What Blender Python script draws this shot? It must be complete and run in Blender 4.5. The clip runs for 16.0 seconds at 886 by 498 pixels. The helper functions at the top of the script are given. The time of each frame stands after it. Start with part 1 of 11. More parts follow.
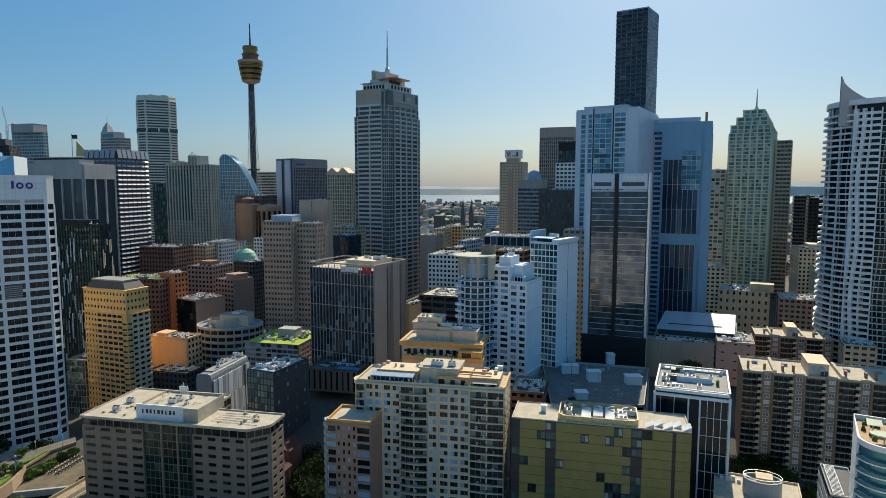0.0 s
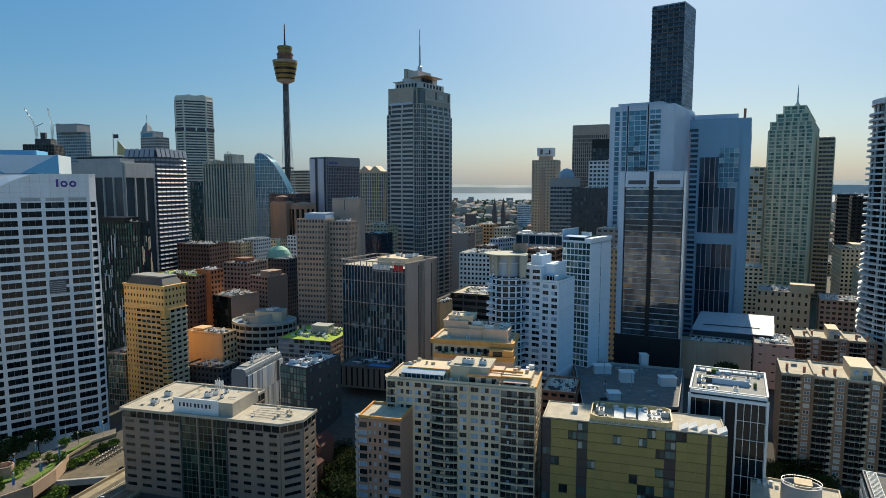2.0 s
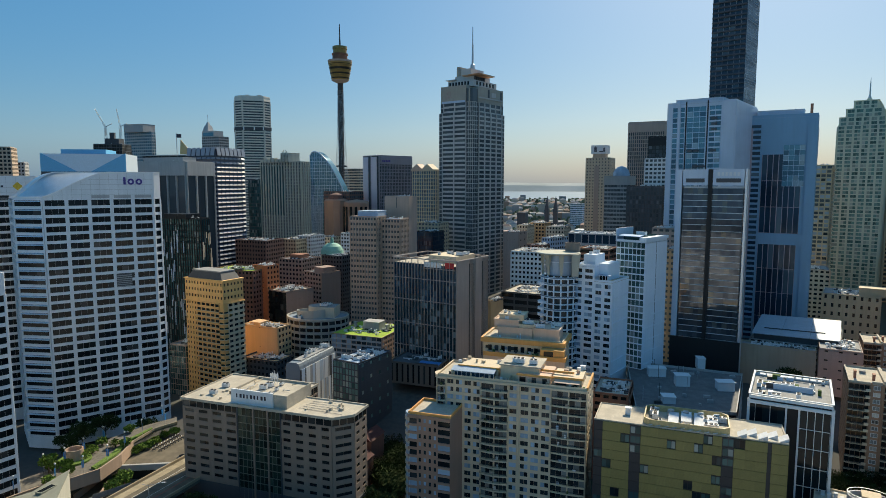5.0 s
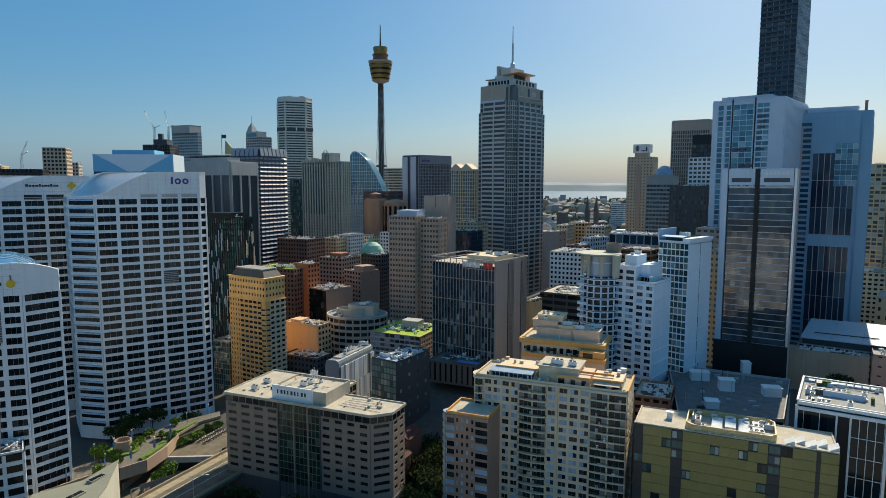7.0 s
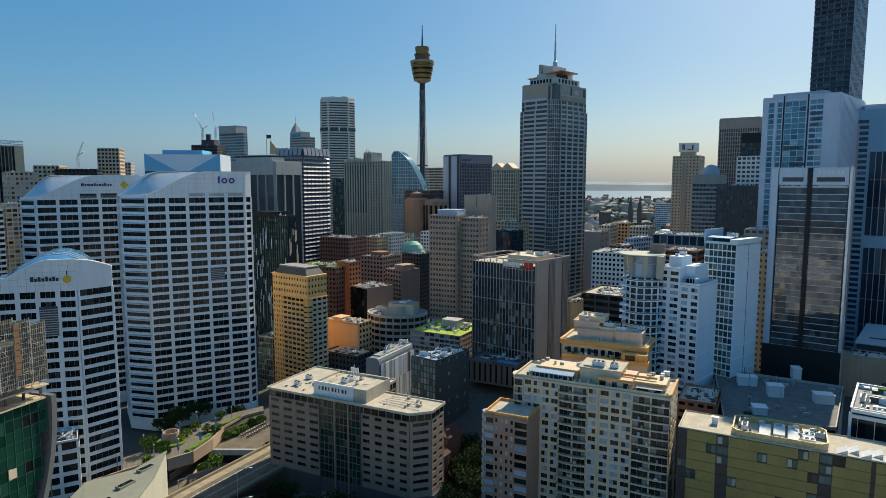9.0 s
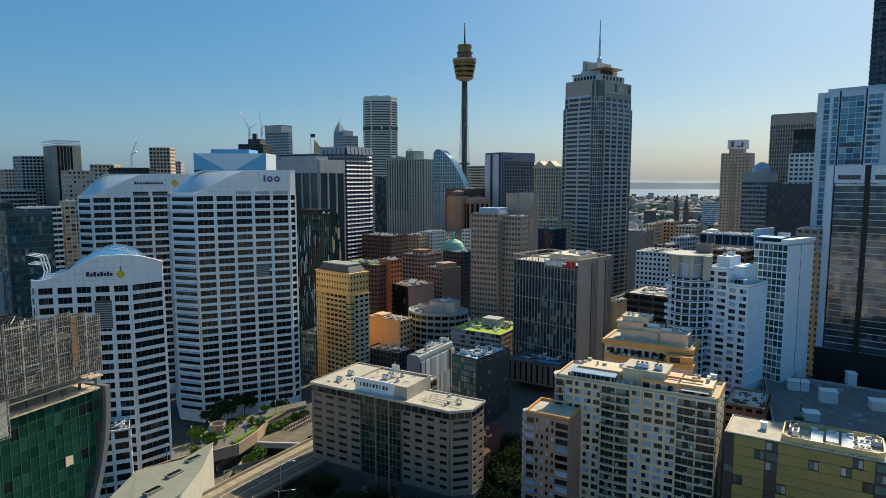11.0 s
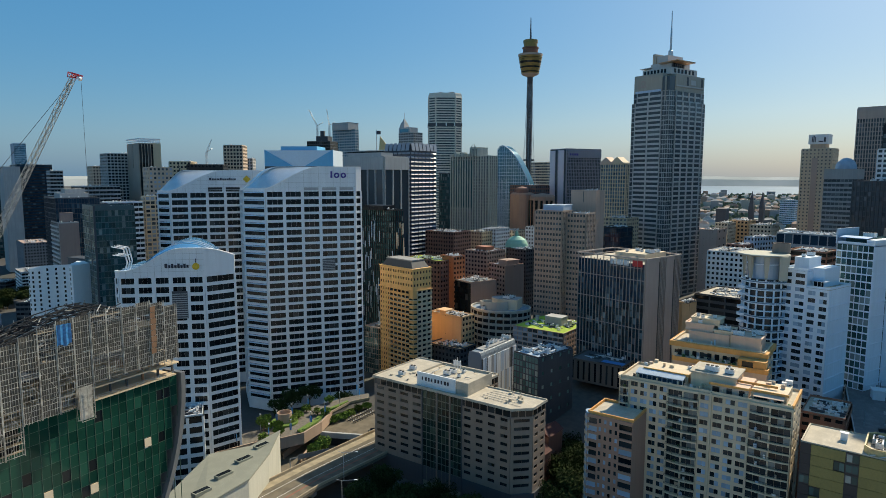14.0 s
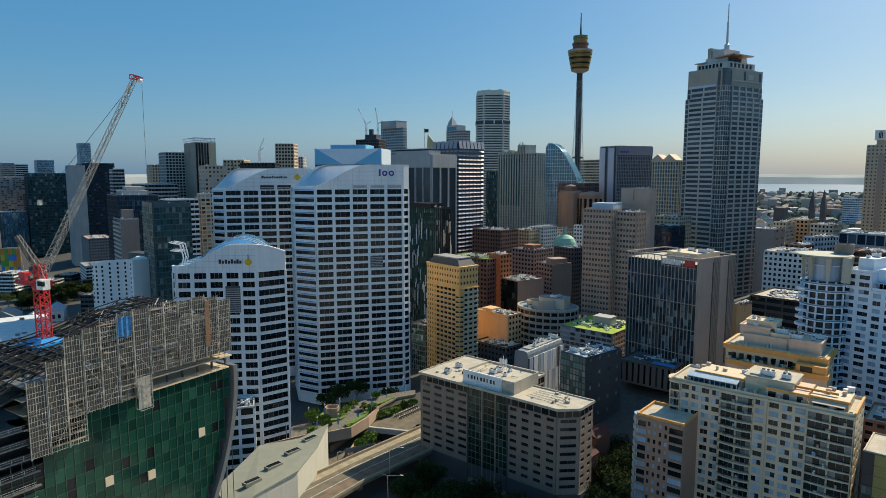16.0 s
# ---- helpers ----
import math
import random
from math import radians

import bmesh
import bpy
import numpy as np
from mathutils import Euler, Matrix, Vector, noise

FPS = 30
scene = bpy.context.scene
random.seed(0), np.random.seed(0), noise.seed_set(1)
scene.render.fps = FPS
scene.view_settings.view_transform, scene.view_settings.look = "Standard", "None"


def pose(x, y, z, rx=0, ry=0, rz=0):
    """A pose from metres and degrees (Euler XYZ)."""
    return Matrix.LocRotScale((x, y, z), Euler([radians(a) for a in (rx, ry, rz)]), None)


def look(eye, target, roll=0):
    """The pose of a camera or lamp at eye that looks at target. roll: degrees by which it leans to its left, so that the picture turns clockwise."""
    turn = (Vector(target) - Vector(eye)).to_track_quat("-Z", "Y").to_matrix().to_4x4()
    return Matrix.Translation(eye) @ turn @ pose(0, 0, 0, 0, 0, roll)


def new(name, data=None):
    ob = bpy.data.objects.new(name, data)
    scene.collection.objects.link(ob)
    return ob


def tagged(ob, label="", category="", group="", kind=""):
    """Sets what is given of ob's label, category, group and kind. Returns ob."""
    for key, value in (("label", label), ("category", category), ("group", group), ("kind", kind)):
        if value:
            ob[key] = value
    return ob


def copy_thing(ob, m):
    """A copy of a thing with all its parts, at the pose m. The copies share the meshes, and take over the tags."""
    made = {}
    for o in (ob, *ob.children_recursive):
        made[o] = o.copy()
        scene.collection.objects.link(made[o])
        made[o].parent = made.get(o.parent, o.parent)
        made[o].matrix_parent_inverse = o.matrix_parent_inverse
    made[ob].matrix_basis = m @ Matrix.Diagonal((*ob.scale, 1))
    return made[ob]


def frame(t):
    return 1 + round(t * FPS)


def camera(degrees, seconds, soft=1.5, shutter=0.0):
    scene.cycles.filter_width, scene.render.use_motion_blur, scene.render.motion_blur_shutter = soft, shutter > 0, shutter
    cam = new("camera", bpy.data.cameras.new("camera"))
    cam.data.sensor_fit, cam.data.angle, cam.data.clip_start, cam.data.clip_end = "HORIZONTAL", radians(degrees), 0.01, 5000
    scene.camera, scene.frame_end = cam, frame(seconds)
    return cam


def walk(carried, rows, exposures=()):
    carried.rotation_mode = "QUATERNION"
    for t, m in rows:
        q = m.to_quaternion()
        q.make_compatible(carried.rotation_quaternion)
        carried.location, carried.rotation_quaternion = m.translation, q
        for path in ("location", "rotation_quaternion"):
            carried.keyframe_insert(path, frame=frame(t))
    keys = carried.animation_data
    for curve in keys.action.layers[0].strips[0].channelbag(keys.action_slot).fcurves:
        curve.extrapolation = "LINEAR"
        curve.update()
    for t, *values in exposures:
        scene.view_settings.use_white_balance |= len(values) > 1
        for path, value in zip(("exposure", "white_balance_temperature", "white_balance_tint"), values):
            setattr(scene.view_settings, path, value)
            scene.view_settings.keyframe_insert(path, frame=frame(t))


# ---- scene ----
cam = camera(69.84, 16.0, soft=0.8)
PATH = [
    (0, pose(0, 0, 128, 84.30, 0.00, -0.10)),
    (0.5, pose(0, 0, 128, 84.27, -0.03, 0.60)),
    (1, pose(0, 0, 128, 84.23, 0.02, 1.31)),
    (1.5, pose(0, 0, 128, 84.20, -0.03, 2.04)),
    (2, pose(0, 0, 128, 84.14, 0.01, 2.75)),
    (2.5, pose(0, 0, 128, 84.11, -0.06, 3.50)),
    (3, pose(0, 0, 128, 84.09, -0.08, 4.24)),
    (3.5, pose(0, 0, 128, 84.06, -0.09, 4.99)),
    (4, pose(0, 0, 128, 84.03, -0.08, 5.77)),
    (6.5, pose(0, 0, 128, 83.92, -0.02, 9.99)),
    (7, pose(0, 0, 128, 83.93, -0.04, 10.90)),
    (7.5, pose(0, 0, 128, 83.91, -0.03, 11.82)),
    (8, pose(0, 0, 128, 83.89, -0.03, 12.73)),
    (8.5, pose(0, 0, 128, 83.88, -0.03, 13.65)),
    (9, pose(0, 0, 128, 83.87, -0.05, 14.56)),
    (11.5, pose(0, 0, 128, 83.65, -0.03, 19.25)),
    (12, pose(0, 0, 128, 83.59, -0.07, 20.20)),
    (12.5, pose(0, 0, 128, 83.55, -0.06, 21.13)),
    (13, pose(0, 0, 128, 83.50, -0.06, 22.08)),
    (13.5, pose(0, 0, 128, 83.44, -0.05, 23.03)),
    (14, pose(0, 0, 128, 83.39, -0.06, 24.01)),
    (14.5, pose(0, 0, 128, 83.34, -0.02, 25.02)),
    (15, pose(0, 0, 128, 83.27, -0.00, 26.12)),
    (15.5, pose(0, 0, 128, 83.22, -0.04, 27.21)),
    (16, pose(0, 0, 128, 83.20, 0.00, 28.26)),
]
walk(cam, PATH, [(0, 0.18, 7400, 3), (16, 0.22, 7300, 3)])

# ---- light ----
SUN_EL, SUN_AZ = radians(40), radians(20)
world = bpy.data.worlds.new("sky")
scene.world = world
world.use_nodes = True
wn = world.node_tree.nodes
sky = wn.new("ShaderNodeTexSky")
sky.sky_type, sky.sun_disc = "NISHITA", False
sky.sun_elevation, sky.sun_rotation = SUN_EL, SUN_AZ
sky.air_density, sky.dust_density, sky.ozone_density = 1.0, 1.7, 4.5
wn["Background"].inputs["Strength"].default_value = 0.11
rich = wn.new("ShaderNodeHueSaturation")
rich.inputs["Saturation"].default_value = 1.5
rich.inputs["Value"].default_value = 0.71
world.node_tree.links.new(sky.outputs["Color"], rich.inputs["Color"])
deep = wn.new("ShaderNodeMix")
deep.data_type = "RGBA"
deep.inputs["Factor"].default_value = 0.38
deep.inputs["B"].default_value = (1.38, 3.75, 7.3, 1)
world.node_tree.links.new(rich.outputs["Color"], deep.inputs["A"])
world.node_tree.links.new(deep.outputs["Result"], wn["Background"].inputs["Color"])
sun = new("sun", bpy.data.lights.new("sun", "SUN"))
sun.data.energy, sun.data.angle, sun.data.color = 5.0, radians(0.5), (1.0, 0.9, 0.76)
sun.matrix_world = look((math.sin(SUN_AZ) * 400, math.cos(SUN_AZ) * 400, 400 * math.tan(SUN_EL)), (0, 0, 0))


# ---- materials ----
def nodes(name):
    m = bpy.data.materials.new(name)
    m.use_nodes = True
    t = m.node_tree
    return m, t, t.nodes["Principled BSDF"]


def mixed(t, fac, a, b):
    n = t.nodes.new("ShaderNodeMix")
    n.data_type = "RGBA"
    t.links.new(fac, n.inputs["Factor"])
    for sock, v in ((n.inputs["A"], a), (n.inputs["B"], b)):
        if isinstance(v, tuple):
            sock.default_value = (*v, 1)
        else:
            t.links.new(v, sock)
    return n.outputs["Result"]


def noise_fac(t, scale, stretch=(1, 1, 1), lo=0.35, hi=0.65, detail=4):
    co = t.nodes.new("ShaderNodeTexCoord")
    mp = t.nodes.new("ShaderNodeMapping")
    mp.inputs["Scale"].default_value = stretch
    nz = t.nodes.new("ShaderNodeTexNoise")
    nz.inputs["Scale"].default_value, nz.inputs["Detail"].default_value = scale, detail
    rg = t.nodes.new("ShaderNodeMapRange")
    rg.inputs["From Min"].default_value, rg.inputs["From Max"].default_value = lo, hi
    t.links.new(co.outputs["Object"], mp.inputs["Vector"])
    t.links.new(mp.outputs["Vector"], nz.inputs["Vector"])
    t.links.new(nz.outputs["Fac"], rg.inputs["Value"])
    return rg.outputs["Result"]


def shade(c, k):
    return tuple(min(1, v * k) for v in c)


def wall_mat(name, c, rough=0.75, streak=0.35, grain=0.12, metal=0.0, bump=0.3):
    """Paint, stone or concrete: broad stains, rain streaks down the face, fine grain."""
    m, t, p = nodes(name)
    a = mixed(t, noise_fac(t, 0.09), shade(c, 1 - streak * 0.6), shade(c, 1.06))
    b = mixed(t, noise_fac(t, 0.7, (1, 1, 0.06), 0.42, 0.72), a, shade(c, 1 - streak))
    g = noise_fac(t, 4.0, lo=0.3, hi=0.7)
    d = mixed(t, g, b, shade(c, 1 - grain))
    t.links.new(d, p.inputs["Base Color"])
    p.inputs["Roughness"].default_value, p.inputs["Metallic"].default_value = rough, metal
    bm = t.nodes.new("ShaderNodeBump")
    bm.inputs["Strength"].default_value, bm.inputs["Distance"].default_value = bump, 0.03
    t.links.new(g, bm.inputs["Height"])
    t.links.new(bm.outputs["Normal"], p.inputs["Normal"])
    return m


def vary_each(m, lo=0.78, hi=1.15):
    """Makes every object that wears m a little lighter or darker."""
    t = m.node_tree
    p = t.nodes["Principled BSDF"]
    src = p.inputs["Base Color"].links[0].from_socket
    rg = t.nodes.new("ShaderNodeMapRange")
    rg.inputs["To Min"].default_value, rg.inputs["To Max"].default_value = lo, hi
    t.links.new(t.nodes.new("ShaderNodeObjectInfo").outputs["Random"], rg.inputs["Value"])
    sc = t.nodes.new("ShaderNodeVectorMath")
    sc.operation = "SCALE"
    t.links.new(src, sc.inputs[0])
    t.links.new(rg.outputs["Result"], sc.inputs["Scale"])
    t.links.new(sc.outputs["Vector"], p.inputs["Base Color"])
    return m


def roof_mat(name, c, rough=0.85, patch=0.35):
    """Roof membrane: patches, ponding stains, seams."""
    m, t, p = nodes(name)
    a = mixed(t, noise_fac(t, 0.25, lo=0.38, hi=0.62), shade(c, 1 - patch), shade(c, 1.08))
    b = mixed(t, noise_fac(t, 1.6, (1, 0.15, 1), 0.45, 0.7), a, shade(c, 1 - patch * 0.8))
    d = mixed(t, noise_fac(t, 7.0), b, shade(c, 0.85))
    t.links.new(d, p.inputs["Base Color"])
    p.inputs["Roughness"].default_value = rough
    return m


def glass_mat(name, dark=(0.004, 0.006, 0.008), mid=(0.013, 0.017, 0.02), blind=(0.06, 0.064, 0.066), share=0.06, rough=0.07, metal=0.0, joined=True):
    """Window glass: panes differ by what stands behind them; some have drawn blinds."""
    m, t, p = nodes(name)
    if joined:
        rnd = t.nodes.new("ShaderNodeNewGeometry").outputs["Random Per Island"]
    else:
        rnd = t.nodes.new("ShaderNodeObjectInfo").outputs["Random"]
    r = t.nodes.new("ShaderNodeValToRGB")
    e = r.color_ramp.elements
    e[0].position, e[0].color = 0.0, (*dark, 1)
    e[1].position, e[1].color = 0.8 - share, (*mid, 1)
    for pos, col in ((0.995 - share, mid), (1 - share, blind), (1.0, shade(blind, 0.6))):
        e.new(pos).color = (*col, 1)
    t.links.new(rnd, r.inputs["Fac"])
    t.links.new(r.outputs["Color"], p.inputs["Base Color"])
    p.inputs["Roughness"].default_value, p.inputs["Metallic"].default_value = rough, metal
    p.inputs["IOR"].default_value = 1.45
    p.inputs["Specular IOR Level"].default_value = 0.3
    bm = t.nodes.new("ShaderNodeBump")
    bm.inputs["Strength"].default_value, bm.inputs["Distance"].default_value = 0.06, 0.05
    t.links.new(noise_fac(t, 0.5), bm.inputs["Height"])
    t.links.new(bm.outputs["Normal"], p.inputs["Normal"])
    return m


def plain_mat(name, c, rough=0.5, metal=0.0, vary=0.2, scale=1.5):
    m, t, p = nodes(name)
    t.links.new(mixed(t, noise_fac(t, scale), shade(c, 1 - vary), shade(c, 1 + vary * 0.4)), p.inputs["Base Color"])
    p.inputs["Roughness"].default_value, p.inputs["Metallic"].default_value = rough, metal
    return m


W_WHITE = wall_mat("white_painted_concrete", (0.82, 0.83, 0.84), streak=0.15)
W_PARK = wall_mat("white_granite_panels", (0.77, 0.79, 0.82), streak=0.14)
W_FIN2 = wall_mat("bronze_fins", (0.42, 0.35, 0.31), streak=0.1, rough=0.5)
W_TAUPE = wall_mat("taupe_render", (0.28, 0.215, 0.172), streak=0.2)
W_CREAM = wall_mat("cream_render", (0.7, 0.57, 0.405), streak=0.2)
W_TAN = wall_mat("tan_trim_paint", (0.74, 0.37, 0.11), streak=0.25)
W_PINK = wall_mat("pinkish_brown_brick", (0.39, 0.27, 0.22), streak=0.2)
W_BROWN = wall_mat("brown_aggregate_concrete", (0.6, 0.46, 0.35), streak=0.25)
W_YELLOW = wall_mat("yellow_ochre_render", (0.9, 0.52, 0.2), streak=0.2)
W_ORANGE = wall_mat("orange_render", (0.72, 0.46, 0.25), streak=0.2)
W_RED = wall_mat("red_brick", (0.37, 0.165, 0.105), streak=0.3)
W_MAROON = wall_mat("dark_maroon_brick", (0.21, 0.11, 0.09), streak=0.3)
W_GREY = wall_mat("grey_concrete", (0.45, 0.45, 0.45), streak=0.3)
W_DGREY = wall_mat("dark_grey_cladding", (0.085, 0.09, 0.1), streak=0.2, rough=0.5)
W_BLACK = wall_mat("black_metal_cladding", (0.025, 0.027, 0.03), streak=0.2, rough=0.35)
for m in (W_BLACK, W_DGREY):
    m.node_tree.nodes["Principled BSDF"].inputs["Specular IOR Level"].default_value = 0.2
W_STONE = wall_mat("sandstone", (0.625, 0.5, 0.338), streak=0.3)
W_BEIGE = wall_mat("beige_precast_concrete", (0.7, 0.6, 0.46), streak=0.25)
W_DBROWN = wall_mat("dark_brown_cladding", (0.46, 0.36, 0.31), streak=0.2)
W_BLUE = wall_mat("blue_metal_cladding", (0.19, 0.38, 0.55), streak=0.12, rough=0.4)
W_LBLUE = wall_mat("pale_blue_grey_cladding", (0.525, 0.625, 0.75), streak=0.15, rough=0.45)
W_OLIVE = wall_mat("olive_perforated_metal", (0.29, 0.245, 0.08), streak=0.12, rough=0.5, metal=0.0)
wv = W_OLIVE.node_tree.nodes.new("ShaderNodeTexWave")
wv.inputs["Scale"].default_value, wv.inputs["Distortion"].default_value = 2.2, 0.6
ribs = W_OLIVE.node_tree.nodes.new("ShaderNodeMapRange")
ribs.inputs["To Min"].default_value, ribs.inputs["To Max"].default_value = 0.62, 1.12
W_OLIVE.node_tree.links.new(W_OLIVE.node_tree.nodes.new("ShaderNodeTexCoord").outputs["Object"], wv.inputs["Vector"])
W_OLIVE.node_tree.links.new(wv.outputs["Fac"], ribs.inputs["Value"])
ribbed = W_OLIVE.node_tree.nodes.new("ShaderNodeVectorMath")
ribbed.operation = "SCALE"
p = W_OLIVE.node_tree.nodes["Principled BSDF"]
W_OLIVE.node_tree.links.new(p.inputs["Base Color"].links[0].from_socket, ribbed.inputs[0])
W_OLIVE.node_tree.links.new(ribs.outputs["Result"], ribbed.inputs["Scale"])
W_OLIVE.node_tree.links.new(ribbed.outputs["Vector"], p.inputs["Base Color"])
vary_each(W_OLIVE, 0.92, 1.06)
W_GREEN = wall_mat("pale_green_concrete", (0.6, 0.63, 0.5), streak=0.2)
W_STEEL = wall_mat("brushed_steel", (0.688, 0.712, 0.75), streak=0.15, rough=0.35, metal=0.7)
R_CREAM = roof_mat("cream_roof_membrane", (0.54, 0.48, 0.39))
R_GREY = roof_mat("grey_roof_membrane", (0.32, 0.32, 0.32))
R_DARK = roof_mat("dark_roof_felt", (0.12, 0.12, 0.13))
R_WHITE = roof_mat("white_roof_sheet", (0.7, 0.72, 0.74), patch=0.25)
R_BLUE = roof_mat("pale_blue_roof_sheet", (0.4, 0.5, 0.62), patch=0.25)
R_GRASS = roof_mat("roof_lawn", (0.33, 0.47, 0.04), patch=0.3)
R_SKY = roof_mat("bright_blue_roof_sheet", (0.16, 0.36, 0.66), rough=0.4, patch=0.2)
# Red tile, with the shade around the terrace houses put into it.
R_TILE_SHADE = roof_mat("red_roof_tile", (0.085, 0.024, 0.022))
G_DARK = glass_mat("dark_window_glass")
G_DARK1 = glass_mat("dark_window_pane", joined=False)
G_HOME = glass_mat("apartment_glass", mid=(0.08, 0.1, 0.12), share=0.45, blind=(0.4, 0.5, 0.62))
G_HOME1 = glass_mat("apartment_pane", mid=(0.08, 0.1, 0.12), share=0.4, blind=(0.4, 0.5, 0.62), joined=False)
G_BLUE = glass_mat("blue_curtain_glass", (0.03, 0.09, 0.14), (0.1, 0.25, 0.34), (0.3, 0.42, 0.5), 0.12, 0.05, 0.35)
G_TEAL = glass_mat("teal_curtain_glass", (0.015, 0.045, 0.05), (0.04, 0.11, 0.12), (0.25, 0.32, 0.32), 0.12, 0.05, 0.25)
G_GREEN1 = glass_mat("green_curtain_pane", (0.006, 0.036, 0.026), (0.012, 0.064, 0.045), (0.022, 0.095, 0.066), 0.12, 0.06, 0.15, False)
G_NAVY = glass_mat("navy_curtain_glass", (0.011, 0.028, 0.052), (0.026, 0.064, 0.105), (0.1, 0.165, 0.21), 0.1, 0.05, 0.2)
M_METAL = plain_mat("galvanised_metal", (0.5, 0.52, 0.54), 0.4, 0.6)
M_WHITEM = plain_mat("white_painted_metal", (0.72, 0.73, 0.74), 0.5)
M_DARKM = plain_mat("dark_painted_metal", (0.05, 0.052, 0.056), 0.5)
M_SIGN = plain_mat("dark_sign_paint", (0.03, 0.03, 0.05), 0.5)
M_RED = plain_mat("red_paint", (0.55, 0.03, 0.03), 0.45)
M_SKYB = plain_mat("bright_blue_paint", (0.03, 0.25, 0.6), 0.45)
M_GOLD = plain_mat("gold_cladding", (0.32, 0.2, 0.06), 0.35, 0.5)
M_COPPER = plain_mat("verdigris_copper", (0.25, 0.5, 0.4), 0.7)
M_CONC = wall_mat("road_concrete", (0.4, 0.32, 0.22), streak=0.25)
M_PINKC = wall_mat("pinkish_concrete", (0.45, 0.32, 0.24), streak=0.25)


# ---- building kit ----
class Shape:
    """Collects boxes, prisms and turned forms into one mesh."""

    def __init__(self):
        self.v, self.f = [], []

    def box(self, o, ax, ay, az):
        o, ax, ay, az = Vector(o), Vector(ax), Vector(ay), Vector(az)
        i = len(self.v)
        self.v += [o, o + ax, o + ax + ay, o + ay, o + az, o + ax + az, o + ax + ay + az, o + ay + az]
        self.f += [tuple(i + k for k in q) for q in ((3, 2, 1, 0), (4, 5, 6, 7), (0, 1, 5, 4), (1, 2, 6, 5), (2, 3, 7, 6), (3, 0, 4, 7))]
        return self

    def block(self, x0, x1, y0, y1, z0, z1):
        return self.box((x0, y0, z0), (x1 - x0, 0, 0), (0, y1 - y0, 0), (0, 0, z1 - z0))

    def prism(self, pts, z0, z1, z1s=None):
        """pts run anticlockwise seen from above."""
        i, n = len(self.v), len(pts)
        self.v += [Vector((x, y, z0)) for x, y in pts] + [Vector((x, y, z1 if z1s is None else z1s[k])) for k, (x, y) in enumerate(pts)]
        self.f += [tuple(range(i + n - 1, i - 1, -1)), tuple(range(i + n, i + 2 * n))]
        self.f += [(i + k, i + (k + 1) % n, i + n + (k + 1) % n, i + n + k) for k in range(n)]
        return self

    def frustum(self, pts, z0, pts2, z1):
        i, n = len(self.v), len(pts)
        self.v += [Vector((x, y, z0)) for x, y in pts] + [Vector((x, y, z1)) for x, y in pts2]
        self.f += [tuple(range(i + n - 1, i - 1, -1)), tuple(range(i + n, i + 2 * n))]
        self.f += [(i + k, i + (k + 1) % n, i + n + (k + 1) % n, i + n + k) for k in range(n)]
        return self

    def ring(self, outer, inner, z0, z1):
        i, n = len(self.v), len(outer)
        for a, b in zip(outer, inner):
            self.v += [Vector((*a, z0)), Vector((*a, z1)), Vector((*b, z1)), Vector((*b, z0))]
        for k in range(n):
            p, q = i + 4 * k, i + 4 * ((k + 1) % n)
            self.f += [(p + j, q + j, q + (j + 1) % 4, p + (j + 1) % 4) for j in range(4)]
        return self

    def lathe(self, profile, n=32, c=(0, 0)):
        i = len(self.v)
        for r, z in profile:
            self.v += [Vector((c[0] + r * math.cos(6.28319 * k / n), c[1] + r * math.sin(6.28319 * k / n), z)) for k in range(n)]
        for j in range(len(profile) - 1):
            a, b = i + j * n, i + (j + 1) * n
            self.f += [(a + k, a + (k + 1) % n, b + (k + 1) % n, b + k) for k in range(n)]
        self.f += [tuple(range(i + n - 1, i - 1, -1)), tuple(range(i + (len(profile) - 1) * n, i + len(profile) * n))]
        return self

    def rod(self, a, b, r, n=5):
        a, b = Vector(a), Vector(b)
        w = (b - a).normalized()
        s = w.orthogonal().normalized()
        u = w.cross(s)
        i = len(self.v)
        ring = [s * (r * math.cos(6.28319 * k / n)) + u * (r * math.sin(6.28319 * k / n)) for k in range(n)]
        self.v += [a + q for q in ring] + [b + q for q in ring]
        self.f += [tuple(range(i + n - 1, i - 1, -1)), tuple(range(i + n, i + 2 * n))]
        self.f += [(i + k, i + (k + 1) % n, i + n + (k + 1) % n, i + n + k) for k in range(n)]
        return self

    def mesh(self, name, mat):
        me = bpy.data.meshes.new(name)
        me.from_pydata(self.v, [], self.f)
        me.materials.append(mat)
        return me


def part(name, shape, mat, parent, label="", kind=""):
    if not shape.v:
        return None
    ob = new(name, shape.mesh(name, mat))
    ob.parent = parent
    return tagged(ob, label, kind=kind)


def thing(name, label, category, x, y, z, yaw=0, group="", kind=""):
    ob = new(name)
    ob.matrix_basis = pose(x, y, z, 0, 0, yaw)
    return tagged(ob, label, category, group, kind)


def ease(a):
    a = min(1, max(0, a))
    return a * a * (3 - 2 * a)


def ground_z(x, y):
    """The city climbs from the harbour to the ridge."""
    kent = 25 * ease((y - 240) / 120) * ease((x + 190) / 110)
    return max(kent, 25 * ease((y - 430) / 250)) + 35 * ease((y - 900) / 1200)


def rect(w, d):
    return [(-w / 2, -d / 2), (w / 2, -d / 2), (w / 2, d / 2), (-w / 2, d / 2)]


def inset(pts, k):
    cx, cy = sum(p[0] for p in pts) / len(pts), sum(p[1] for p in pts) / len(pts)
    out = []
    for x, y in pts:
        q = math.hypot(x - cx, y - cy)
        out.append((x + (cx - x) / q * k * 1.41, y + (cy - y) / q * k * 1.41))
    return out


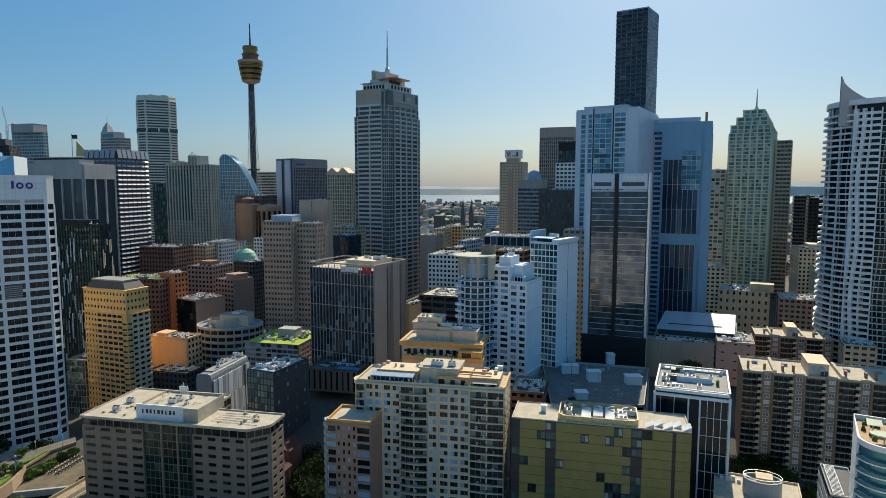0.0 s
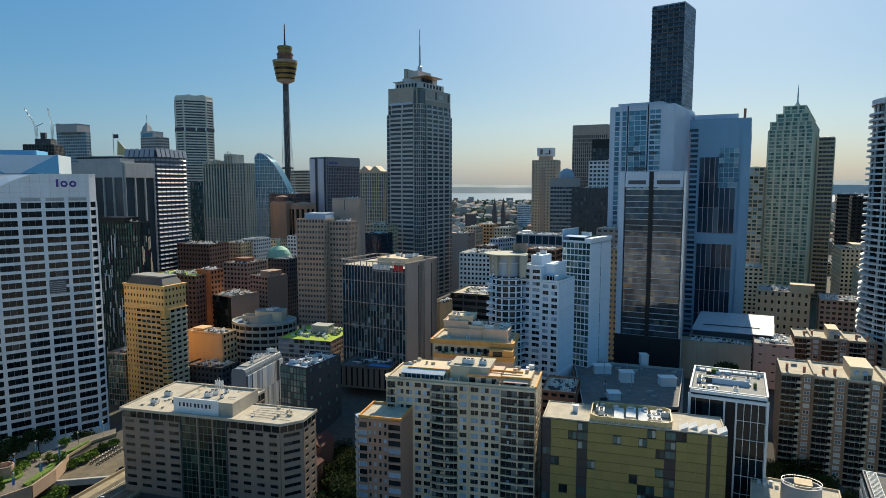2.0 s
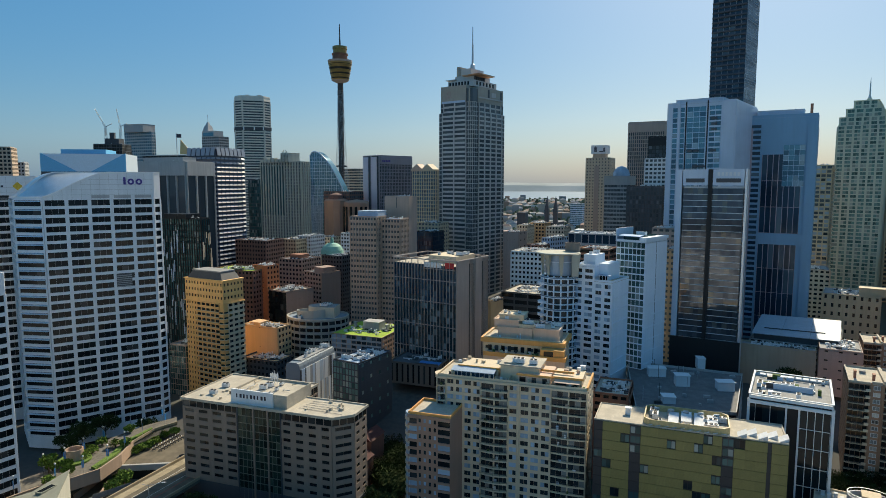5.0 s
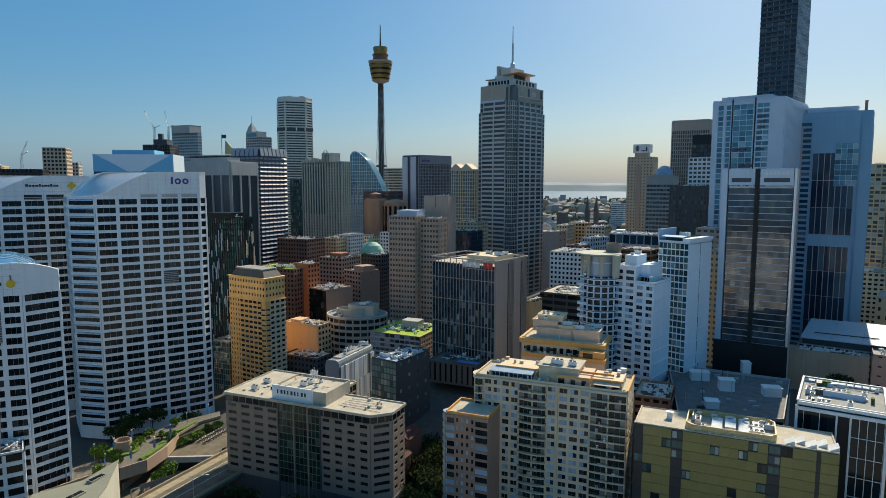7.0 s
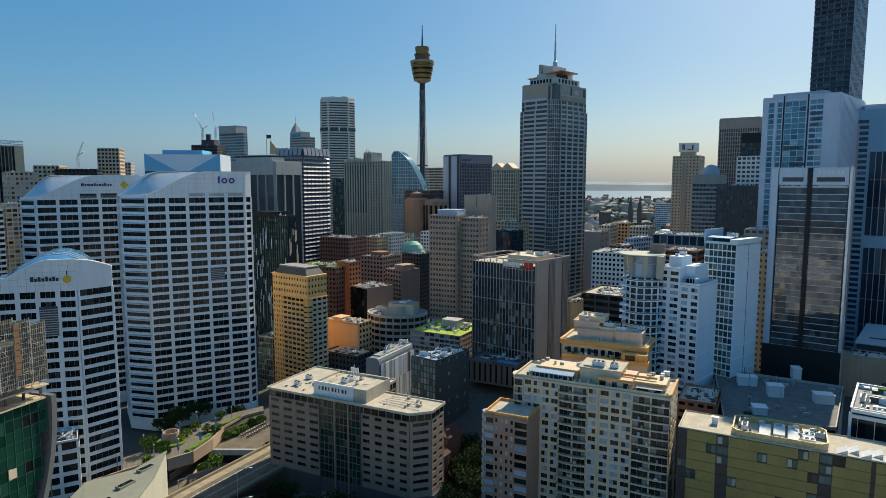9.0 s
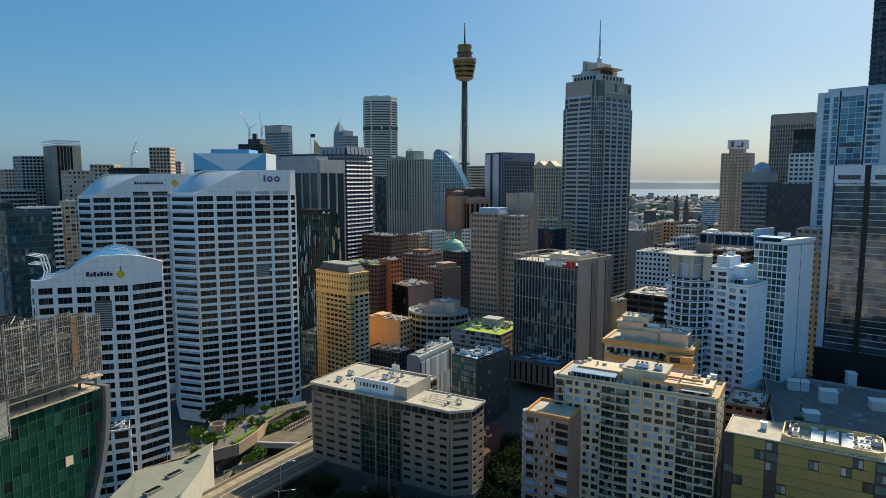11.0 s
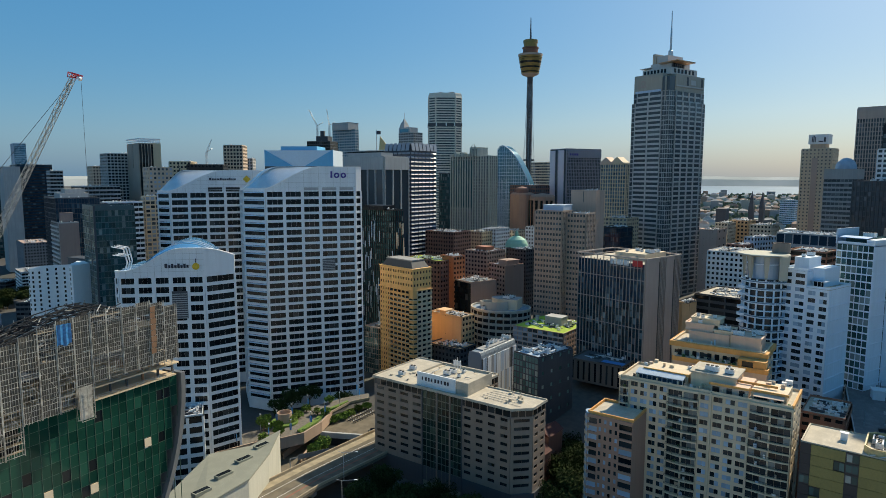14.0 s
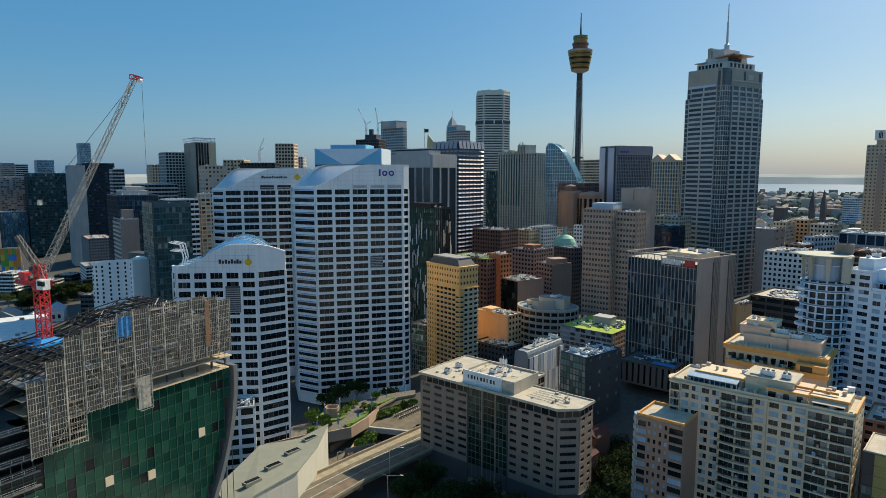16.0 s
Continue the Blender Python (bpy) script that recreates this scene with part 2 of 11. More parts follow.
class Front:
    """The skin of one building: wall relief, trim, panes, slabs and rails, then made into its parts."""

    def __init__(self, ob, wall, glass, glass1=None, trim=None, slab=None, limit=0):
        self.ob, self.wall, self.glass, self.glass1, self.trim, self.slab_m = ob, wall, glass, glass1, trim or wall, slab or wall
        self.body, self.relief, self.panes, self.slabs, self.rails = Shape(), Shape(), Shape(), Shape(), Shape()
        self.limit, self.made, self.cache = limit, 0, {}

    def pane(self, a, u, n, s, z, w, h, out=0.06, single=True):
        if w < 0.15 or h < 0.15:
            return
        if single and self.glass1 and self.made < self.limit:
            key = (round(w, 2), round(h, 2))
            if key not in self.cache:
                self.cache[key] = Shape().block(0, w, -out, 0.02, 0, h).mesh("pane", self.glass1)
            ob = new("pane", self.cache[key])
            ob.parent = self.ob
            ob.matrix_basis = Matrix.Translation((a.x + u.x * s, a.y + u.y * s, z)) @ Matrix.Rotation(math.atan2(u.y, u.x), 4, "Z")
            self.made += 1
        else:
            self.panes.box((a.x + u.x * s, a.y + u.y * s, z), u * w, n * out, (0, 0, h))

    def face(self, p, q, z0, z1, fh=3.6, bw=4.0, pier=0.8, band=1.2, po=0.3, bo=0.36, top=0.0, base=0.0, slab=0.0, rail=0.0, every=1, single=True, skip=(), split=1, end=None):
        """One storeyed face from p to q (its outside to the right of the way from p to q)."""
        a, b = Vector((*p, 0)), Vector((*q, 0))
        length = (b - a).length
        u = (b - a) / length
        n = Vector((u.y, -u.x, 0))
        nb = max(1, round(length / bw))
        bw = length / nb
        zt, zb = z1 - top, z0 + base
        nf = max(1, round((zt - zb) / fh))
        fh = (zt - zb) / nf
        pier, band = min(pier, bw * 0.97), min(band, fh * 0.97)
        if po > 0 and pier > 0:
            for i in range(0, nb + 1):
                s = i * bw - pier / 2
                s0, s1 = max(0, s), min(length, s + pier)
                if i % every == 0 or i == nb:
                    self.relief.box(a + u * s0 + Vector((0, 0, zb)), u * (s1 - s0), n * po, (0, 0, zt - zb))
        if bo > 0 and band > 0:
            for j in range(nf + 1):
                h = band if j < nf else max(0.3, band * 0.4)
                self.relief.box(a + Vector((0, 0, zb + j * fh)), u * length, n * bo, (0, 0, min(h, z1 - zb - j * fh)))
        if top > 0:
            self.relief.box(a + Vector((0, 0, zt)), u * length, n * (max(po, bo) + 0.05), (0, 0, top))
        if base > 0:
            self.relief.box(a + Vector((0, 0, z0)), u * length, n * (max(po, bo) + 0.05), (0, 0, base))
        for j in range(nf):
            for i in range(nb):
                if (i, j) in skip:
                    continue
                w = (bw - pier) / split
                for k in range(split):
                    self.pane(a, u, n, i * bw + pier / 2 + k * w + (0.06 if k else 0), zb + j * fh + band, w - (0.06 if k else 0), fh - band, single=single)
            if slab:
                self.slabs.box(a + u * 0.15 + n * 0.02 + Vector((0, 0, zb + j * fh + 0.02)), u * (length - 0.3), n * slab, (0, 0, 0.25))
            if rail:
                o = a + u * 0.15 + n * (slab - 0.1) + Vector((0, 0, zb + j * fh + 0.27))
                self.rails.box(o, u * (length - 0.3), n * 0.06, (0, 0, rail))
        return self

    def close(self, rail_mat=None):
        part("wall", self.body, self.wall, self.ob)
        part("facade_relief", self.relief, self.trim, self.ob, kind="stuff")
        part("panes", self.panes, self.glass, self.ob, kind="stuff")
        part("floor_slab", self.slabs, self.slab_m, self.ob, kind="stuff")
        part("balustrade", self.rails, rail_mat or self.slab_m, self.ob, kind="stuff")


def roof_on(ob, pts, z, wall, deck, rim=0.9, thick=0.35, plant=None, plant_mat=None, clutter=0):
    part("roof", Shape().prism(pts, z, z + 0.12), deck, ob)
    part("parapet", Shape().ring(pts, inset(pts, thick), z + 0.01, z + rim), wall, ob)
    if clutter:
        r = random.Random(int(z * 10) + len(pts))
        xs, ys = [p[0] for p in pts], [p[1] for p in pts]
        cx, cy, hw, hd = sum(xs) / len(xs), sum(ys) / len(ys), (max(xs) - min(xs)) * 0.36, (max(ys) - min(ys)) * 0.34
        bits, ducts = Shape(), Shape()
        for _ in range(clutter):
            x, y = cx + r.uniform(-hw, hw), cy + r.uniform(-hd, hd)
            a, b, c = r.uniform(0.4, 1.6), r.uniform(0.4, 1.4), r.uniform(0.5, 1.6)
            bits.block(x - a / 2, x + a / 2, y - b / 2, y + b / 2, z + 0.1, z + c)
            if r.random() < 0.4:
                bits.lathe([(0.3, z + 0.1), (0.3, z + c + 0.6), (0.5, z + c + 0.7), (0.1, z + c + 0.9)], 8, (x + 1.2, y))
            if r.random() < 0.35:
                l = r.uniform(3, hw + 3)
                ducts.block(max(cx - hw, x - l / 2), min(cx + hw, x + l / 2), y + 0.9, y + 1.3, z + 0.3, z + 0.75)
        i = len(bits.v)
        bits.v += ducts.v
        bits.f += [tuple(k + i for k in q) for q in ducts.f]
        part("roof_vents", bits, M_WHITEM, ob, kind="stuff")
        dark = Shape()
        for _ in range(clutter if clutter > 20 else 0):
            x, y, l, t = cx + r.uniform(-hw, hw), cy + r.uniform(-hd, hd), r.uniform(0.5, 3.0), r.uniform(0.3, 1.2)
            dark.block(x, x + l, y, y + t, z + 0.11, z + r.uniform(0.3, 1.3))
        part("roof_clutter", dark, W_DGREY, ob, kind="stuff")
    if plant:
        for x0, x1, y0, y1, h in plant:
            p = Shape().block(x0, x1, y0, y1, z + 0.1, z + h)
            for e in range(int((x1 - x0) / 1.5)):
                p.block(x0 + 0.4 + e * 1.5, x0 + 1.3 + e * 1.5, y0 - 0.08, y0, z + 0.6, z + h - 0.5)
            p.block(x0 - 0.2, x1 + 0.2, y0 - 0.2, y1 + 0.2, z + h, z + h + 0.25)
            part("plant_room", p, plant_mat or wall, ob)


FOOT = []


def office(name, label, x, y, yaw, w, d, top, wall, glass, glass1=None, trim=None, deck=None, base_z=None, style=None, side=None, limit=0, rim=0.9, plant=None, plant_mat=None, sides="frbl", category="office tower", group="", footprint=None, rail_mat=None, slab_mat=None, tiers=()):
    """A storeyed block on its own plan. style: how its front is divided; side: the same for the flank, where it differs."""
    z0 = (ground_z(x, y) if base_z is None else base_z) - 0.5
    ob = thing(name, label, category, x, y, z0, yaw, group)
    FOOT.append((x, y, max(w, d) * 0.6))
    h = top - z0
    pts = footprint or rect(w, d)
    f = Front(ob, wall, glass, glass1, trim, slab_mat, limit)
    f.body.prism(pts, 0, h)
    style = style or {}
    side = style if side is None else side
    if footprint:
        for k in range(len(pts)):
            f.face(pts[k], pts[(k + 1) % len(pts)], 0, h, **style)
    else:
        for key, k in (("f", 0), ("r", 1), ("l", 3), ("b", 2)):
            if key in sides:
                f.face(pts[k], pts[(k + 1) % 4], 0, h, **{**(style if key in "fb" else side), **({} if key != "b" else {"single": False})})
    f.close(rail_mat)
    for ax, ay, aw, ad, za, zb in tiers:
        q = [(px + ax, py + ay) for px, py in rect(aw, ad)]
        g = Front(ob, wall, glass, None, trim, slab_mat)
        g.body.prism(q, za - z0, zb - z0)
        for k in range(4):
            g.face(q[k], q[(k + 1) % 4], za - z0, zb - z0, **style)
        g.close(rail_mat)
        roof_on(ob, q, zb - z0, trim or wall, deck or R_GREY, 0.6)
    roof_on(ob, pts, h, trim or wall, deck or R_GREY, rim, plant=plant, plant_mat=plant_mat, clutter=12 if top > 95 else 30)
    return ob


# ---- ground, water, distance ----
def make_ground():
    s = Shape()
    xs = [-4800, -3600, -2600, -1800, -1200, -800, -500, -350, -200, -100, 0, 100, 200, 350, 500, 800, 1200, 1800, 2600, 3600, 4800]
    ys = [-1500, -700, -300, 0, 150, 250, 340, 380, 430, 480, 530, 580, 630, 680, 900, 1050, 1200, 1400, 1600, 1800, 2100, 2600, 3300, 4000, 4850]
    for y in ys:
        s.v += [Vector((x, y, ground_z(x, y))) for x in xs]
    n = len(xs)
    s.f = [(j * n + i, j * n + i + 1, (j + 1) * n + i + 1, (j + 1) * n + i) for j in range(len(ys) - 1) for i in range(n - 1)]
    m, t, p = nodes("city_ground")
    a = mixed(t, noise_fac(t, 0.02), (0.05, 0.05, 0.052), (0.1, 0.095, 0.085))
    b = mixed(t, noise_fac(t, 0.006, lo=0.5, hi=0.6), a, (0.045, 0.065, 0.03))
    t.links.new(mixed(t, noise_fac(t, 0.4), b, (0.07, 0.068, 0.065)), p.inputs["Base Color"])
    p.inputs["Roughness"].default_value = 0.9
    tagged(new("ground", s.mesh("ground", m)), "dark asphalt and park ground of the city", "ground", kind="structure")


make_ground()



def make_bounce_paving():
    # Unseen ground, made pale to bounce sunlight onto the shaded fronts.
    m, t, p = nodes("pale_plaza_paving")
    a = mixed(t, noise_fac(t, 0.02), (0.46, 0.43, 0.38), (0.56, 0.53, 0.47))
    t.links.new(mixed(t, noise_fac(t, 0.3), a, (0.42, 0.4, 0.36)), p.inputs["Base Color"])
    p.inputs["Roughness"].default_value = 0.8
    s = Shape().block(-130, 600, -900, 185, -0.3, 0.05).block(-600, -130.02, -900, 60, -0.3, 0.05)
    tagged(new("pavement_plaza", s.mesh("pavement_plaza", m)), "unseen pale paving added under the camera to bounce sunlight", "pavement", kind="structure")


make_bounce_paving()



def far_side():
    """Unseen pale halls closing the place behind the camera, added to bounce sunlight."""
    r = random.Random(9)
    for k in range(11):
        x, w, h, y = -560 + k * 112, r.uniform(80, 104), r.uniform(28, 62), -190 - r.uniform(0, 90)
        ob = thing("harbour_hall", "unseen pale hall added behind the camera to bounce sunlight", "hall", x, y, 0, 0, "plaza halls")
        part("wall", Shape().block(-w / 2, w / 2, -25, 25, -0.5, h), W_PARK, ob)
        part("roof", Shape().block(-w / 2 - 1, w / 2 + 1, -26, 26, h, h + 0.8), R_GREY, ob)
        bands = Shape()
        for j in range(int(h / 4) - 1):
            bands.block(-w / 2 + 2, w / 2 - 2, 25, 25.1, 3 + j * 4, 4.4 + j * 4)
        part("window_bands", bands, G_DARK, ob, kind="stuff")


far_side()


def make_water():
    m, t, p = nodes("harbour_water")
    t.links.new(mixed(t, noise_fac(t, 0.01), (0.1, 0.15, 0.19), (0.16, 0.21, 0.25)), p.inputs["Base Color"])
    p.inputs["Roughness"].default_value = 0.3
    s = Shape()
    near, far = 2350, 4750
    az = [radians(k) for k in range(-30, 31, 4)]
    pts = [(near * (1 + 0.06 * math.sin(k * 2.3)) * math.sin(a), near * (1 + 0.06 * math.sin(k * 2.3)) * math.cos(a)) for k, a in enumerate(az)]
    pts += [(far * math.sin(a), far * math.cos(a)) for a in reversed(az)]
    s.prism([(x, y) for x, y in reversed(pts)], 60.2, 60.6)
    tagged(new("water", s.mesh("water", m)), "pale harbour water beyond the city", "water", kind="structure")


make_water()


def make_hills():
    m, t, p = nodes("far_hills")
    # Distance haze is mixed into the hill colour.
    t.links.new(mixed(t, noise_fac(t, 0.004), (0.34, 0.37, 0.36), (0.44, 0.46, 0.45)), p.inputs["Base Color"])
    p.inputs["Roughness"].default_value = 1
    s = Shape()
    az = [radians(-60 + 150 * k / 180) for k in range(181)]
    for a in az:
        h = 122 + 22 * ease((-a - 0.05) / 0.5) + 14 * noise.noise((a * 7, 3, 0)) + 5 * noise.noise((a * 30, 1, 0)) + 2 * noise.noise((a * 120, 1, 0))
        for r, z in ((4600, 58), (4680, 58 + (h - 58) * 0.7), (4760, h), (4850, 40)):
            s.v.append(Vector((-r * math.sin(a), r * math.cos(a), z)))
    s.f = [(4 * k + j, 4 * k + j + 1, 4 * k + j + 5, 4 * k + j + 4) for k in range(180) for j in range(3)]
    tagged(new("backdrop_hills", s.mesh("backdrop_hills", m)), "low hills on the far shore, haze put into their colour", "hills", kind="structure")


make_hills()

PUNCH = dict(fh=3.2, bw=3.2, pier=1.3, band=1.7)
RIBBON = dict(fh=3.7, bw=3.0, pier=0.2, band=1.6, po=0.12, bo=0.35)
CURTAIN = dict(fh=3.6, bw=1.7, pier=0.14, band=0.35, po=0.22, bo=0.12)
FLAT = dict(fh=3.1, bw=3.6, pier=0.8, band=0.9, po=0.3, bo=0.2, slab=1.3, rail=0.9)


# ---- waterfront office towers with curved roofs ----
M_SGOLD = plain_mat("gold_sign_paint", (0.7, 0.45, 0.03), 0.5)
M_PURPLE = plain_mat("purple_sign_paint", (0.06, 0.04, 0.25), 0.5)
R_VAULT = roof_mat("white_vault_sheet", (0.62, 0.68, 0.74), rough=0.28, patch=0.12)
R_VAULT.node_tree.nodes["Principled BSDF"].inputs["Metallic"].default_value = 0.55
G_VAULT = glass_mat("sky_blue_vault_glass", (0.1, 0.3, 0.52), (0.14, 0.38, 0.62), (0.3, 0.5, 0.66), 0.2, 0.12, 0.4)
W_SHADE = wall_mat("pale_blue_sunshade", (0.55, 0.68, 0.82), streak=0.1, rough=0.35, metal=0.3)


def swoop(k):
    """Slow start, steep middle, flat top."""
    k = min(1, max(0, k))
    return 0.5 * math.sin(math.pi / 2 * k) + 0.5 * ease(k)


def darling(label, ax, ay, yaw, w, top, cl, cx, cr, depth, sign, peak, eave, fh=4.1, bays=5, limit=150, ridge=True, louvre=None):
    """White granite tower with cut corners, bays of banded windows and a vaulted roof behind a curved gable."""
    z0 = 1.0
    ob = thing("office_tower", label, "office tower", ax, ay, z0, yaw, "waterfront office towers")
    h = top - z0
    taper = 0 if ridge else 0.36 * depth
    pts = [(0, 0), (w, 0), (w + cx, cr), (w + cx - taper, cr + depth), (w - taper, 2 * cr + depth), (0, 2 * cr + depth), (-cl, cr + depth), (-cl, cl)]
    f = Front(ob, W_PARK, G_DARK, G_DARK1, limit=limit)
    f.body.prism(pts, 0, h)
    for k in range(8):
        st = dict(fh=fh, bw=w / bays, pier=1.6, band=1.4, po=0.38, bo=0.25, split=3, base=5.0, single=k in (0, 1))
        if k in (1, 7, 3, 5):
            st.update(bw=99, pier=1.4, split=5 if k == 1 else 3)
        f.face(pts[k], pts[(k + 1) % 8], 0, h, **st)
    f.close()
    nf = round((h - 5) / fh)
    gap = (h - 5) / nf
    # sunshades on the cut corner and dark stacks of mullions on the front
    p, q = Vector((*pts[7], 0)), Vector((*pts[0], 0))
    u = (q - p).normalized()
    nrm = Vector((u.y, -u.x, 0))
    shade_mesh = Shape().box(p + u * 0.3 + nrm * 0.3, u * ((q - p).length - 0.6), nrm * 0.9 + Vector((0, 0, -0.35)), (0, 0, 0.12)).mesh("sunshade", W_SHADE)
    if ridge:
        for j in range(nf):
            o = new("sunshade", shade_mesh)
            o.parent = ob
            o.location = (0, 0, 5 + (j + 1) * gap - 0.25)
    # gable: the curve runs along the front, the roof sheet runs back
    n = 36

    def gable(x):
        if ridge:
            return h + eave + (peak - eave) * swoop(x / w / 0.6)
        return h + eave + (peak - eave) * (ease((x / w - 0.05) / 0.68) if x < w * 0.92 else math.cos(math.pi / 2 * min(1, (x - w * 0.92) / (w * 0.08 + cx) * 0.62)))

    def crest(x):
        if ridge:
            return h + eave + (peak + 0.6 - eave) * swoop((x + cl) / (cl + w * 0.16))
        return h + eave + (peak + 1.6 - eave) * math.sin(math.pi * min(1, max(0, (x - w * 0.2) / (w * 1.13)))) ** 0.7

    xs = [-cl + (w + cl + cx) * k / n for k in range(n + 1)]
    y1 = 2 * cr + depth
    s = Shape()
    for x in xs:
        y0 = (-x if x < 0 else ((x - w) * cr / cx if x > w else 0)) + 0.3
        xb = x - taper * max(0, x) / (w + cx)
        step = 11 if ridge else 5
        s.v += [Vector((x, y0, gable(x))), Vector((x + (xb - x) * step / y1, y0 + step, crest(x))), Vector((xb, y1, crest(x))), Vector((xb, y1, h - 0.5)), Vector((x, y0, h - 0.5))]
    for k in range(n):
        a, b = 5 * k, 5 * k + 5
        s.f += [(a + i, b + i, b + (i + 1) % 5, a + (i + 1) % 5) for i in range(5)]
    s.f += [(0, 1, 2, 3, 4), tuple(range(5 * n + 4, 5 * n - 1, -1))]
    vault = part("vault_roof", s, R_VAULT if ridge else G_VAULT, ob, "curved pale metal roof" if ridge else "curved sky blue glass roof")
    vault.data.shade_smooth()
    vault.data.set_sharp_from_angle(angle=0.7)
    for j in range(1, 4 if not ridge else 3):
        rib = Shape()
        for k in range(n):
            xa, xb2 = xs[k], xs[k + 1]
            yy = 5 + j * 6.0
            rib.box((xa - taper * max(0, xa) / (w + cx) * yy / y1, yy, crest(xa) - 0.1), (xb2 - xa, 0, crest(xb2) - crest(xa)), (0, 0.35, 0), (0, 0, 0.4))
        part("roof_rib", rib, W_PARK, ob)
    g, cap = Shape(), Shape()
    for x in xs:
        y, z = (-x if x < 0 else ((x - w) * cr / cx if x > w else 0)) - 0.42, gable(x)
        g.v += [Vector((x, y, h)), Vector((x, y, z + 0.5)), Vector((x, y + 0.6, z + 0.5)), Vector((x, y + 0.6, h))]
        cap.v += [Vector((x, y - 0.2, z + 0.51)), Vector((x, y - 0.2, z + 0.95)), Vector((x, y + 0.9, z + 0.95)), Vector((x, y + 0.9, z + 0.51))]
    for k in range(n):
        a, b = 4 * k, 4 * k + 4
        for sh in (g, cap):
            sh.f += [(b + i, a + i, a + (i + 1) % 4, b + (i + 1) % 4) for i in range(4)]
    for sh in (g, cap):
        sh.f += [(0, 1, 2, 3), (4 * n + 3, 4 * n + 2, 4 * n + 1, 4 * n)]
    wall = part("gable_wall", g, W_PARK, ob)
    part("gable_cap", cap, W_WHITE, ob)
    seams = Shape()
    for k in range(1, 12):
        x = w * k / 12
        seams.block(x - 0.04, x + 0.04, -0.46, -0.42, h, gable(x) + 0.4)
    for z in (2.4, 4.8, 7.2, 9.6):
        x0 = next((x for x in xs if x > 0 and gable(x) > h + z + 0.4), None)
        if x0 is not None:
            seams.block(x0, w - 0.1, -0.46, -0.42, h + z, h + z + 0.08)
    part("panel_seams", seams, W_GREY, wall, kind="stuff")
    for nm, mat, shape in sign(h):
        part(nm, shape, mat, ob)
    for sx0, sx1, z0p, z1p, mat in louvre(h):
        lv = part("louvre_panel", Shape().block(sx0, sx1, -0.5, -0.3, z0p, z1p), mat, ob, "louvred plant panel")
        for k in range(int((z1p - z0p) / 0.9)):
            part("slat", Shape().block(sx0 + 0.1, sx1 - 0.1, -0.62, -0.51, z0p + 0.15 + k * 0.9, z0p + 0.45 + k * 0.9), W_GREY, lv)
    return ob


def round_mark(cx, cz, r0, r1, n=20):
    """A flat ring standing on the gable, for sign shapes."""
    s = Shape()
    for k in range(n):
        a = 6.28319 * k / n
        for r in (r0, r1):
            for y in (-0.66, -0.46):
                s.v.append(Vector((cx + r * math.cos(a), y, cz + r * math.sin(a))))
    for k in range(n):
        p, q = 4 * k, 4 * ((k + 1) % n)
        s.f += [(p, q, q + 2, p + 2), (p + 2, q + 2, q + 3, p + 3), (p + 3, q + 3, q + 1, p + 1), (p + 1, q + 1, q, p)]
    return s


def bars(x0, widths, z0, z1, gap=0.35, shift=(0,)):
    """Upright sign bars in a row."""
    out = []
    for k, wd in enumerate(widths):
        out.append(("sign_letter", M_SIGN, Shape().block(x0, x0 + wd, -0.66, -0.46, z0, z1 + shift[k % len(shift)])))
        x0 += wd + gap
    return out


def purple_sign(h):
    h += 2.6
    return [("sign_mark", M_PURPLE, Shape().block(34.2, 35.2, -0.66, -0.46, h + 4.6, h + 8.2)), ("sign_mark", M_PURPLE, round_mark(37.5, h + 6.0, 0.7, 1.5)), ("sign_mark", M_PURPLE, round_mark(41.2, h + 6.0, 0.7, 1.5))]


def diamond_sign(h):
    d = Shape()
    d.v = [Vector((42.6 + dx, y, h + 8.0 + dz)) for y in (-0.66, -0.46) for dx, dz in ((-2.2, 0), (0, -2.2), (2.2, 0), (0, 2.2))]
    d.f = [(0, 1, 2, 3), (7, 6, 5, 4), (0, 4, 5, 1), (1, 5, 6, 2), (2, 6, 7, 3), (3, 7, 4, 0)]
    return [("sign_mark", M_SGOLD, d)] + bars(21.5, (1.3, 1.0, 1.3, 1.3, 1.0, 0.9, 1.2, 0.9, 0.9, 0.4, 0.7, 0.9), h + 7.4, h + 8.4, 0.28, (0.4, 0, 0, 0))


def oval_sign(h):
    o = round_mark(29.6, h + 4.4, 0.05, 1.4)
    return [("sign_mark", M_SGOLD, o), ("sign_mark", M_SIGN, Shape().block(29.45, 29.75, -0.66, -0.46, h + 5.9, h + 7.6))] + bars(17.6, (1.1, 0.8, 0.9, 0.9, 0.9, 0.8, 0.9, 0.8), h + 3.9, h + 5.1, 0.3, (0.6, 0, 0.5, 0))


darling("white granite office tower with banded windows and swooping vault roof", -219.9, 265.8, 45, 47.6, 119.4, 10.5, 4, 2.6, 34, purple_sign, 12.4, 0.8,
        louvre=lambda h: [(29.0, 36.0, h - 43.2, h - 36.6, W_DGREY)] + [(x, x + 7.6, h + 0.7, h + 2.2, W_GREY) for x in (20.0, 29.6, 39.0)])
tower2 = darling("white granite office tower with vault roof and gold diamond sign", -293.6, 271.7, 45, 50.3, 117.7, 7, 4, 2.6, 34, diamond_sign, 12.4, 0.5,
        louvre=lambda h: [(x, x + 8.0, h + 0.6, h + 3.2, W_BLACK) for x in (20.6, 30.6, 40.6)])
part("roof_mast", Shape().rod((6.5, 12, 124), (4.8, 12, 133.5), 0.3).rod((8.5, 12, 126), (4.8, 12, 133.5), 0.1), M_DARKM, tower2, "leaning roof maintenance mast")
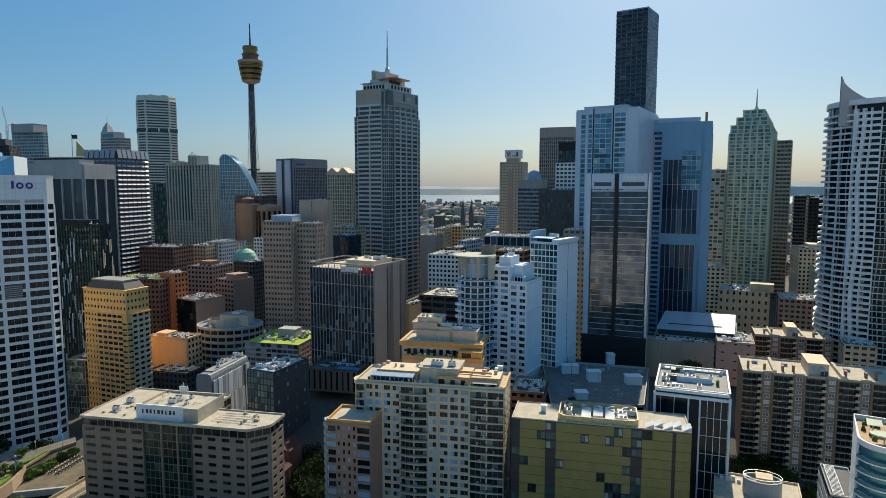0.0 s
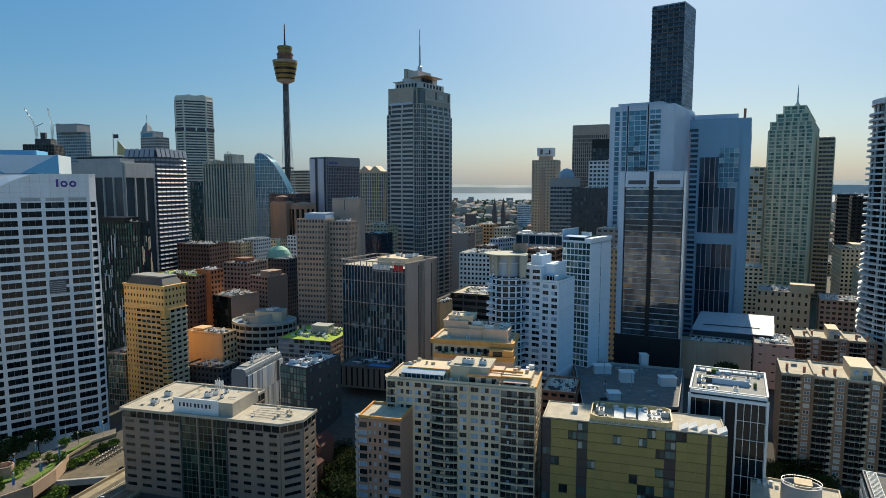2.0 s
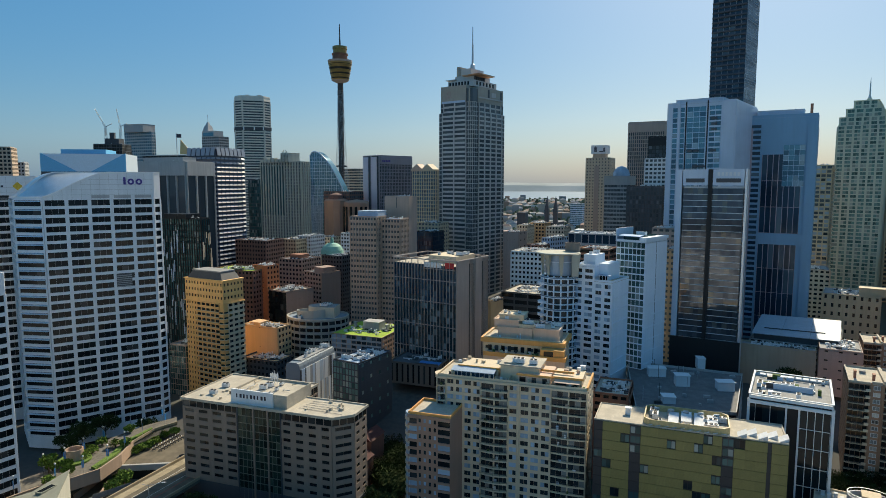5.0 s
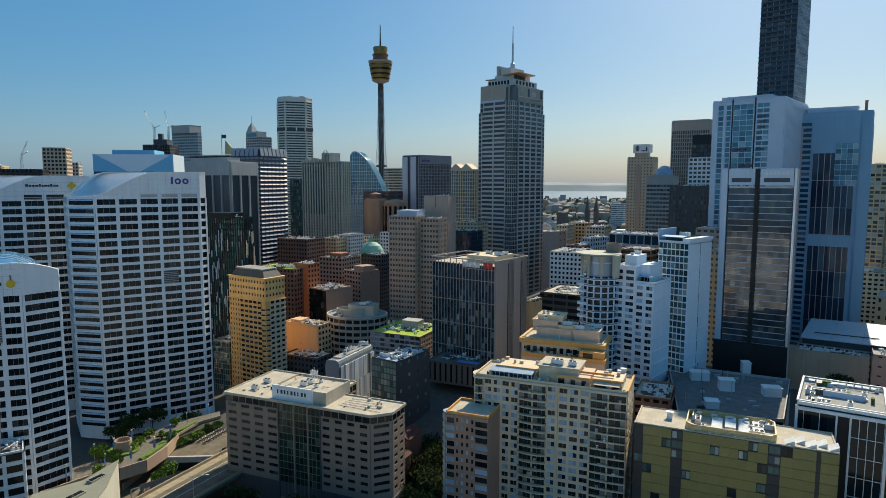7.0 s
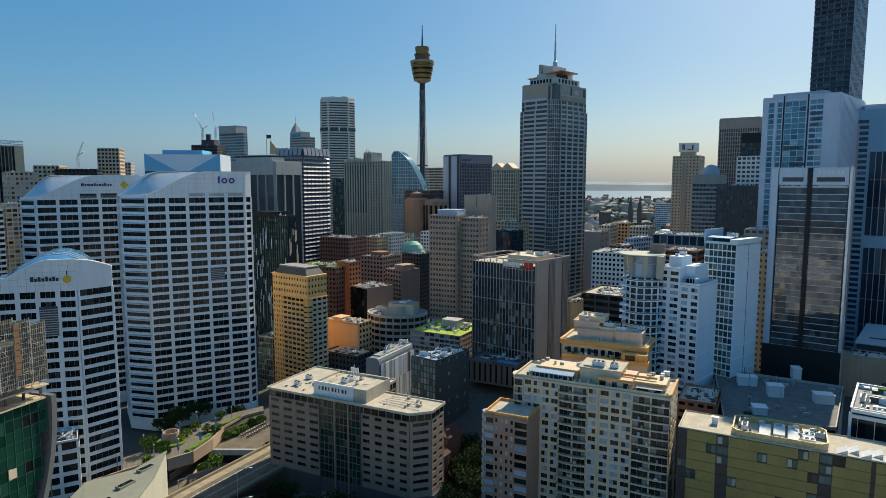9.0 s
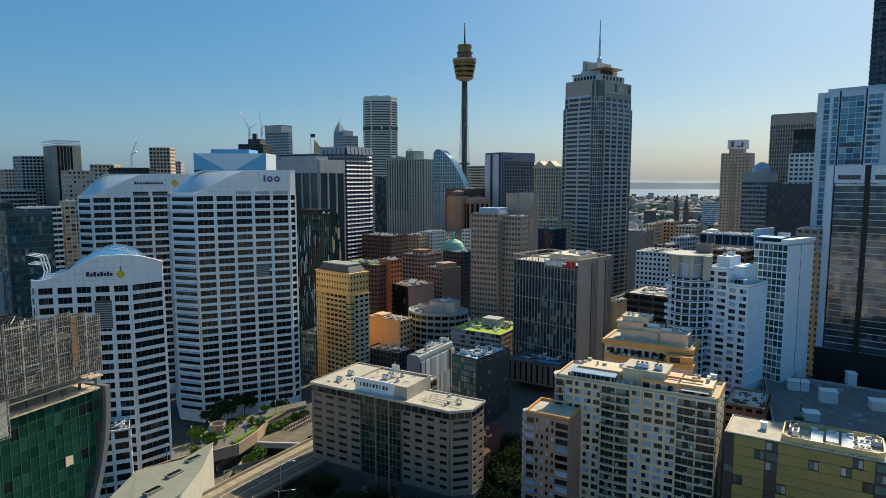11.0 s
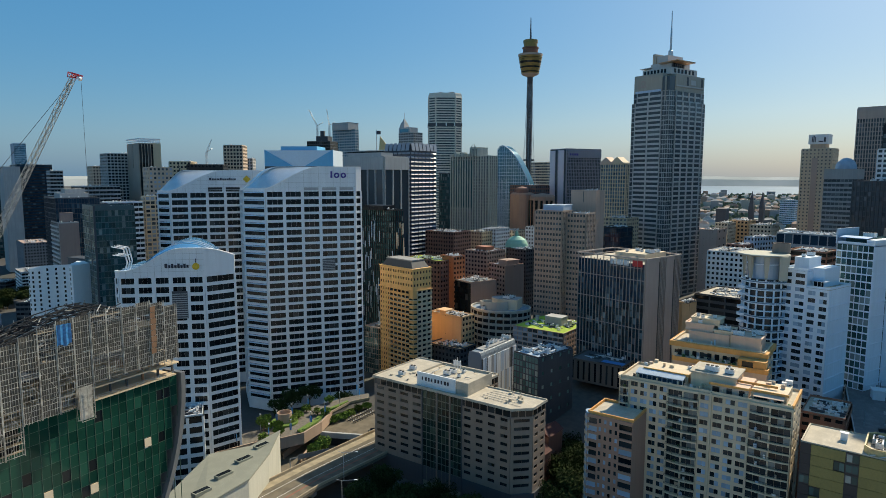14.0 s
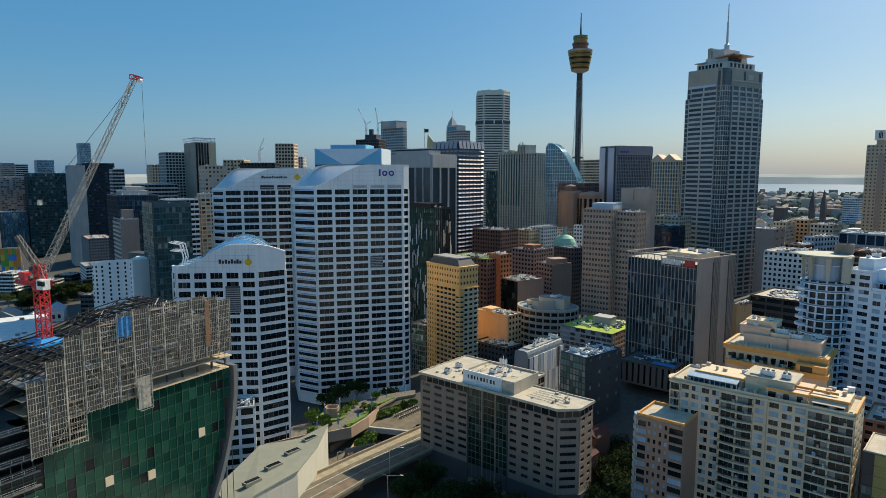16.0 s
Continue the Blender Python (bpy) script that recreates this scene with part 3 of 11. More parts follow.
tower3 = darling("shorter white granite office tower with an arched blue glass roof", -220.2, 176.2, 33, 32.7, 86.9, 2, 10.8, 7.3, 24, oval_sign, 11.0, 2.2, 3.8, 5, ridge=False,
        louvre=lambda h: [(19.9, 25.9, h - 17, h - 5.6, W_DGREY)])
frame3 = Shape()
for k in range(3):
    fy = 2.0 + 3.2 * k
    frame3.rod((1.0, fy, 86), (2.8, fy, 92), 0.28).rod((2.8, fy, 92), (1.6, fy, 97.5), 0.28).rod((1.6, fy, 97.5), (-2.6, fy - 1, 98.6), 0.22).rod((2.2, fy, 94.5), (-2.2, fy - 1, 95.2), 0.2)
part("roof_frame", frame3, W_WHITE, tower3, "white bent steel roof frame")

G_BAY = glass_mat("green_bay_glass", (0.006, 0.012, 0.01), (0.018, 0.038, 0.03), (0.08, 0.11, 0.08), 0.08, 0.05)
G_BAY1 = glass_mat("green_bay_pane", (0.006, 0.012, 0.01), (0.018, 0.038, 0.03), (0.08, 0.11, 0.08), 0.08, 0.05, joined=False)


# ---- hotel by the expressway ----
W_SLIM = wall_mat("grey_green_glazing_bars", (0.16, 0.18, 0.15), streak=0.1, rough=0.45)


def hotel(x, y, yaw, w, d, top):
    ob = thing("hotel", "taupe rendered hotel block with glazed centre bay and pale roof", "hotel", x, y, 0, yaw)
    h = top
    c, back = 6.0, d / 2 + 16
    pts = [(-w / 2, -d / 2), (w / 2 - c, -d / 2), (w / 2, -d / 2 + c), (w / 2, d / 2), (w * 0.08, d / 2), (w * 0.08, back), (-w / 2, back)]
    f = Front(ob, W_TAUPE, G_DARK, G_DARK1, limit=190)
    f.body.prism(pts, 0, h)
    g0, g1 = -w / 2 + w * 0.36, -w / 2 + w * 0.62
    st = dict(fh=3.1, bw=6.0, pier=2.4, band=1.9, po=0.25, bo=0.28, top=0.4, base=9.5, split=2)
    f.face(pts[0], (g0, -d / 2), 0, h - 3, **st)
    f.face((g1, -d / 2), pts[1], 0, h - 3, **st)
    for k in range(1, 7):
        f.face(pts[k], pts[(k + 1) % 7], 0, h - 3, **{**st, "single": k < 3})
    bay = Front(ob, W_BLACK, G_BAY, G_BAY1, trim=W_SLIM, limit=70)
    bay.face((g0, -d / 2 - 0.2), (g1, -d / 2 - 0.2), 0, h - 0.5, fh=2.9, bw=1.9, pier=0.14, band=0.3, po=0.2, bo=0.12, base=3)
    bay.close()
    for k in (0.36, 0.7):
        part("bay_fin", Shape().block(g0 + (g1 - g0) * k, g0 + (g1 - g0) * k + 0.6, -d / 2 - 0.75, -d / 2, 3, h), W_TAUPE, ob)
    for k in range(7):
        f.face(pts[k], pts[(k + 1) % 7], h - 3, h, fh=3, bw=3.3, pier=0.3, band=0.35, po=0.2, bo=0.25, single=False)
    f.close()
    for gx in (g0 - 0.4, g1):
        part("bay_frame", Shape().block(gx, gx + 0.4, -d / 2 - 0.7, -d / 2, 0, h), W_DGREY, ob)
    part("ground_floor", Shape().prism([(p[0] * 1.03, p[1] * 1.05) for p in pts], 0, 9.0), W_DGREY, ob)
    rim = [(p[0] * 1.02, p[1] + (0.8 if p[1] > 0 else -0.8)) for p in pts]
    part("roof", Shape().prism(rim, h, h + 0.5), R_CREAM, ob, "pale cream roof deck")
    for k in range(7):
        a, b = Vector((*rim[k], 0)), Vector((*rim[(k + 1) % 7], 0))
        u = (b - a).normalized()
        part("parapet", Shape().box(a + Vector((0, 0, h + 0.505)), b - a, Vector((-u.y, u.x, 0)) * 0.4, (0, 0, 0.5)), R_CREAM, ob)
    sw = part("sign_wall", Shape().block(-w * 0.2, w * 0.06, -d / 2 + 1.6, -d / 2 + 2.2, h + 0.5, h + 6.2), W_WHITE, ob, "white rooftop sign wall")
    for k in range(9):
        part("sign_letter", Shape().block(-w * 0.165 + k * 1.6, -w * 0.165 + (0.5, 0.9, 0.7)[k % 3] + k * 1.6, -d / 2 + 1.46, -d / 2 + 1.59, h + 3.0, h + 4.5), M_SIGN, sw)
    part("plant_deck", Shape().block(-w * 0.2, w * 0.14, -d / 2 + 2.21, d / 2 + 4, h + 0.5, h + 4.6), R_CREAM, ob)
    part("plant_deck_roof", Shape().ring([(-w * 0.2, -d / 2 + 2.3), (w * 0.14, -d / 2 + 2.3), (w * 0.14, d / 2 + 4), (-w * 0.2, d / 2 + 4)], [(-w * 0.2 + 0.3, -d / 2 + 2.6), (w * 0.14 - 0.3, -d / 2 + 2.6), (w * 0.14 - 0.3, d / 2 + 3.7), (-w * 0.2 + 0.3, d / 2 + 3.7)], h + 4.62, h + 5.6), R_CREAM, ob)
    part("plant_deck_floor", Shape().block(-w * 0.2 + 0.3, w * 0.14 - 0.3, -d / 2 + 2.6, d / 2 + 3.7, h + 4.62, h + 4.75), R_CREAM, ob)
    put_units(ob, h + 4.76, -w * 0.16, w * 0.1, -d / 2 + 5, d / 2 + 2, 4, 44)
    rp = random.Random(9)
    for k in range(14):
        px, py, l = rp.uniform(-w * 0.18, w * 0.08), rp.uniform(-d / 2 + 3.2, d / 2 + 2.5), rp.uniform(1.5, 6)
        turn = rp.random() < 0.5
        px, py = min(px, w * 0.13 - (l if turn else 0)), min(py, d / 2 + 3.4 - (0 if turn else l))
        part("pipe_run", Shape().rod((px, py, h + 5.3), (px + (l if turn else 0), py + (0 if turn else l), h + 5.3), 0.14, 6).rod((px, py, h + 4.7), (px, py, h + 5.3), 0.14, 6), rp.choice((R_GREY, W_STONE, M_METAL)), ob)
    put_units(ob, h + 0.51, -w * 0.45, -w * 0.24, -2, d / 2 + 12, 2, 45)
    rv = random.Random(6)
    for k in range(16):
        vx, vy = rv.choice((rv.uniform(-w * 0.46, -w * 0.23), rv.uniform(w * 0.18, w * 0.44))), rv.uniform(-d / 2 + 3, d / 2 - 2)
        part("roof_vent", Shape().block(vx, vx + rv.uniform(0.5, 1.4), vy, vy + rv.uniform(0.5, 1.2), h + 0.5, h + rv.uniform(0.9, 1.8)), R_CREAM, ob)
    sk = Shape()
    for k in range(8):
        sk.block(-22 + k * 1.1, -21.4 + k * 1.1, 2, 7, h + 0.5, h + 1.5)
    part("skylight", sk, G_DARK, ob)
    for k in range(5):
        part("roof_pipe", Shape().rod((14 + k * 0.3, -d / 2 + 5 + 2 * k, h + 0.7), (w / 2 - 4 - k * 2, -d / 2 + 4 + 2.5 * k, h + 0.7), 0.08), R_GREY, ob)
    mast = Shape()
    for k in range(5):
        mast.rod((-6 + 0.8 * k, d / 2, h + 4.6), (-6 + 0.8 * k, d / 2, h + 8.5 + (k % 3)), 0.12).block(-6.3 + 0.8 * k, -5.8 + 0.8 * k, d / 2 - 0.2, d / 2 + 0.2, h + 7, h + 9)
    part("aerial", mast, M_WHITEM, ob)
    return ob, h




# ---- rooftop machines ----
def make_unit(label, w, d, h, fans):
    ob = thing("air_conditioner", label, "air conditioner", 0, 0, -60, 0, "rooftop machines")
    body = Shape().block(-w / 2, w / 2, -d / 2, d / 2, 0.25, h)
    part("casing", body, M_WHITEM, ob)
    for k in range(fans):
        cx = -w / 2 + w * (k + 0.5) / fans
        r = min(w / fans, d) * 0.4
        part("fan", Shape().lathe([(r, h), (r, h + 0.25), (r * 0.85, h + 0.26), (r * 0.8, h + 0.08), (0.1, h + 0.08)], 12, (cx, 0)), M_DARKM, ob)
    part("base_frame", Shape().block(-w * 0.45, w * 0.45, -d * 0.4, d * 0.4, 0, 0.25), M_DARKM, ob)
    return ob


UNITS = [make_unit("white metal rooftop air conditioner with two fans", 3.0, 1.6, 1.7, 2), make_unit("grey metal rooftop chiller with three fans", 4.6, 2.0, 2.0, 3), make_unit("small white rooftop condenser", 1.3, 1.2, 1.3, 1)]
PLACED = set()


def put_units(ob, z, x0, x1, y0, y1, count, seed):
    """Machines standing on the roof of ob, in its own axes."""
    r = random.Random(seed)
    taken = []
    for _ in range(count * 8):
        if len(taken) >= count:
            break
        x, y, k = r.uniform(x0, x1), r.uniform(y0, y1), r.randrange(3)
        if any(abs(x - a) < 5 and abs(y - b) < 2.6 for a, b in taken):
            continue
        taken.append((x, y))
        m = ob.matrix_basis @ pose(x, y, z, 0, 0, r.choice((0, 0, 90)))
        if k in PLACED:
            copy_thing(UNITS[k], m)
        else:
            UNITS[k].matrix_basis = m
            PLACED.add(k)


def top_units(ob, w, d, top, count, seed):
    put_units(ob, top - ob.location.z + 0.12, -w / 2 + 2.5, w / 2 - 2.5, -d / 2 + 1.5, d / 2 - 1.5, count, seed)


hotel(-97.6, 231.4, -12, 73.5, 15.9, 41.5)

# ---- first row: apartment blocks ----
M_HEDGE0 = plain_mat("balcony_plants", (0.08, 0.13, 0.03), 0.9, 0, 0.5, 3)
# The curtain colour also carries the blue sky reflected in these panes.
G_SKYCURT = glass_mat("curtained_glass", mid=(0.025, 0.034, 0.042), share=0.45, blind=(0.38, 0.52, 0.68))
G_SKYCURT1 = glass_mat("curtained_pane", mid=(0.025, 0.034, 0.042), share=0.45, blind=(0.38, 0.52, 0.68), joined=False)
W_PEACH = wall_mat("peach_render", (0.7, 0.5, 0.38), streak=0.2)

G_LOGGIA = glass_mat("balcony_door_glass", (0.008, 0.01, 0.012), (0.035, 0.042, 0.048), (0.26, 0.28, 0.28), 0.2)
G_LOGGIA1 = glass_mat("balcony_door_pane", (0.008, 0.01, 0.012), (0.035, 0.042, 0.048), (0.26, 0.28, 0.28), 0.2, joined=False)


def cream_block(x, y, yaw, w, d, top):
    z0 = 0.0
    ob = thing("apartment_block", "cream rendered apartment block with bowed balconies and roof terraces", "apartment block", x, y, z0, yaw)
    h = top
    f = Front(ob, W_CREAM, G_HOME, G_HOME1, slab=W_CREAM, limit=240)
    a, b = -w / 2, -d / 2
    f.body.prism(rect(w, d), 0, h)
    nf = round((h - 0.8) / 2.95)
    fh = (h - 0.8) / nf
    win = dict(fh=fh, pier=1.05, band=1.25, po=0.2, bo=0.22, top=0.8, split=2)
    f.glass, f.glass1 = G_SKYCURT, G_SKYCURT1
    f.face((a + w * 0.065, b), (a + w * 0.31, b), 0, h, bw=w * 0.061, **win)
    f.face((a + w * 0.495, b), (a + w * 0.56, b), 0, h, bw=w * 0.061, **win)
    f.face((a + w * 0.57, b), (a + w * 0.775, b), 0, h, bw=w * 0.068, **win)
    fb = Front(ob, W_CREAM, G_LOGGIA, G_LOGGIA1, slab=W_CREAM, limit=120)
    for s0, s1, m in ((0.0, 0.065, 1), (0.31, 0.495, 2), (0.775, 1.0, 2)):
        fb.face((a + w * s0, b), (a + w * s1, b), 0, h, fh=fh, bw=w * (s1 - s0) / m, pier=0.5, band=0.3, po=0.9, bo=0.3, top=0.8, split=3)
    fb.close()
    part("pilaster", Shape().block(a + w * 0.56, a + w * 0.57, b - 0.9, b, 0, h + 0.6), W_CREAM, ob)
    f.face((w / 2, b), (w / 2, -b), 0, h, fh=2.95, bw=6, pier=4.2, band=1.6, po=0.2, bo=0.22, top=0.8, single=False)
    f.face((w / 2, -b), (a, -b), 0, h, fh=2.95, bw=3.9, pier=1.5, band=1.6, po=0.2, bo=0.22, top=0.8, single=False)
    f.face((a, -b), (a, b), 0, h, fh=2.95, bw=3.9, pier=1.5, band=1.6, po=0.2, bo=0.22, top=0.8, single=False)
    f.close()
    for c0, c1, out in ((0.0, 0.065, 1.3), (0.31, 0.495, 2.0), (0.775, 1.0, 1.2)):
        x0, x1 = a + w * c0, a + w * c1
        n = 8
        arc = [(x0 + (x1 - x0) * k / n, b - out * (0.6 + 0.4 * math.sin(math.pi * k / n))) for k in range(n + 1)]
        data = Shape().prism(arc + [(x1, b - 0.3), (x0, b - 0.3)], 0, 0.5).mesh("balcony", W_CREAM)
        rl = Shape().prism([(px, py + 0.05) for px, py in arc] + [(px, py + 0.12) for px, py in reversed(arc)], 1.25, 1.36)
        for px, py in arc[::2]:
            rl.block(px - 0.06, px + 0.06, py + 0.03, py + 0.12, 0.5, 1.25)
        rails = rl.mesh("balcony_rail", M_DARKM)
        for j in range(nf):
            bal = new("balcony", data)
            bal.parent = ob
            bal.location = (0, 0, j * fh)
            rail = new("balcony_rail", rails)
            rail.parent = bal
            rb = random.Random(j + int(c0 * 100))
            cx = x0 + (x1 - x0) * rb.uniform(0.1, 0.85)
            part("balcony_clutter", Shape().block(cx, cx + rb.uniform(0.5, 1.3), b - 0.9, b - 0.4, 0.5, rb.uniform(1.0, 1.9)), rb.choice((M_WHITEM, R_BLUE, W_BROWN, M_HEDGE0)), bal)
    roof_on(ob, rect(w, d), h, W_CREAM, R_CREAM, 1.0)
    part("cornice", Shape().block(a - 0.4, w / 2 + 0.4, b - 0.8, b - 0.3, h - 0.5, h + 0.1), W_CREAM, ob)
    # terraces and penthouses
    def X(k):
        return a + w * k

    part("penthouse", Shape().block(X(0.42), X(0.68), b + 5.0, -b - 2, h + 0.12, h + 5.2), W_CREAM, ob, "pale cream upper penthouse")
    part("penthouse_roof", Shape().block(X(0.41), X(0.69), b + 4.6, -b - 1.6, h + 5.21, h + 5.7).block(X(0.44), X(0.52), b + 6, b + 9, h + 5.71, h + 6.2), R_CREAM, ob)
    part("penthouse", Shape().block(X(0.55), X(0.76), b + 2.2, -b - 3, h + 0.12, h + 3.1), W_PEACH, ob, "peach rendered penthouse storey")
    part("penthouse", Shape().block(X(0.77), X(0.96), b + 3.4, -b - 4, h + 0.12, h + 2.9), W_CREAM, ob)
    part("penthouse", Shape().block(X(0.13), X(0.40), b + 5.6, -b - 2, h + 0.12, h + 3.2), W_CREAM, ob)
    for k0, k1, y0, y1, z in ((0.54, 0.77, b + 2.0, b + 2.3, 2.7), (0.76, 0.97, b + 3.1, b + 3.5, 2.6), (0.12, 0.41, b + 5.3, b + 5.7, 2.9), (0.68, 0.9, b + 8, b + 8.4, 3.4)):
        part("roof_trim", Shape().block(X(k0), X(k1), y0 - 0.02, y1, h + z, h + z + 0.8), W_TAN, ob, "ochre painted roof edge")
    for k0, k1 in ((0.56, 0.6), (0.64, 0.67), (0.71, 0.74), (0.79, 0.86), (0.88, 0.94)):
        part("terrace_door", Shape().block(X(k0), X(k1), b + 2.1 if k0 < 0.75 else b + 3.3, b + 2.25 if k0 < 0.75 else b + 3.45, h + 0.3, h + 2.3), G_DARK1, ob)
    part("awning", Shape().box((X(0.79), b + 0.8, h + 1.7), (X(0.95) - X(0.79), 0, 0), (0, 2.6, 0.7), (0, 0, 0.15)), W_PEACH, ob, "pinkish terrace awning")
    cons = part("conservatory", Shape().block(X(0.10), X(0.385), b + 2.0, b + 5.2, h + 0.12, h + 2.2), G_NAVY, ob, "dark glazed conservatory")
    part("conservatory_roof", Shape().box((X(0.09), b + 1.5, h + 2.15), (X(0.39) - X(0.09), 0, 0), (0, 4.0, 0.9), (0, 0, 0.22)), R_BLUE, cons, "pale blue sloping canopy")
    for k in range(10):
        part("conservatory_post", Shape().block(X(0.1 + 0.0315 * k), X(0.1 + 0.0315 * k) + 0.15, b + 1.85, b + 2.0, h + 0.12, h + 2.2), M_WHITEM, cons)
    n = 9
    arc = [(a + 0.2 - 1.6 * math.sin(math.pi * k / n), b - 1.4 + (7.0) * k / n) for k in range(n + 1)]
    part("corner_terrace", Shape().prism([(px, py) for px, py in reversed(arc)] + [(a + 0.5, b - 1.4)], h + 0.1, h + 0.9), W_CREAM, ob, "rounded cream terrace wall")
    rt = random.Random(9)
    for k in range(26):
        px, py = X(rt.uniform(0.03, 0.97)), rt.uniform(b + 1.0, b + 4.6)
        part(rt.choice(("planter", "terrace_table", "terrace_box")), Shape().block(px, px + rt.uniform(0.4, 1.4), py, py + rt.uniform(0.4, 1.0), h + 0.12, h + rt.uniform(0.6, 1.7)), rt.choice((W_CREAM, M_WHITEM, M_DARKM, W_PEACH, M_HEDGE0)), ob)
    for k in range(20):
        px, py = X(rt.uniform(0.04, 0.94)), rt.uniform(0, -b - 2)
        part("roof_box", Shape().block(px, px + rt.uniform(0.6, 2.4), py, py + rt.uniform(0.6, 1.6), h + 3.0, h + rt.uniform(3.8, 4.6)), rt.choice((W_CREAM, R_CREAM, M_WHITEM, W_BROWN)), ob)
    for k in range(7):
        px = X(0.1 + 0.13 * k)
        part("terrace_wall", Shape().block(px, px + 0.3, b + 0.6, b + 5, h + 0.12, h + 1.7), W_CREAM, ob)
    part("terrace_edge", Shape().block(w / 2 - 0.3, w / 2 + 0.35, b, -b, h + 0.2, h + 1.3), W_TAN, ob, "ochre painted roof edge")
    put_units(ob, h + 5.72, X(0.53), X(0.66), b + 6, -b - 4, 3, 5)
    return ob


cream_block(-3.1, 244.6, -12, 58, 20, 52.3)


def tan_edge(ob, w, d):
    z = ob.children[0].dimensions.z
    part("roof_trim", Shape().ring([(px * 1.05, py * 1.08) for px, py in rect(w, d)], [(px * 0.99, py * 0.98) for px, py in rect(w, d)], z - 1.4, z + 0.6), W_TAN, ob, "ochre painted roof edge")


W_WING = wall_mat("dark_red_brown_brick", (0.42, 0.25, 0.18), streak=0.2)


def brown_wing(x, y, yaw, w, d, top):
    ob = thing("apartment_wing", "brown brick apartment wing with cream rounded corner and terrace", "apartment block", x, y, 0, yaw)
    h, a, b = top, -w / 2, -d / 2
    f = Front(ob, W_WING, G_SKYCURT, G_SKYCURT1, limit=200)
    f.body.prism(rect(w, d), 0, h)
    f.face((a, b), (a + w * 0.22, b), 0, h, fh=2.95, bw=3.4, pier=0.3, band=0.9, po=0.2, bo=0.6, top=1.2)
    f.face((a + w * 0.22, b), (a + w * 0.7, b), 0, h, fh=2.95, bw=2.3, pier=1.1, band=1.5, po=0.2, bo=0.22, top=1.2)
    f.face((a + w * 0.7, b), (w / 2, b), 0, h, fh=2.95, bw=4.6, pier=0.3, band=0.8, po=0.3, bo=0.7, top=1.2)
    f.face((a, -b), (a, b), 0, h, fh=2.95, bw=3.2, pier=1.2, band=1.7, po=0.2, bo=0.22, top=1.2, single=False)
    f.face((w / 2, -b), (a, -b), 0, h, fh=2.95, bw=3.2, pier=1.2, band=1.7, po=0.2, bo=0.22, top=1.2, single=False)
    f.close()
    n = 10
    arc = [(a + 0.4 - 2.6 * math.sin(math.pi * k / n * 0.9), b - 0.4 + 5.2 * k / n) for k in range(n + 1)]
    ring = [(px, py) for px, py in reversed(arc)] + [(a + 0.6, b)]
    nf = round(h / 2.95)
    data = Shape().prism(ring, 0, 1.3).mesh("corner_bay", W_CREAM)
    glz = Shape().prism([(px + (a - px) * 0.12, py) for px, py in ring], 1.3, 2.96).mesh("bay_glass", G_HOME)
    for j in range(nf):
        for nm, me in (("corner_bay", data), ("bay_glass", glz)):
            o = new(nm, me)
            o.parent = ob
            o.location = (0, 0, j * 2.95)
    roof_on(ob, rect(w, d), h, W_TAN, R_CREAM, 1.1, 0.5)
    return ob


brown_wing(-32.9, 234.1, -12, 16.9, 16, 41)

# set-back upper tower of the same complex
penth = office("apartment_tower", "cream apartment tower with ochre trimmed stepped terraces on top", 1.4, 279.9, -12, 34.8, 18, 59.5, W_CREAM, G_HOME, deck=R_CREAM,
       style=dict(fh=2.95, bw=4, pier=1.8, band=1.6, po=0.2, bo=0.22), rim=1.0,
       plant=((-12, 3.5, -5, 8, 4.5),), plant_mat=W_PEACH, category="apartment block")
tan_edge(penth, penth.children[0].dimensions.x, penth.children[0].dimensions.y)


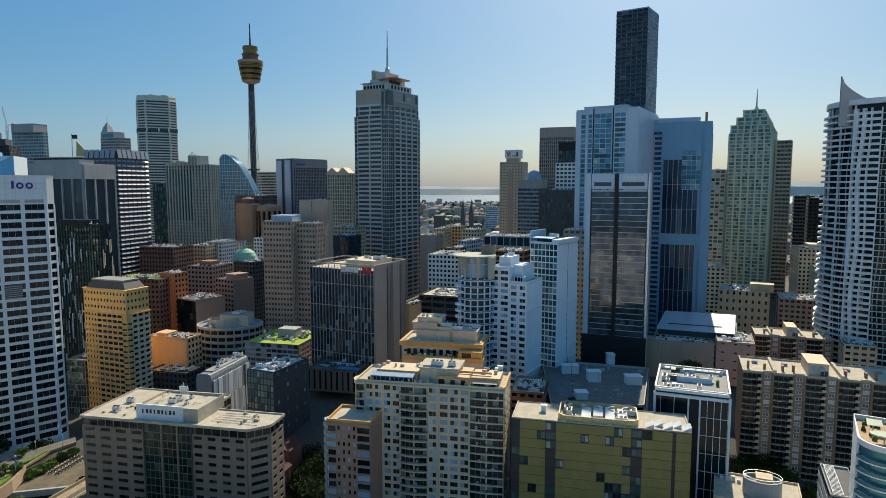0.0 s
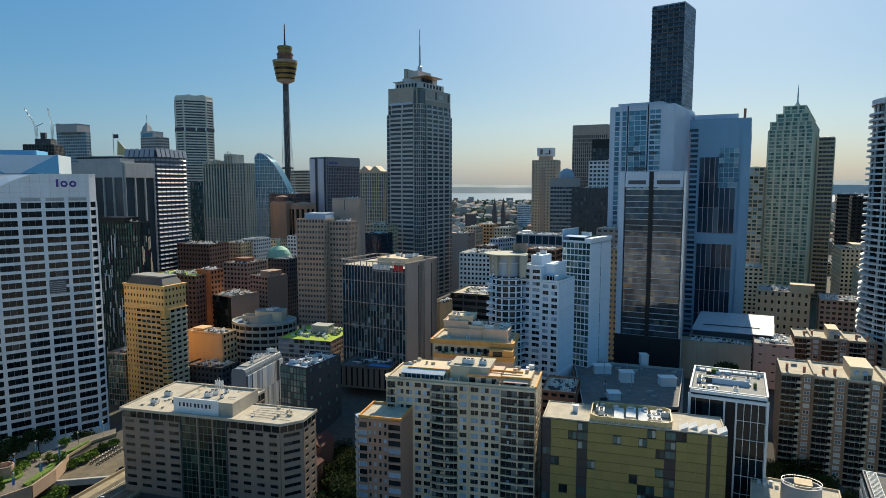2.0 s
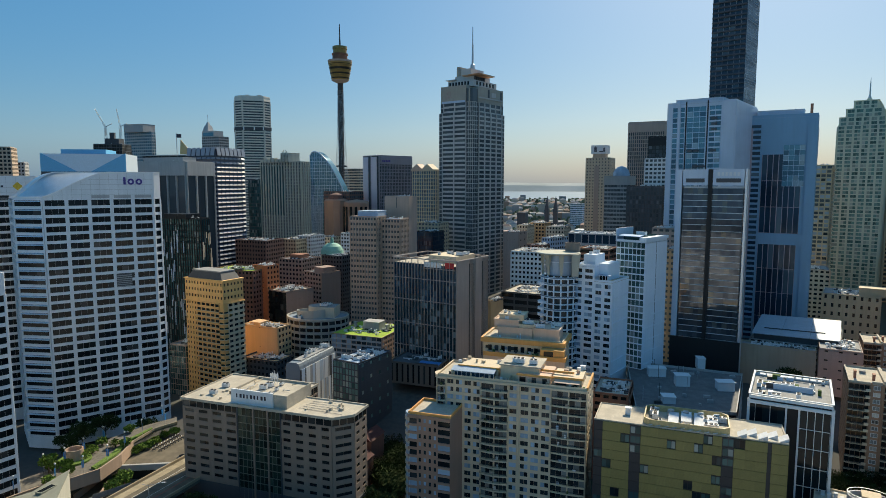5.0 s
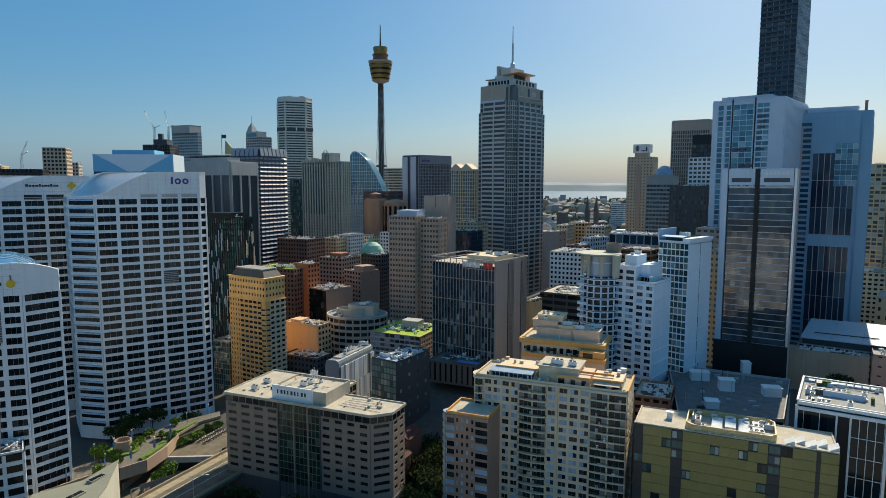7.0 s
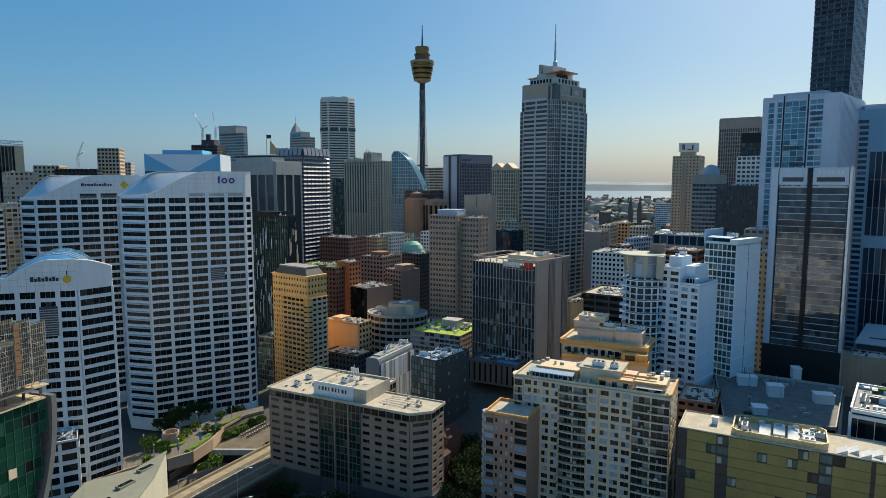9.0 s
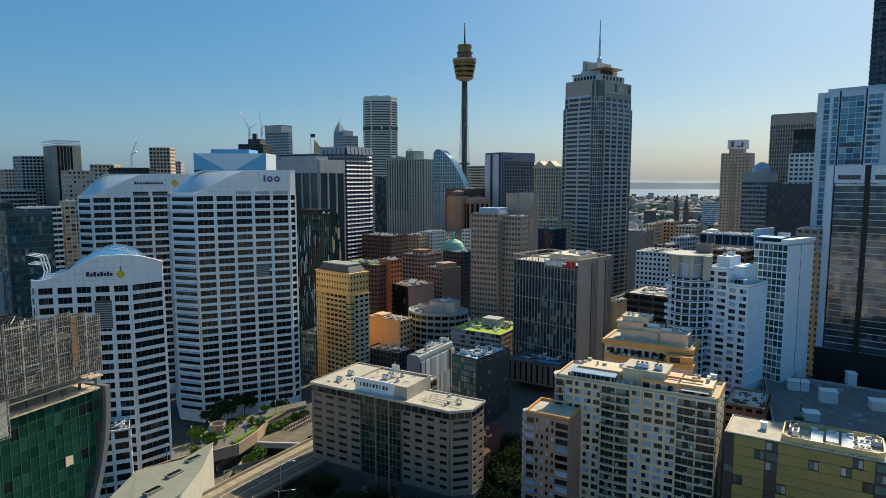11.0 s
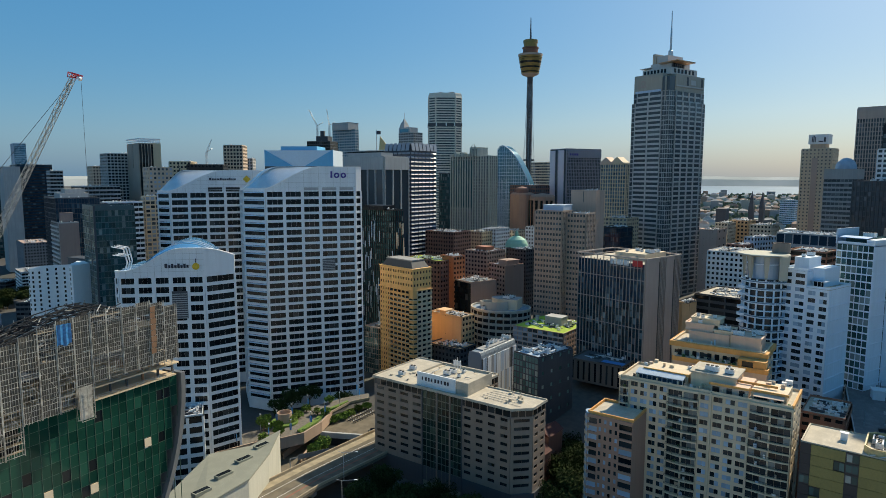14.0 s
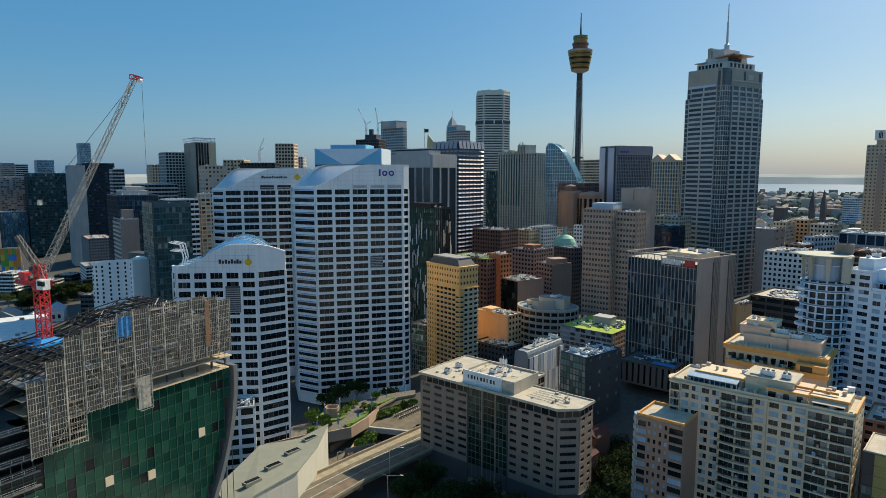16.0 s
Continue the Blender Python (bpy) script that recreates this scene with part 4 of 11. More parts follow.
def penth_terraces(ob):
    w, d, h = ob.children[0].dimensions
    a, b = -w / 2, -d / 2
    part("lower_terrace", Shape().block(a + 2, w / 2 + 1.5, b - 5, b, h - 9, h - 5.2), W_PEACH, ob, "peach rendered lower terrace storey")
    part("terrace_trim", Shape().block(a + 1.6, w / 2 + 1.9, b - 5.4, b - 5.01, h - 6.2, h - 4.4).block(w / 2 + 1.51, w / 2 + 1.9, b - 5, b, h - 6.2, h - 4.4), W_TAN, ob, "ochre painted terrace wall")
    part("corner_room", Shape().block(w / 2 - 9, w / 2 + 1, b - 4.5, b - 0.3, h - 5.19, h - 1.8), W_TAN, ob, "ochre rendered corner room")
    part("corner_room_opening", Shape().block(w / 2 - 7.5, w / 2 - 3.5, b - 4.6, b - 4.5, h - 4.6, h - 2.4), G_DARK1, ob)
    for k in range(8):
        x = a + 2.5 + k * (w - 12) / 8
        part("terrace_door", Shape().block(x, x + 1.6, b - 0.34, b - 0.2, h - 5, h - 2.6), G_DARK1, ob)
    for x0, x1, y0, y1, z0, z1, m in ((-14, -3, -3.5, 6, 4.5, 7.4, W_PEACH), (-12, -1, -2.5, 6, 7.41, 9.6, W_CREAM), (4.5, 15.2, -5.5, 5, 0.13, 4.8, W_PEACH), (-2.5, 4.3, -4.2, 5, 0.13, 5.8, W_CREAM)):
        part("upper_storey", Shape().block(x0, x1, y0, y1, h + z0, h + z1), m, ob)
        part("upper_edge", Shape().ring([(x0 - 0.3, y0 - 0.3), (x1 + 0.3, y0 - 0.3), (x1 + 0.3, y1 + 0.3), (x0 - 0.3, y1 + 0.3)], [(x0 + 0.2, y0 + 0.2), (x1 - 0.2, y0 + 0.2), (x1 - 0.2, y1 - 0.2), (x0 + 0.2, y1 - 0.2)], h + z1 - 0.2, h + z1 + 0.5), m, ob)
        put_units(ob, h + z1 + 0.01, x0 + 1.5, x1 - 1.5, y0 + 1.5, y1 - 1.5, 3, int(x0 * 7 + 200))
    r = random.Random(3)
    for k in range(18):
        x, y = r.uniform(a + 1, w / 2 - 2), r.uniform(b - 4.5, b - 0.8)
        part("terrace_box", Shape().block(x, x + r.uniform(0.4, 1.5), y, y + 0.7, h - 5.19, h - r.uniform(3.6, 4.6)), r.choice((W_CREAM, M_WHITEM, M_HEDGE0, M_DARKM)), ob)


penth_terraces(penth)


G_TEAL1 = glass_mat("teal_curtain_pane", (0.02, 0.05, 0.055), (0.06, 0.13, 0.14), (0.3, 0.38, 0.4), 0.25, 0.05, 0.2, False)
G_NAVYB = glass_mat("dark_navy_glass", (0.006, 0.01, 0.013), (0.014, 0.024, 0.03), (0.04, 0.06, 0.065), 0.1, 0.05)
G_NAVYB1 = glass_mat("dark_navy_pane", (0.006, 0.01, 0.013), (0.014, 0.024, 0.03), (0.04, 0.06, 0.065), 0.1, 0.05, joined=False)
W_STRIP = wall_mat("dark_slate_blue_panels", (0.022, 0.027, 0.036), streak=0.15, rough=0.5)


def olive_block(x, y, yaw, w, d, top):
    ob = thing("apartment_block", "olive perforated metal apartment block with dark window slots", "apartment block", x, y, 0, yaw)
    h, a, b = top, -w / 2, -d / 2
    f = Front(ob, W_BLACK, G_DARK, G_DARK1, trim=W_OLIVE, limit=160)
    f.body.prism(rect(w, d), 0, h)
    f.close()
    r = random.Random(8)
    spans = ((0.05, 0.2, 0), (0.26, 0.68, 1.0), (0.74, 0.9, -0.6), (0.92, 1.0, -1.2))
    nf = 13
    fh = h / nf
    for s0, s1, lift in spans:
        x0, x1 = a + w * s0, a + w * s1
        n = max(2, round((x1 - x0) / 3.0))
        pw = (x1 - x0) / n
        for j in range(nf):
            open_i = {i for i in range(n) if r.random() < (0.07 if s1 < 0.3 else 0.12)}
            for i in range(n):
                if i in open_i:
                    f.glass1 = G_TEAL1 if (i + j) % 3 else G_NAVYB1
                    f.cache.pop((round(pw * 0.45 - 0.1, 2), round(fh - 0.9, 2)), None)
                    for q in (0, 1):
                        f.pane(Vector((x0, b, 0)), Vector((1, 0, 0)), Vector((0, -1, 0)), i * pw + 0.15 + q * pw * 0.47, j * fh + 0.3, pw * 0.45 - 0.1, fh - 0.9, 0.05)
                else:
                    key = ("p", n, round(pw, 3))
                    if key not in f.cache:
                        f.cache[key] = Shape().block(0.004, pw - 0.004, -0.4 - 0.03 * (n % 2), -0.05, 0.05, fh - 0.05).block(0.004, pw - 0.004, -0.46, -0.4, 0.05, 0.13).mesh("cladding_panel", W_OLIVE)
                    o = new("cladding_panel", f.cache[key])
                    o.parent = ob
                    o.location = (x0 + i * pw, b, j * fh)
    f.glass1 = G_TEAL1
    for s0, s1 in ((0.0, 0.05), (0.2, 0.26), (0.68, 0.74), (0.9, 0.92)):
        for j in range(nf):
            xa, xb = a + w * s0 + 0.06, a + w * s1 - 0.06
            part("slate_panel", Shape().block(xa, xb, b - 0.22, b - 0.02, j * fh + 0.03, j * fh + fh - 0.03), W_STRIP, ob, "dark slate blue strip panel")
            if r.random() < 0.4 and xb - xa > 2:
                for q in (0, 1):
                    f.pane(Vector((xa, b - 0.22, 0)), Vector((1, 0, 0)), Vector((0, -1, 0)), 0.3 + q * (xb - xa) * 0.46, j * fh + 0.5, (xb - xa) * 0.4, fh - 1.1, 0.05)
    roof_on(ob, rect(w, d), h, R_CREAM, R_CREAM, 0.5)
    n = 14
    x0, x1 = a + w * 0.27, a + w * 0.72
    ring = [(x0 + 2, b + 0.8), (x1 - 2, b + 0.8), (x1, b + 3), (x1, -b - 3), (x1 - 2, -b - 1), (x0 + 2, -b - 1), (x0, -b - 3), (x0, b + 3)]
    part("plant_screen", Shape().ring(ring, inset(ring, 0.3), h + 0.13, h + 2.4), M_SGOLD2, ob, "pale gold slatted plant screen")
    for k in range(8):
        px = x0 + 2.5 + k * 3.1
        part("screen_post", Shape().block(px, px + 0.12, b + 0.62, b + 0.8, h + 0.13, h + 2.6), M_SGOLD2, ob)
    for k in range(5):
        part("duct_bend", Shape().rod((x0 + 3 + k * 5, -b - 4.5, h + 0.2), (x0 + 3 + k * 5, -b - 4.5, h + 2.2), 0.5, 10).rod((x0 + 3 + k * 5, -b - 4.5, h + 2.2), (x0 + 4.6 + k * 5, -b - 5.2, h + 2.5), 0.5, 10), M_METAL, ob)
    for k in range(4):
        part("duct", Shape().block(x0 + 8 + k * 4.2, x0 + 11.4 + k * 4.2, b + 3 + (k % 2) * 1.5, -b - 4 + (k % 3), h + 0.13, h + 1.5 + 0.4 * (k % 2)), R_WHITE, ob, "white sheet metal duct")
    for k in range(10):
        part("fin", Shape().box((x0 + 1.5 + k * 2.6, b + 0.2, h + 0.3), (1.6, 0, 0.5), (0, 0.5, 0), (0, 0, 0.12)), R_WHITE, ob, "slanting white roof fin")
    put_units(ob, h + 0.13, x0 + 2.5, x0 + 7, b + 3.5, -b - 3.0, 5, 3)
    put_units(ob, h + 0.13, x1 - 7, x1 - 2, b + 3.5, -b - 3.0, 6, 4)
    for k in range(5):
        s = Shape()
        cx, cy = a + w * (0.78 + 0.05 * k), b + 3 + (k % 2) * 2
        s.v = [Vector(q) for q in ((cx - 1.4, cy - 1.5, h + 0.14), (cx + 1.4, cy - 1.5, h + 0.14), (cx + 1.4, cy + 3, h + 0.14), (cx - 1.4, cy + 3, h + 0.14), (cx + 1.4, cy - 1.5, h + 1.6), (cx + 1.4, cy + 3, h + 1.6))]
        s.f = [(3, 2, 1, 0), (0, 1, 4), (2, 3, 5), (1, 2, 5, 4), (0, 4, 5, 3)]
        part("skylight", s, R_WHITE, ob, "slanting white skylight")
    part("roof_vent", Shape().block(a + w * 0.16, a + w * 0.19, 0, 1.6, h + 0.12, h + 2.4).block(a + w * 0.155, a + w * 0.195, -0.2, 1.8, h + 2.4, h + 2.6), W_WHITE, ob)
    return ob


M_SGOLD2 = plain_mat("pale_gold_metal", (0.55, 0.42, 0.2), 0.5)
olive_block(57.3, 224.5, -14, 61.5, 18, 44)


def grid_block(x, y, yaw, w, d, top):
    ob = thing("office_block", "black office block framed by thin white grid lines", "office block", x, y, 0, yaw)
    h, a, b = top, -w / 2, -d / 2
    f = Front(ob, W_BLACK, G_NAVYB, G_NAVYB1, trim=W_WHITE, limit=150)
    f.body.prism(rect(w, d), 0, h)
    f.face((a, b), (a + w * 0.08, b), 0, h - 1.5, fh=3.3, bw=9, pier=0, band=0, po=0, bo=0)
    f.face((a + w * 0.08, b), (a + w * 0.45, b), 0, h - 1.5, fh=9.9, bw=4.8, pier=0.2, band=0.22, po=0.35, bo=0.3, split=2)
    f.face((a + w * 0.62, b), (a + w * 0.98, b), 0, h - 1.5, fh=6.6, bw=2.6, pier=0.22, band=0.2, po=0.35, bo=0.3, split=1)
    f.face((a, -b), (a, b), 0, h, fh=3.3, bw=2.6, pier=0.3, band=0.4, single=False)
    f.face((w / 2, b), (w / 2, -b), 0, h, fh=3.3, bw=2.6, pier=0.3, band=0.4, single=False)
    f.close()
    fr = Shape().block(a - 0.5, a + 0.4, b - 1.0, b, 0, h).block(w / 2 - 0.4, w / 2 + 0.5, b - 1.0, b, 0, h).block(a - 0.5, w / 2 + 0.5, b - 1.05, b, h - 1.5, h - 0.5)
    fr.block(a + w * 0.45, a + w * 0.47, b - 0.6, b, 0, h - 1.5).block(a + w * 0.6, a + w * 0.62, b - 0.6, b, 0, h - 1.5)
    part("white_frame", fr, W_WHITE, ob)
    rf = rect(w, d)
    roof_on(ob, rf, h, W_WHITE, R_GREY, 1.2, 0.4)
    rg = random.Random(21)
    part("roof_frame", Shape().ring(rect(w + 0.6, d + 0.6), rect(w - 0.8, d - 0.8), h + 1.6, h + 1.9), W_WHITE, ob, "white roof edge frame")
    for k in range(9):
        part("louvre_blade", Shape().box((a + 2 + k * 2.5, -b - 3.2, h + 1.2), (2.0, 0, 0), (0, 1.4, 0.3), (0, 0, 0.12)), W_WHITE, ob)
    part("screen_wall", Shape().block(a + 3, w / 2 - 6, -1.0, -0.7, h + 0.13, h + 2.2), W_LBLUE, ob)
    for k in range(14):
        px, py = rg.uniform(a + 2, w / 2 - 3), rg.uniform(b + 2, -b - 3)
        part("planter" if k % 2 else "roof_box", Shape().block(px, px + rg.uniform(0.8, 3), py, py + rg.uniform(0.8, 2.5), h + 0.13, h + rg.uniform(0.8, 2.2)), rg.choice((M_HEDGE0, R_WHITE, W_LBLUE, M_DARKM)), ob)
    put_units(ob, h + 0.13, a + 2, w / 2 - 2, b + 3, -b - 2, 9, 11)
    return ob


grid_block(99.8, 246.2, -22, 26.2, 32, 50.1)


def brick_flats(label, x, y, yaw, w, d, top, bays, seed, limit):
    ob = thing("apartment_block", label, "apartment block", x, y, 0, yaw, "brown brick balcony flats")
    h, a, b = top, -w / 2, -d / 2
    f = Front(ob, W_BRICK, G_DARK, None, trim=W_BRICK)
    f.body.prism(rect(w, d), 0, h)
    bw = w / bays
    fh = 2.85
    nf = round(h / fh)
    fh = h / nf
    pts = [(0.1, -0.05), (0.1, -1.2), (bw * 0.2, -1.75), (bw * 0.32, -1.2), (bw * 0.47, -1.75), (bw * 0.6, -1.3), (bw * 0.6, -0.05)]
    bal = Shape().prism(pts, 0.05, 0.25)
    data = bal.mesh("balcony", W_BEIGE)
    boxes = Shape().block(bw * 0.49, bw * 0.62, -1.9, -1.2, 0.26, 1.25).mesh("balcony_box", W_BEIGE)
    rl = Shape()
    for k in range(1, 5):
        p, q = pts[k], pts[k + 1]
        v = Vector((q[0] - p[0], q[1] - p[1], 0))
        for z in (0.45, 0.65, 0.85, 1.05):
            rl.box((p[0], p[1], z), v, (0, 0.06, 0), (0, 0, 0.06))
        for e in range(4):
            rl.block(p[0] + v.x * e / 4 - 0.03, p[0] + v.x * e / 4 + 0.03, p[1] + v.y * e / 4, p[1] + v.y * e / 4 + 0.06, 0.25, 1.1)
    rails = rl.mesh("balcony_rail", M_DARKM)
    q = bw * 0.18
    lid = Shape().block(-0.15, q + 0.15, -0.16, 0, -0.15, 0.0).block(-0.1, q + 0.1, -0.12, 0, 1.42, 1.54)
    lid = lid.block(-0.08, 0.06, -0.12, 0, 0, 1.45).block(q - 0.06, q + 0.08, -0.12, 0, 0, 1.45).block(q / 2 - 0.06, q / 2 + 0.06, -0.12, 0, 0, 1.45).mesh("window_frame", W_WHITE)
    g2 = Front(ob, W_BRICK, G_CURT, G_CURT1, limit=limit)
    for i in range(bays):
        x0 = a + i * bw
        f.relief.box((x0 + bw * 0.62, b, 0), (bw * 0.05, 0, 0), (0, -0.5, 0), (0, 0, h + 0.8))
        f.relief.box((x0 + bw * 0.95, b, 0), (bw * 0.05, 0, 0), (0, -0.5, 0), (0, 0, h + 0.8))
        for j in range(nf):
            A, U, N = Vector((x0, b, 0)), Vector((1, 0, 0)), Vector((0, -1, 0))
            for e in range(4):
                f.pane(A, U, N, 0.3 + e * bw * 0.145, j * fh + 0.3, bw * 0.135, fh - 0.7)
            g2.pane(A, U, N, bw * 0.72, j * fh + 0.9, bw * 0.18, 1.45)
            o = new("window_frame", lid)
            o.parent = ob
            o.location = (x0 + bw * 0.72, b, j * fh + 0.9)
            o = new("balcony", data)
            o.parent = ob
            o.location = (x0, b, j * fh)
            for nm, me in (("balcony_box", boxes), ("balcony_rail", rails)):
                o2 = new(nm, me)
                o2.parent = o
    g2.close()
    f.face((a, -b), (a, b), 0, h, fh=fh, bw=4, pier=2.2, band=1.5, po=0.15, bo=0.16, single=False)
    f.face((w / 2, b), (w / 2, -b), 0, h, fh=fh, bw=4, pier=2.2, band=1.5, po=0.15, bo=0.16, single=False)
    f.close()
    roof_on(ob, rect(w, d), h, R_CREAM, R_CREAM, 0.9)
    r = random.Random(seed)
    for k in range(bays * 2):
        x0 = a + (k * 0.5 + r.uniform(0.15, 0.4)) * bw
        if abs(x0 - a - w * 0.48) < w * 0.1:
            continue
        y0, ch = b + r.uniform(3, 7), r.uniform(2.2, 3.4)
        part("chimney", Shape().block(x0, x0 + 0.9, y0, y0 + 2.2, h + 0.12, h + ch).block(x0 - 0.12, x0 + 1.02, y0 - 0.12, y0 + 2.32, h + ch, h + ch + 0.25), W_RED, ob, "red brick chimney")
    for k in range(bays):
        x0 = a + (k + 0.66) * bw
        part("parapet_cap", Shape().block(x0, x0 + bw * 0.3, b - 0.55, b + 0.5, h + 0.9, h + 1.5), R_CREAM, ob)
        part("roof_hatch", Shape().block(x0 - 3, x0 - 0.8, 3, 5.2, h + 0.12, h + 1.1).block(x0 - 3.1, x0 - 0.7, 2.9, 5.3, h + 1.1, h + 1.2), R_GREY, ob)
    x0 = a + w * 0.42
    room = part("lift_room", Shape().block(x0, x0 + w * 0.13, b + 4, -b - 4, h + 0.12, h + 5.2).block(x0 - 0.2, x0 + w * 0.13 + 0.2, b + 3.8, -b - 3.8, h + 5.2, h + 5.5), W_CREAM, ob, "cream lift machine room")
    for k in range(2):
        part("satellite_dish", Shape().lathe([(0.15, 0), (0.8, 0.25), (1.1, 0.6), (1.0, 0.6), (0.1, 0.1)], 14), R_BLUE, room, "pale blue satellite dish").matrix_basis = pose(x0 + 2 + 3.2 * k, b + 3.6, h + 3.4, 90, 0, 0)
        part("louvre_door", Shape().block(x0 + w * 0.08 + k * 1.5, x0 + w * 0.08 + 1.2 + k * 1.5, b + 3.9, b + 4, h + 0.2, h + 2.4), M_DARKM, room)
    part("parapet_step", Shape().block(a + w * 0.62, a + w * 0.64, b + 1, -b - 1, h + 0.12, h + 1.8), R_CREAM, ob)
    part("parapet_step", Shape().block(a + w * 0.2, a + w * 0.22, b + 1, -b - 1, h + 0.12, h + 1.6), R_CREAM, ob)
    return ob


G_CURT = glass_mat("net_curtained_glass", (0.02, 0.022, 0.024), (0.2, 0.21, 0.21), (0.62, 0.6, 0.55), 0.4)
G_CURT1 = glass_mat("net_curtained_pane", (0.02, 0.022, 0.024), (0.2, 0.21, 0.21), (0.62, 0.6, 0.55), 0.4, joined=False)
W_BRICK = wall_mat("brown_flat_brick", (0.38, 0.22, 0.14), streak=0.2)
brick_flats("long brown brick block of flats with stacked angular balconies", 163.9, 270.6, -21, 60.6, 25, 47.3, 5, 1, 80)
brick_flats("smaller brown brick block of flats with chimneys", 199.5, 356.2, -21, 38.7, 22, 43.5, 3, 2, 45)


def curved_white(x, y, yaw, w, d, top):
    """White tower: straight flank, one rounded corner, teal glass between curved white bands, roof garden."""
    ob = thing("apartment_tower", "white apartment tower with rounded corner, teal glass and roof terrace", "apartment block", x, y, 0, yaw)
    R = 6.5
    pts = [(R - R * math.cos(radians(k * 9)), R - R * math.sin(radians(k * 9))) for k in range(11)] + [(w, 0), (w, d), (0, d)]
    part("glass_body", Shape().prism(inset(pts, 0.6), 0, top - 1), G_TEALW, ob)
    fh = 3.2
    nf = int(top / fh)
    edge = inset(pts, 0.25)
    lip = [(px - 0.35, py - 0.5) for px, py in pts[2:12]]
    band = Shape().prism(edge, 0, 0.75).mesh("balcony_band", W_WHITE)
    slab = Shape().prism(lip + [edge[11], edge[2]], 0.0, 0.35).mesh("balcony_slab", W_WHITE)
    rail = Shape().ring(lip + [edge[11], edge[2]], inset(lip + [edge[11], edge[2]], 0.1), 0.36, 1.2).mesh("balcony_glass", G_RAIL0)
    for j in range(nf):
        zj = top - 1.4 - (j + 1) * fh
        for me in (band, slab, rail):
            o = new(me.name, me)
            o.parent = ob
            o.location = (0, 0, zj)
    flank = Shape()
    for k in range(5):
        flank.block(0.02, 0.62, R + 0.2 + k * (d - R) / 5, R + 0.2 + (k + 0.62) * (d - R) / 5, 0, top - 1.2)
    part("flank_wall", flank, W_WHITE, ob)
    for k in range(4):
        part("mullion", Shape().block(R + 1 + k * 5, R + 1.35 + k * 5, 0.35, 0.7, 0, top - 1.2), W_WHITE, ob)
    roof_on(ob, pts, top - 1, W_WHITE, R_TERR, 1.5, 0.45)
    z = top - 0.85
    part("canopy", Shape().prism([(6 + 3.4 * math.cos(radians(k)), 7 + 2.3 * math.sin(radians(k))) for k in range(0, 360, 30)], z + 2.3, z + 2.6).rod((6, 7, z), (6, 7, z + 2.3), 0.2), R_MINT, ob, "pale green round canopy")
    part("canopy", Shape().box((2.5, 13, z + 2.4), (3.6, 0, 0), (0, 4.6, 0.3), (0, 0, 0.15)).rod((4, 15, z), (4, 15, z + 2.4), 0.15), R_MINT, ob, "pale green canopy")
    per = Shape()
    for k in range(9):
        per.block(8.4, 11.6, 8.5 + k * 1.2, 8.7 + k * 1.2, z + 2.4, z + 2.6)
    per.block(8.4, 8.6, 8.2, 18.6, z + 2.2, z + 2.4).block(11.4, 11.6, 8.2, 18.6, z + 2.2, z + 2.4)
    for px, py in ((8.5, 8.5), (11.5, 8.5), (8.5, 18.2), (11.5, 18.2)):
        per.block(px - 0.12, px + 0.12, py - 0.12, py + 0.12, z, z + 2.2)
    part("pergola", per, W_WHITE, ob, "white slatted pergola")
    part("terrace_room", Shape().block(12.5, w - 1, 6, d - 1, z, z + 3), W_TAUPE, ob)
    rr = random.Random(5)
    for k in range(9):
        px, py = rr.uniform(1.2, 5), rr.uniform(8, d - 2)
        part("planter", Shape().block(px, px + 1.2, py, py + 0.8, z, z + 0.5).frustum([(px + 0.1, py + 0.1), (px + 1.1, py + 0.1), (px + 1.1, py + 0.7), (px + 0.1, py + 0.7)], 0.5 + z, [(px + 0.3, py + 0.2), (px + 0.8, py + 0.2), (px + 0.8, py + 0.6), (px + 0.3, py + 0.6)], z + rr.uniform(0.8, 1.4)), M_HEDGE0, ob)


R_TERR = roof_mat("terracotta_terrace", (0.5, 0.33, 0.2), patch=0.25)
R_MINT = roof_mat("pale_green_canopy_sheet", (0.6, 0.66, 0.5), patch=0.2)
G_TEALW = glass_mat("teal_apartment_glass", (0.02, 0.07, 0.08), (0.1, 0.27, 0.29), (0.3, 0.42, 0.42), 0.2, 0.06, 0.2)
G_RAIL0 = glass_mat("teal_rail_glass", (0.05, 0.12, 0.12), (0.1, 0.2, 0.2), (0.2, 0.32, 0.32), 0.2, 0.08)
curved_white(105.6, 155.0, -30.5, 24, 25, 62.4)


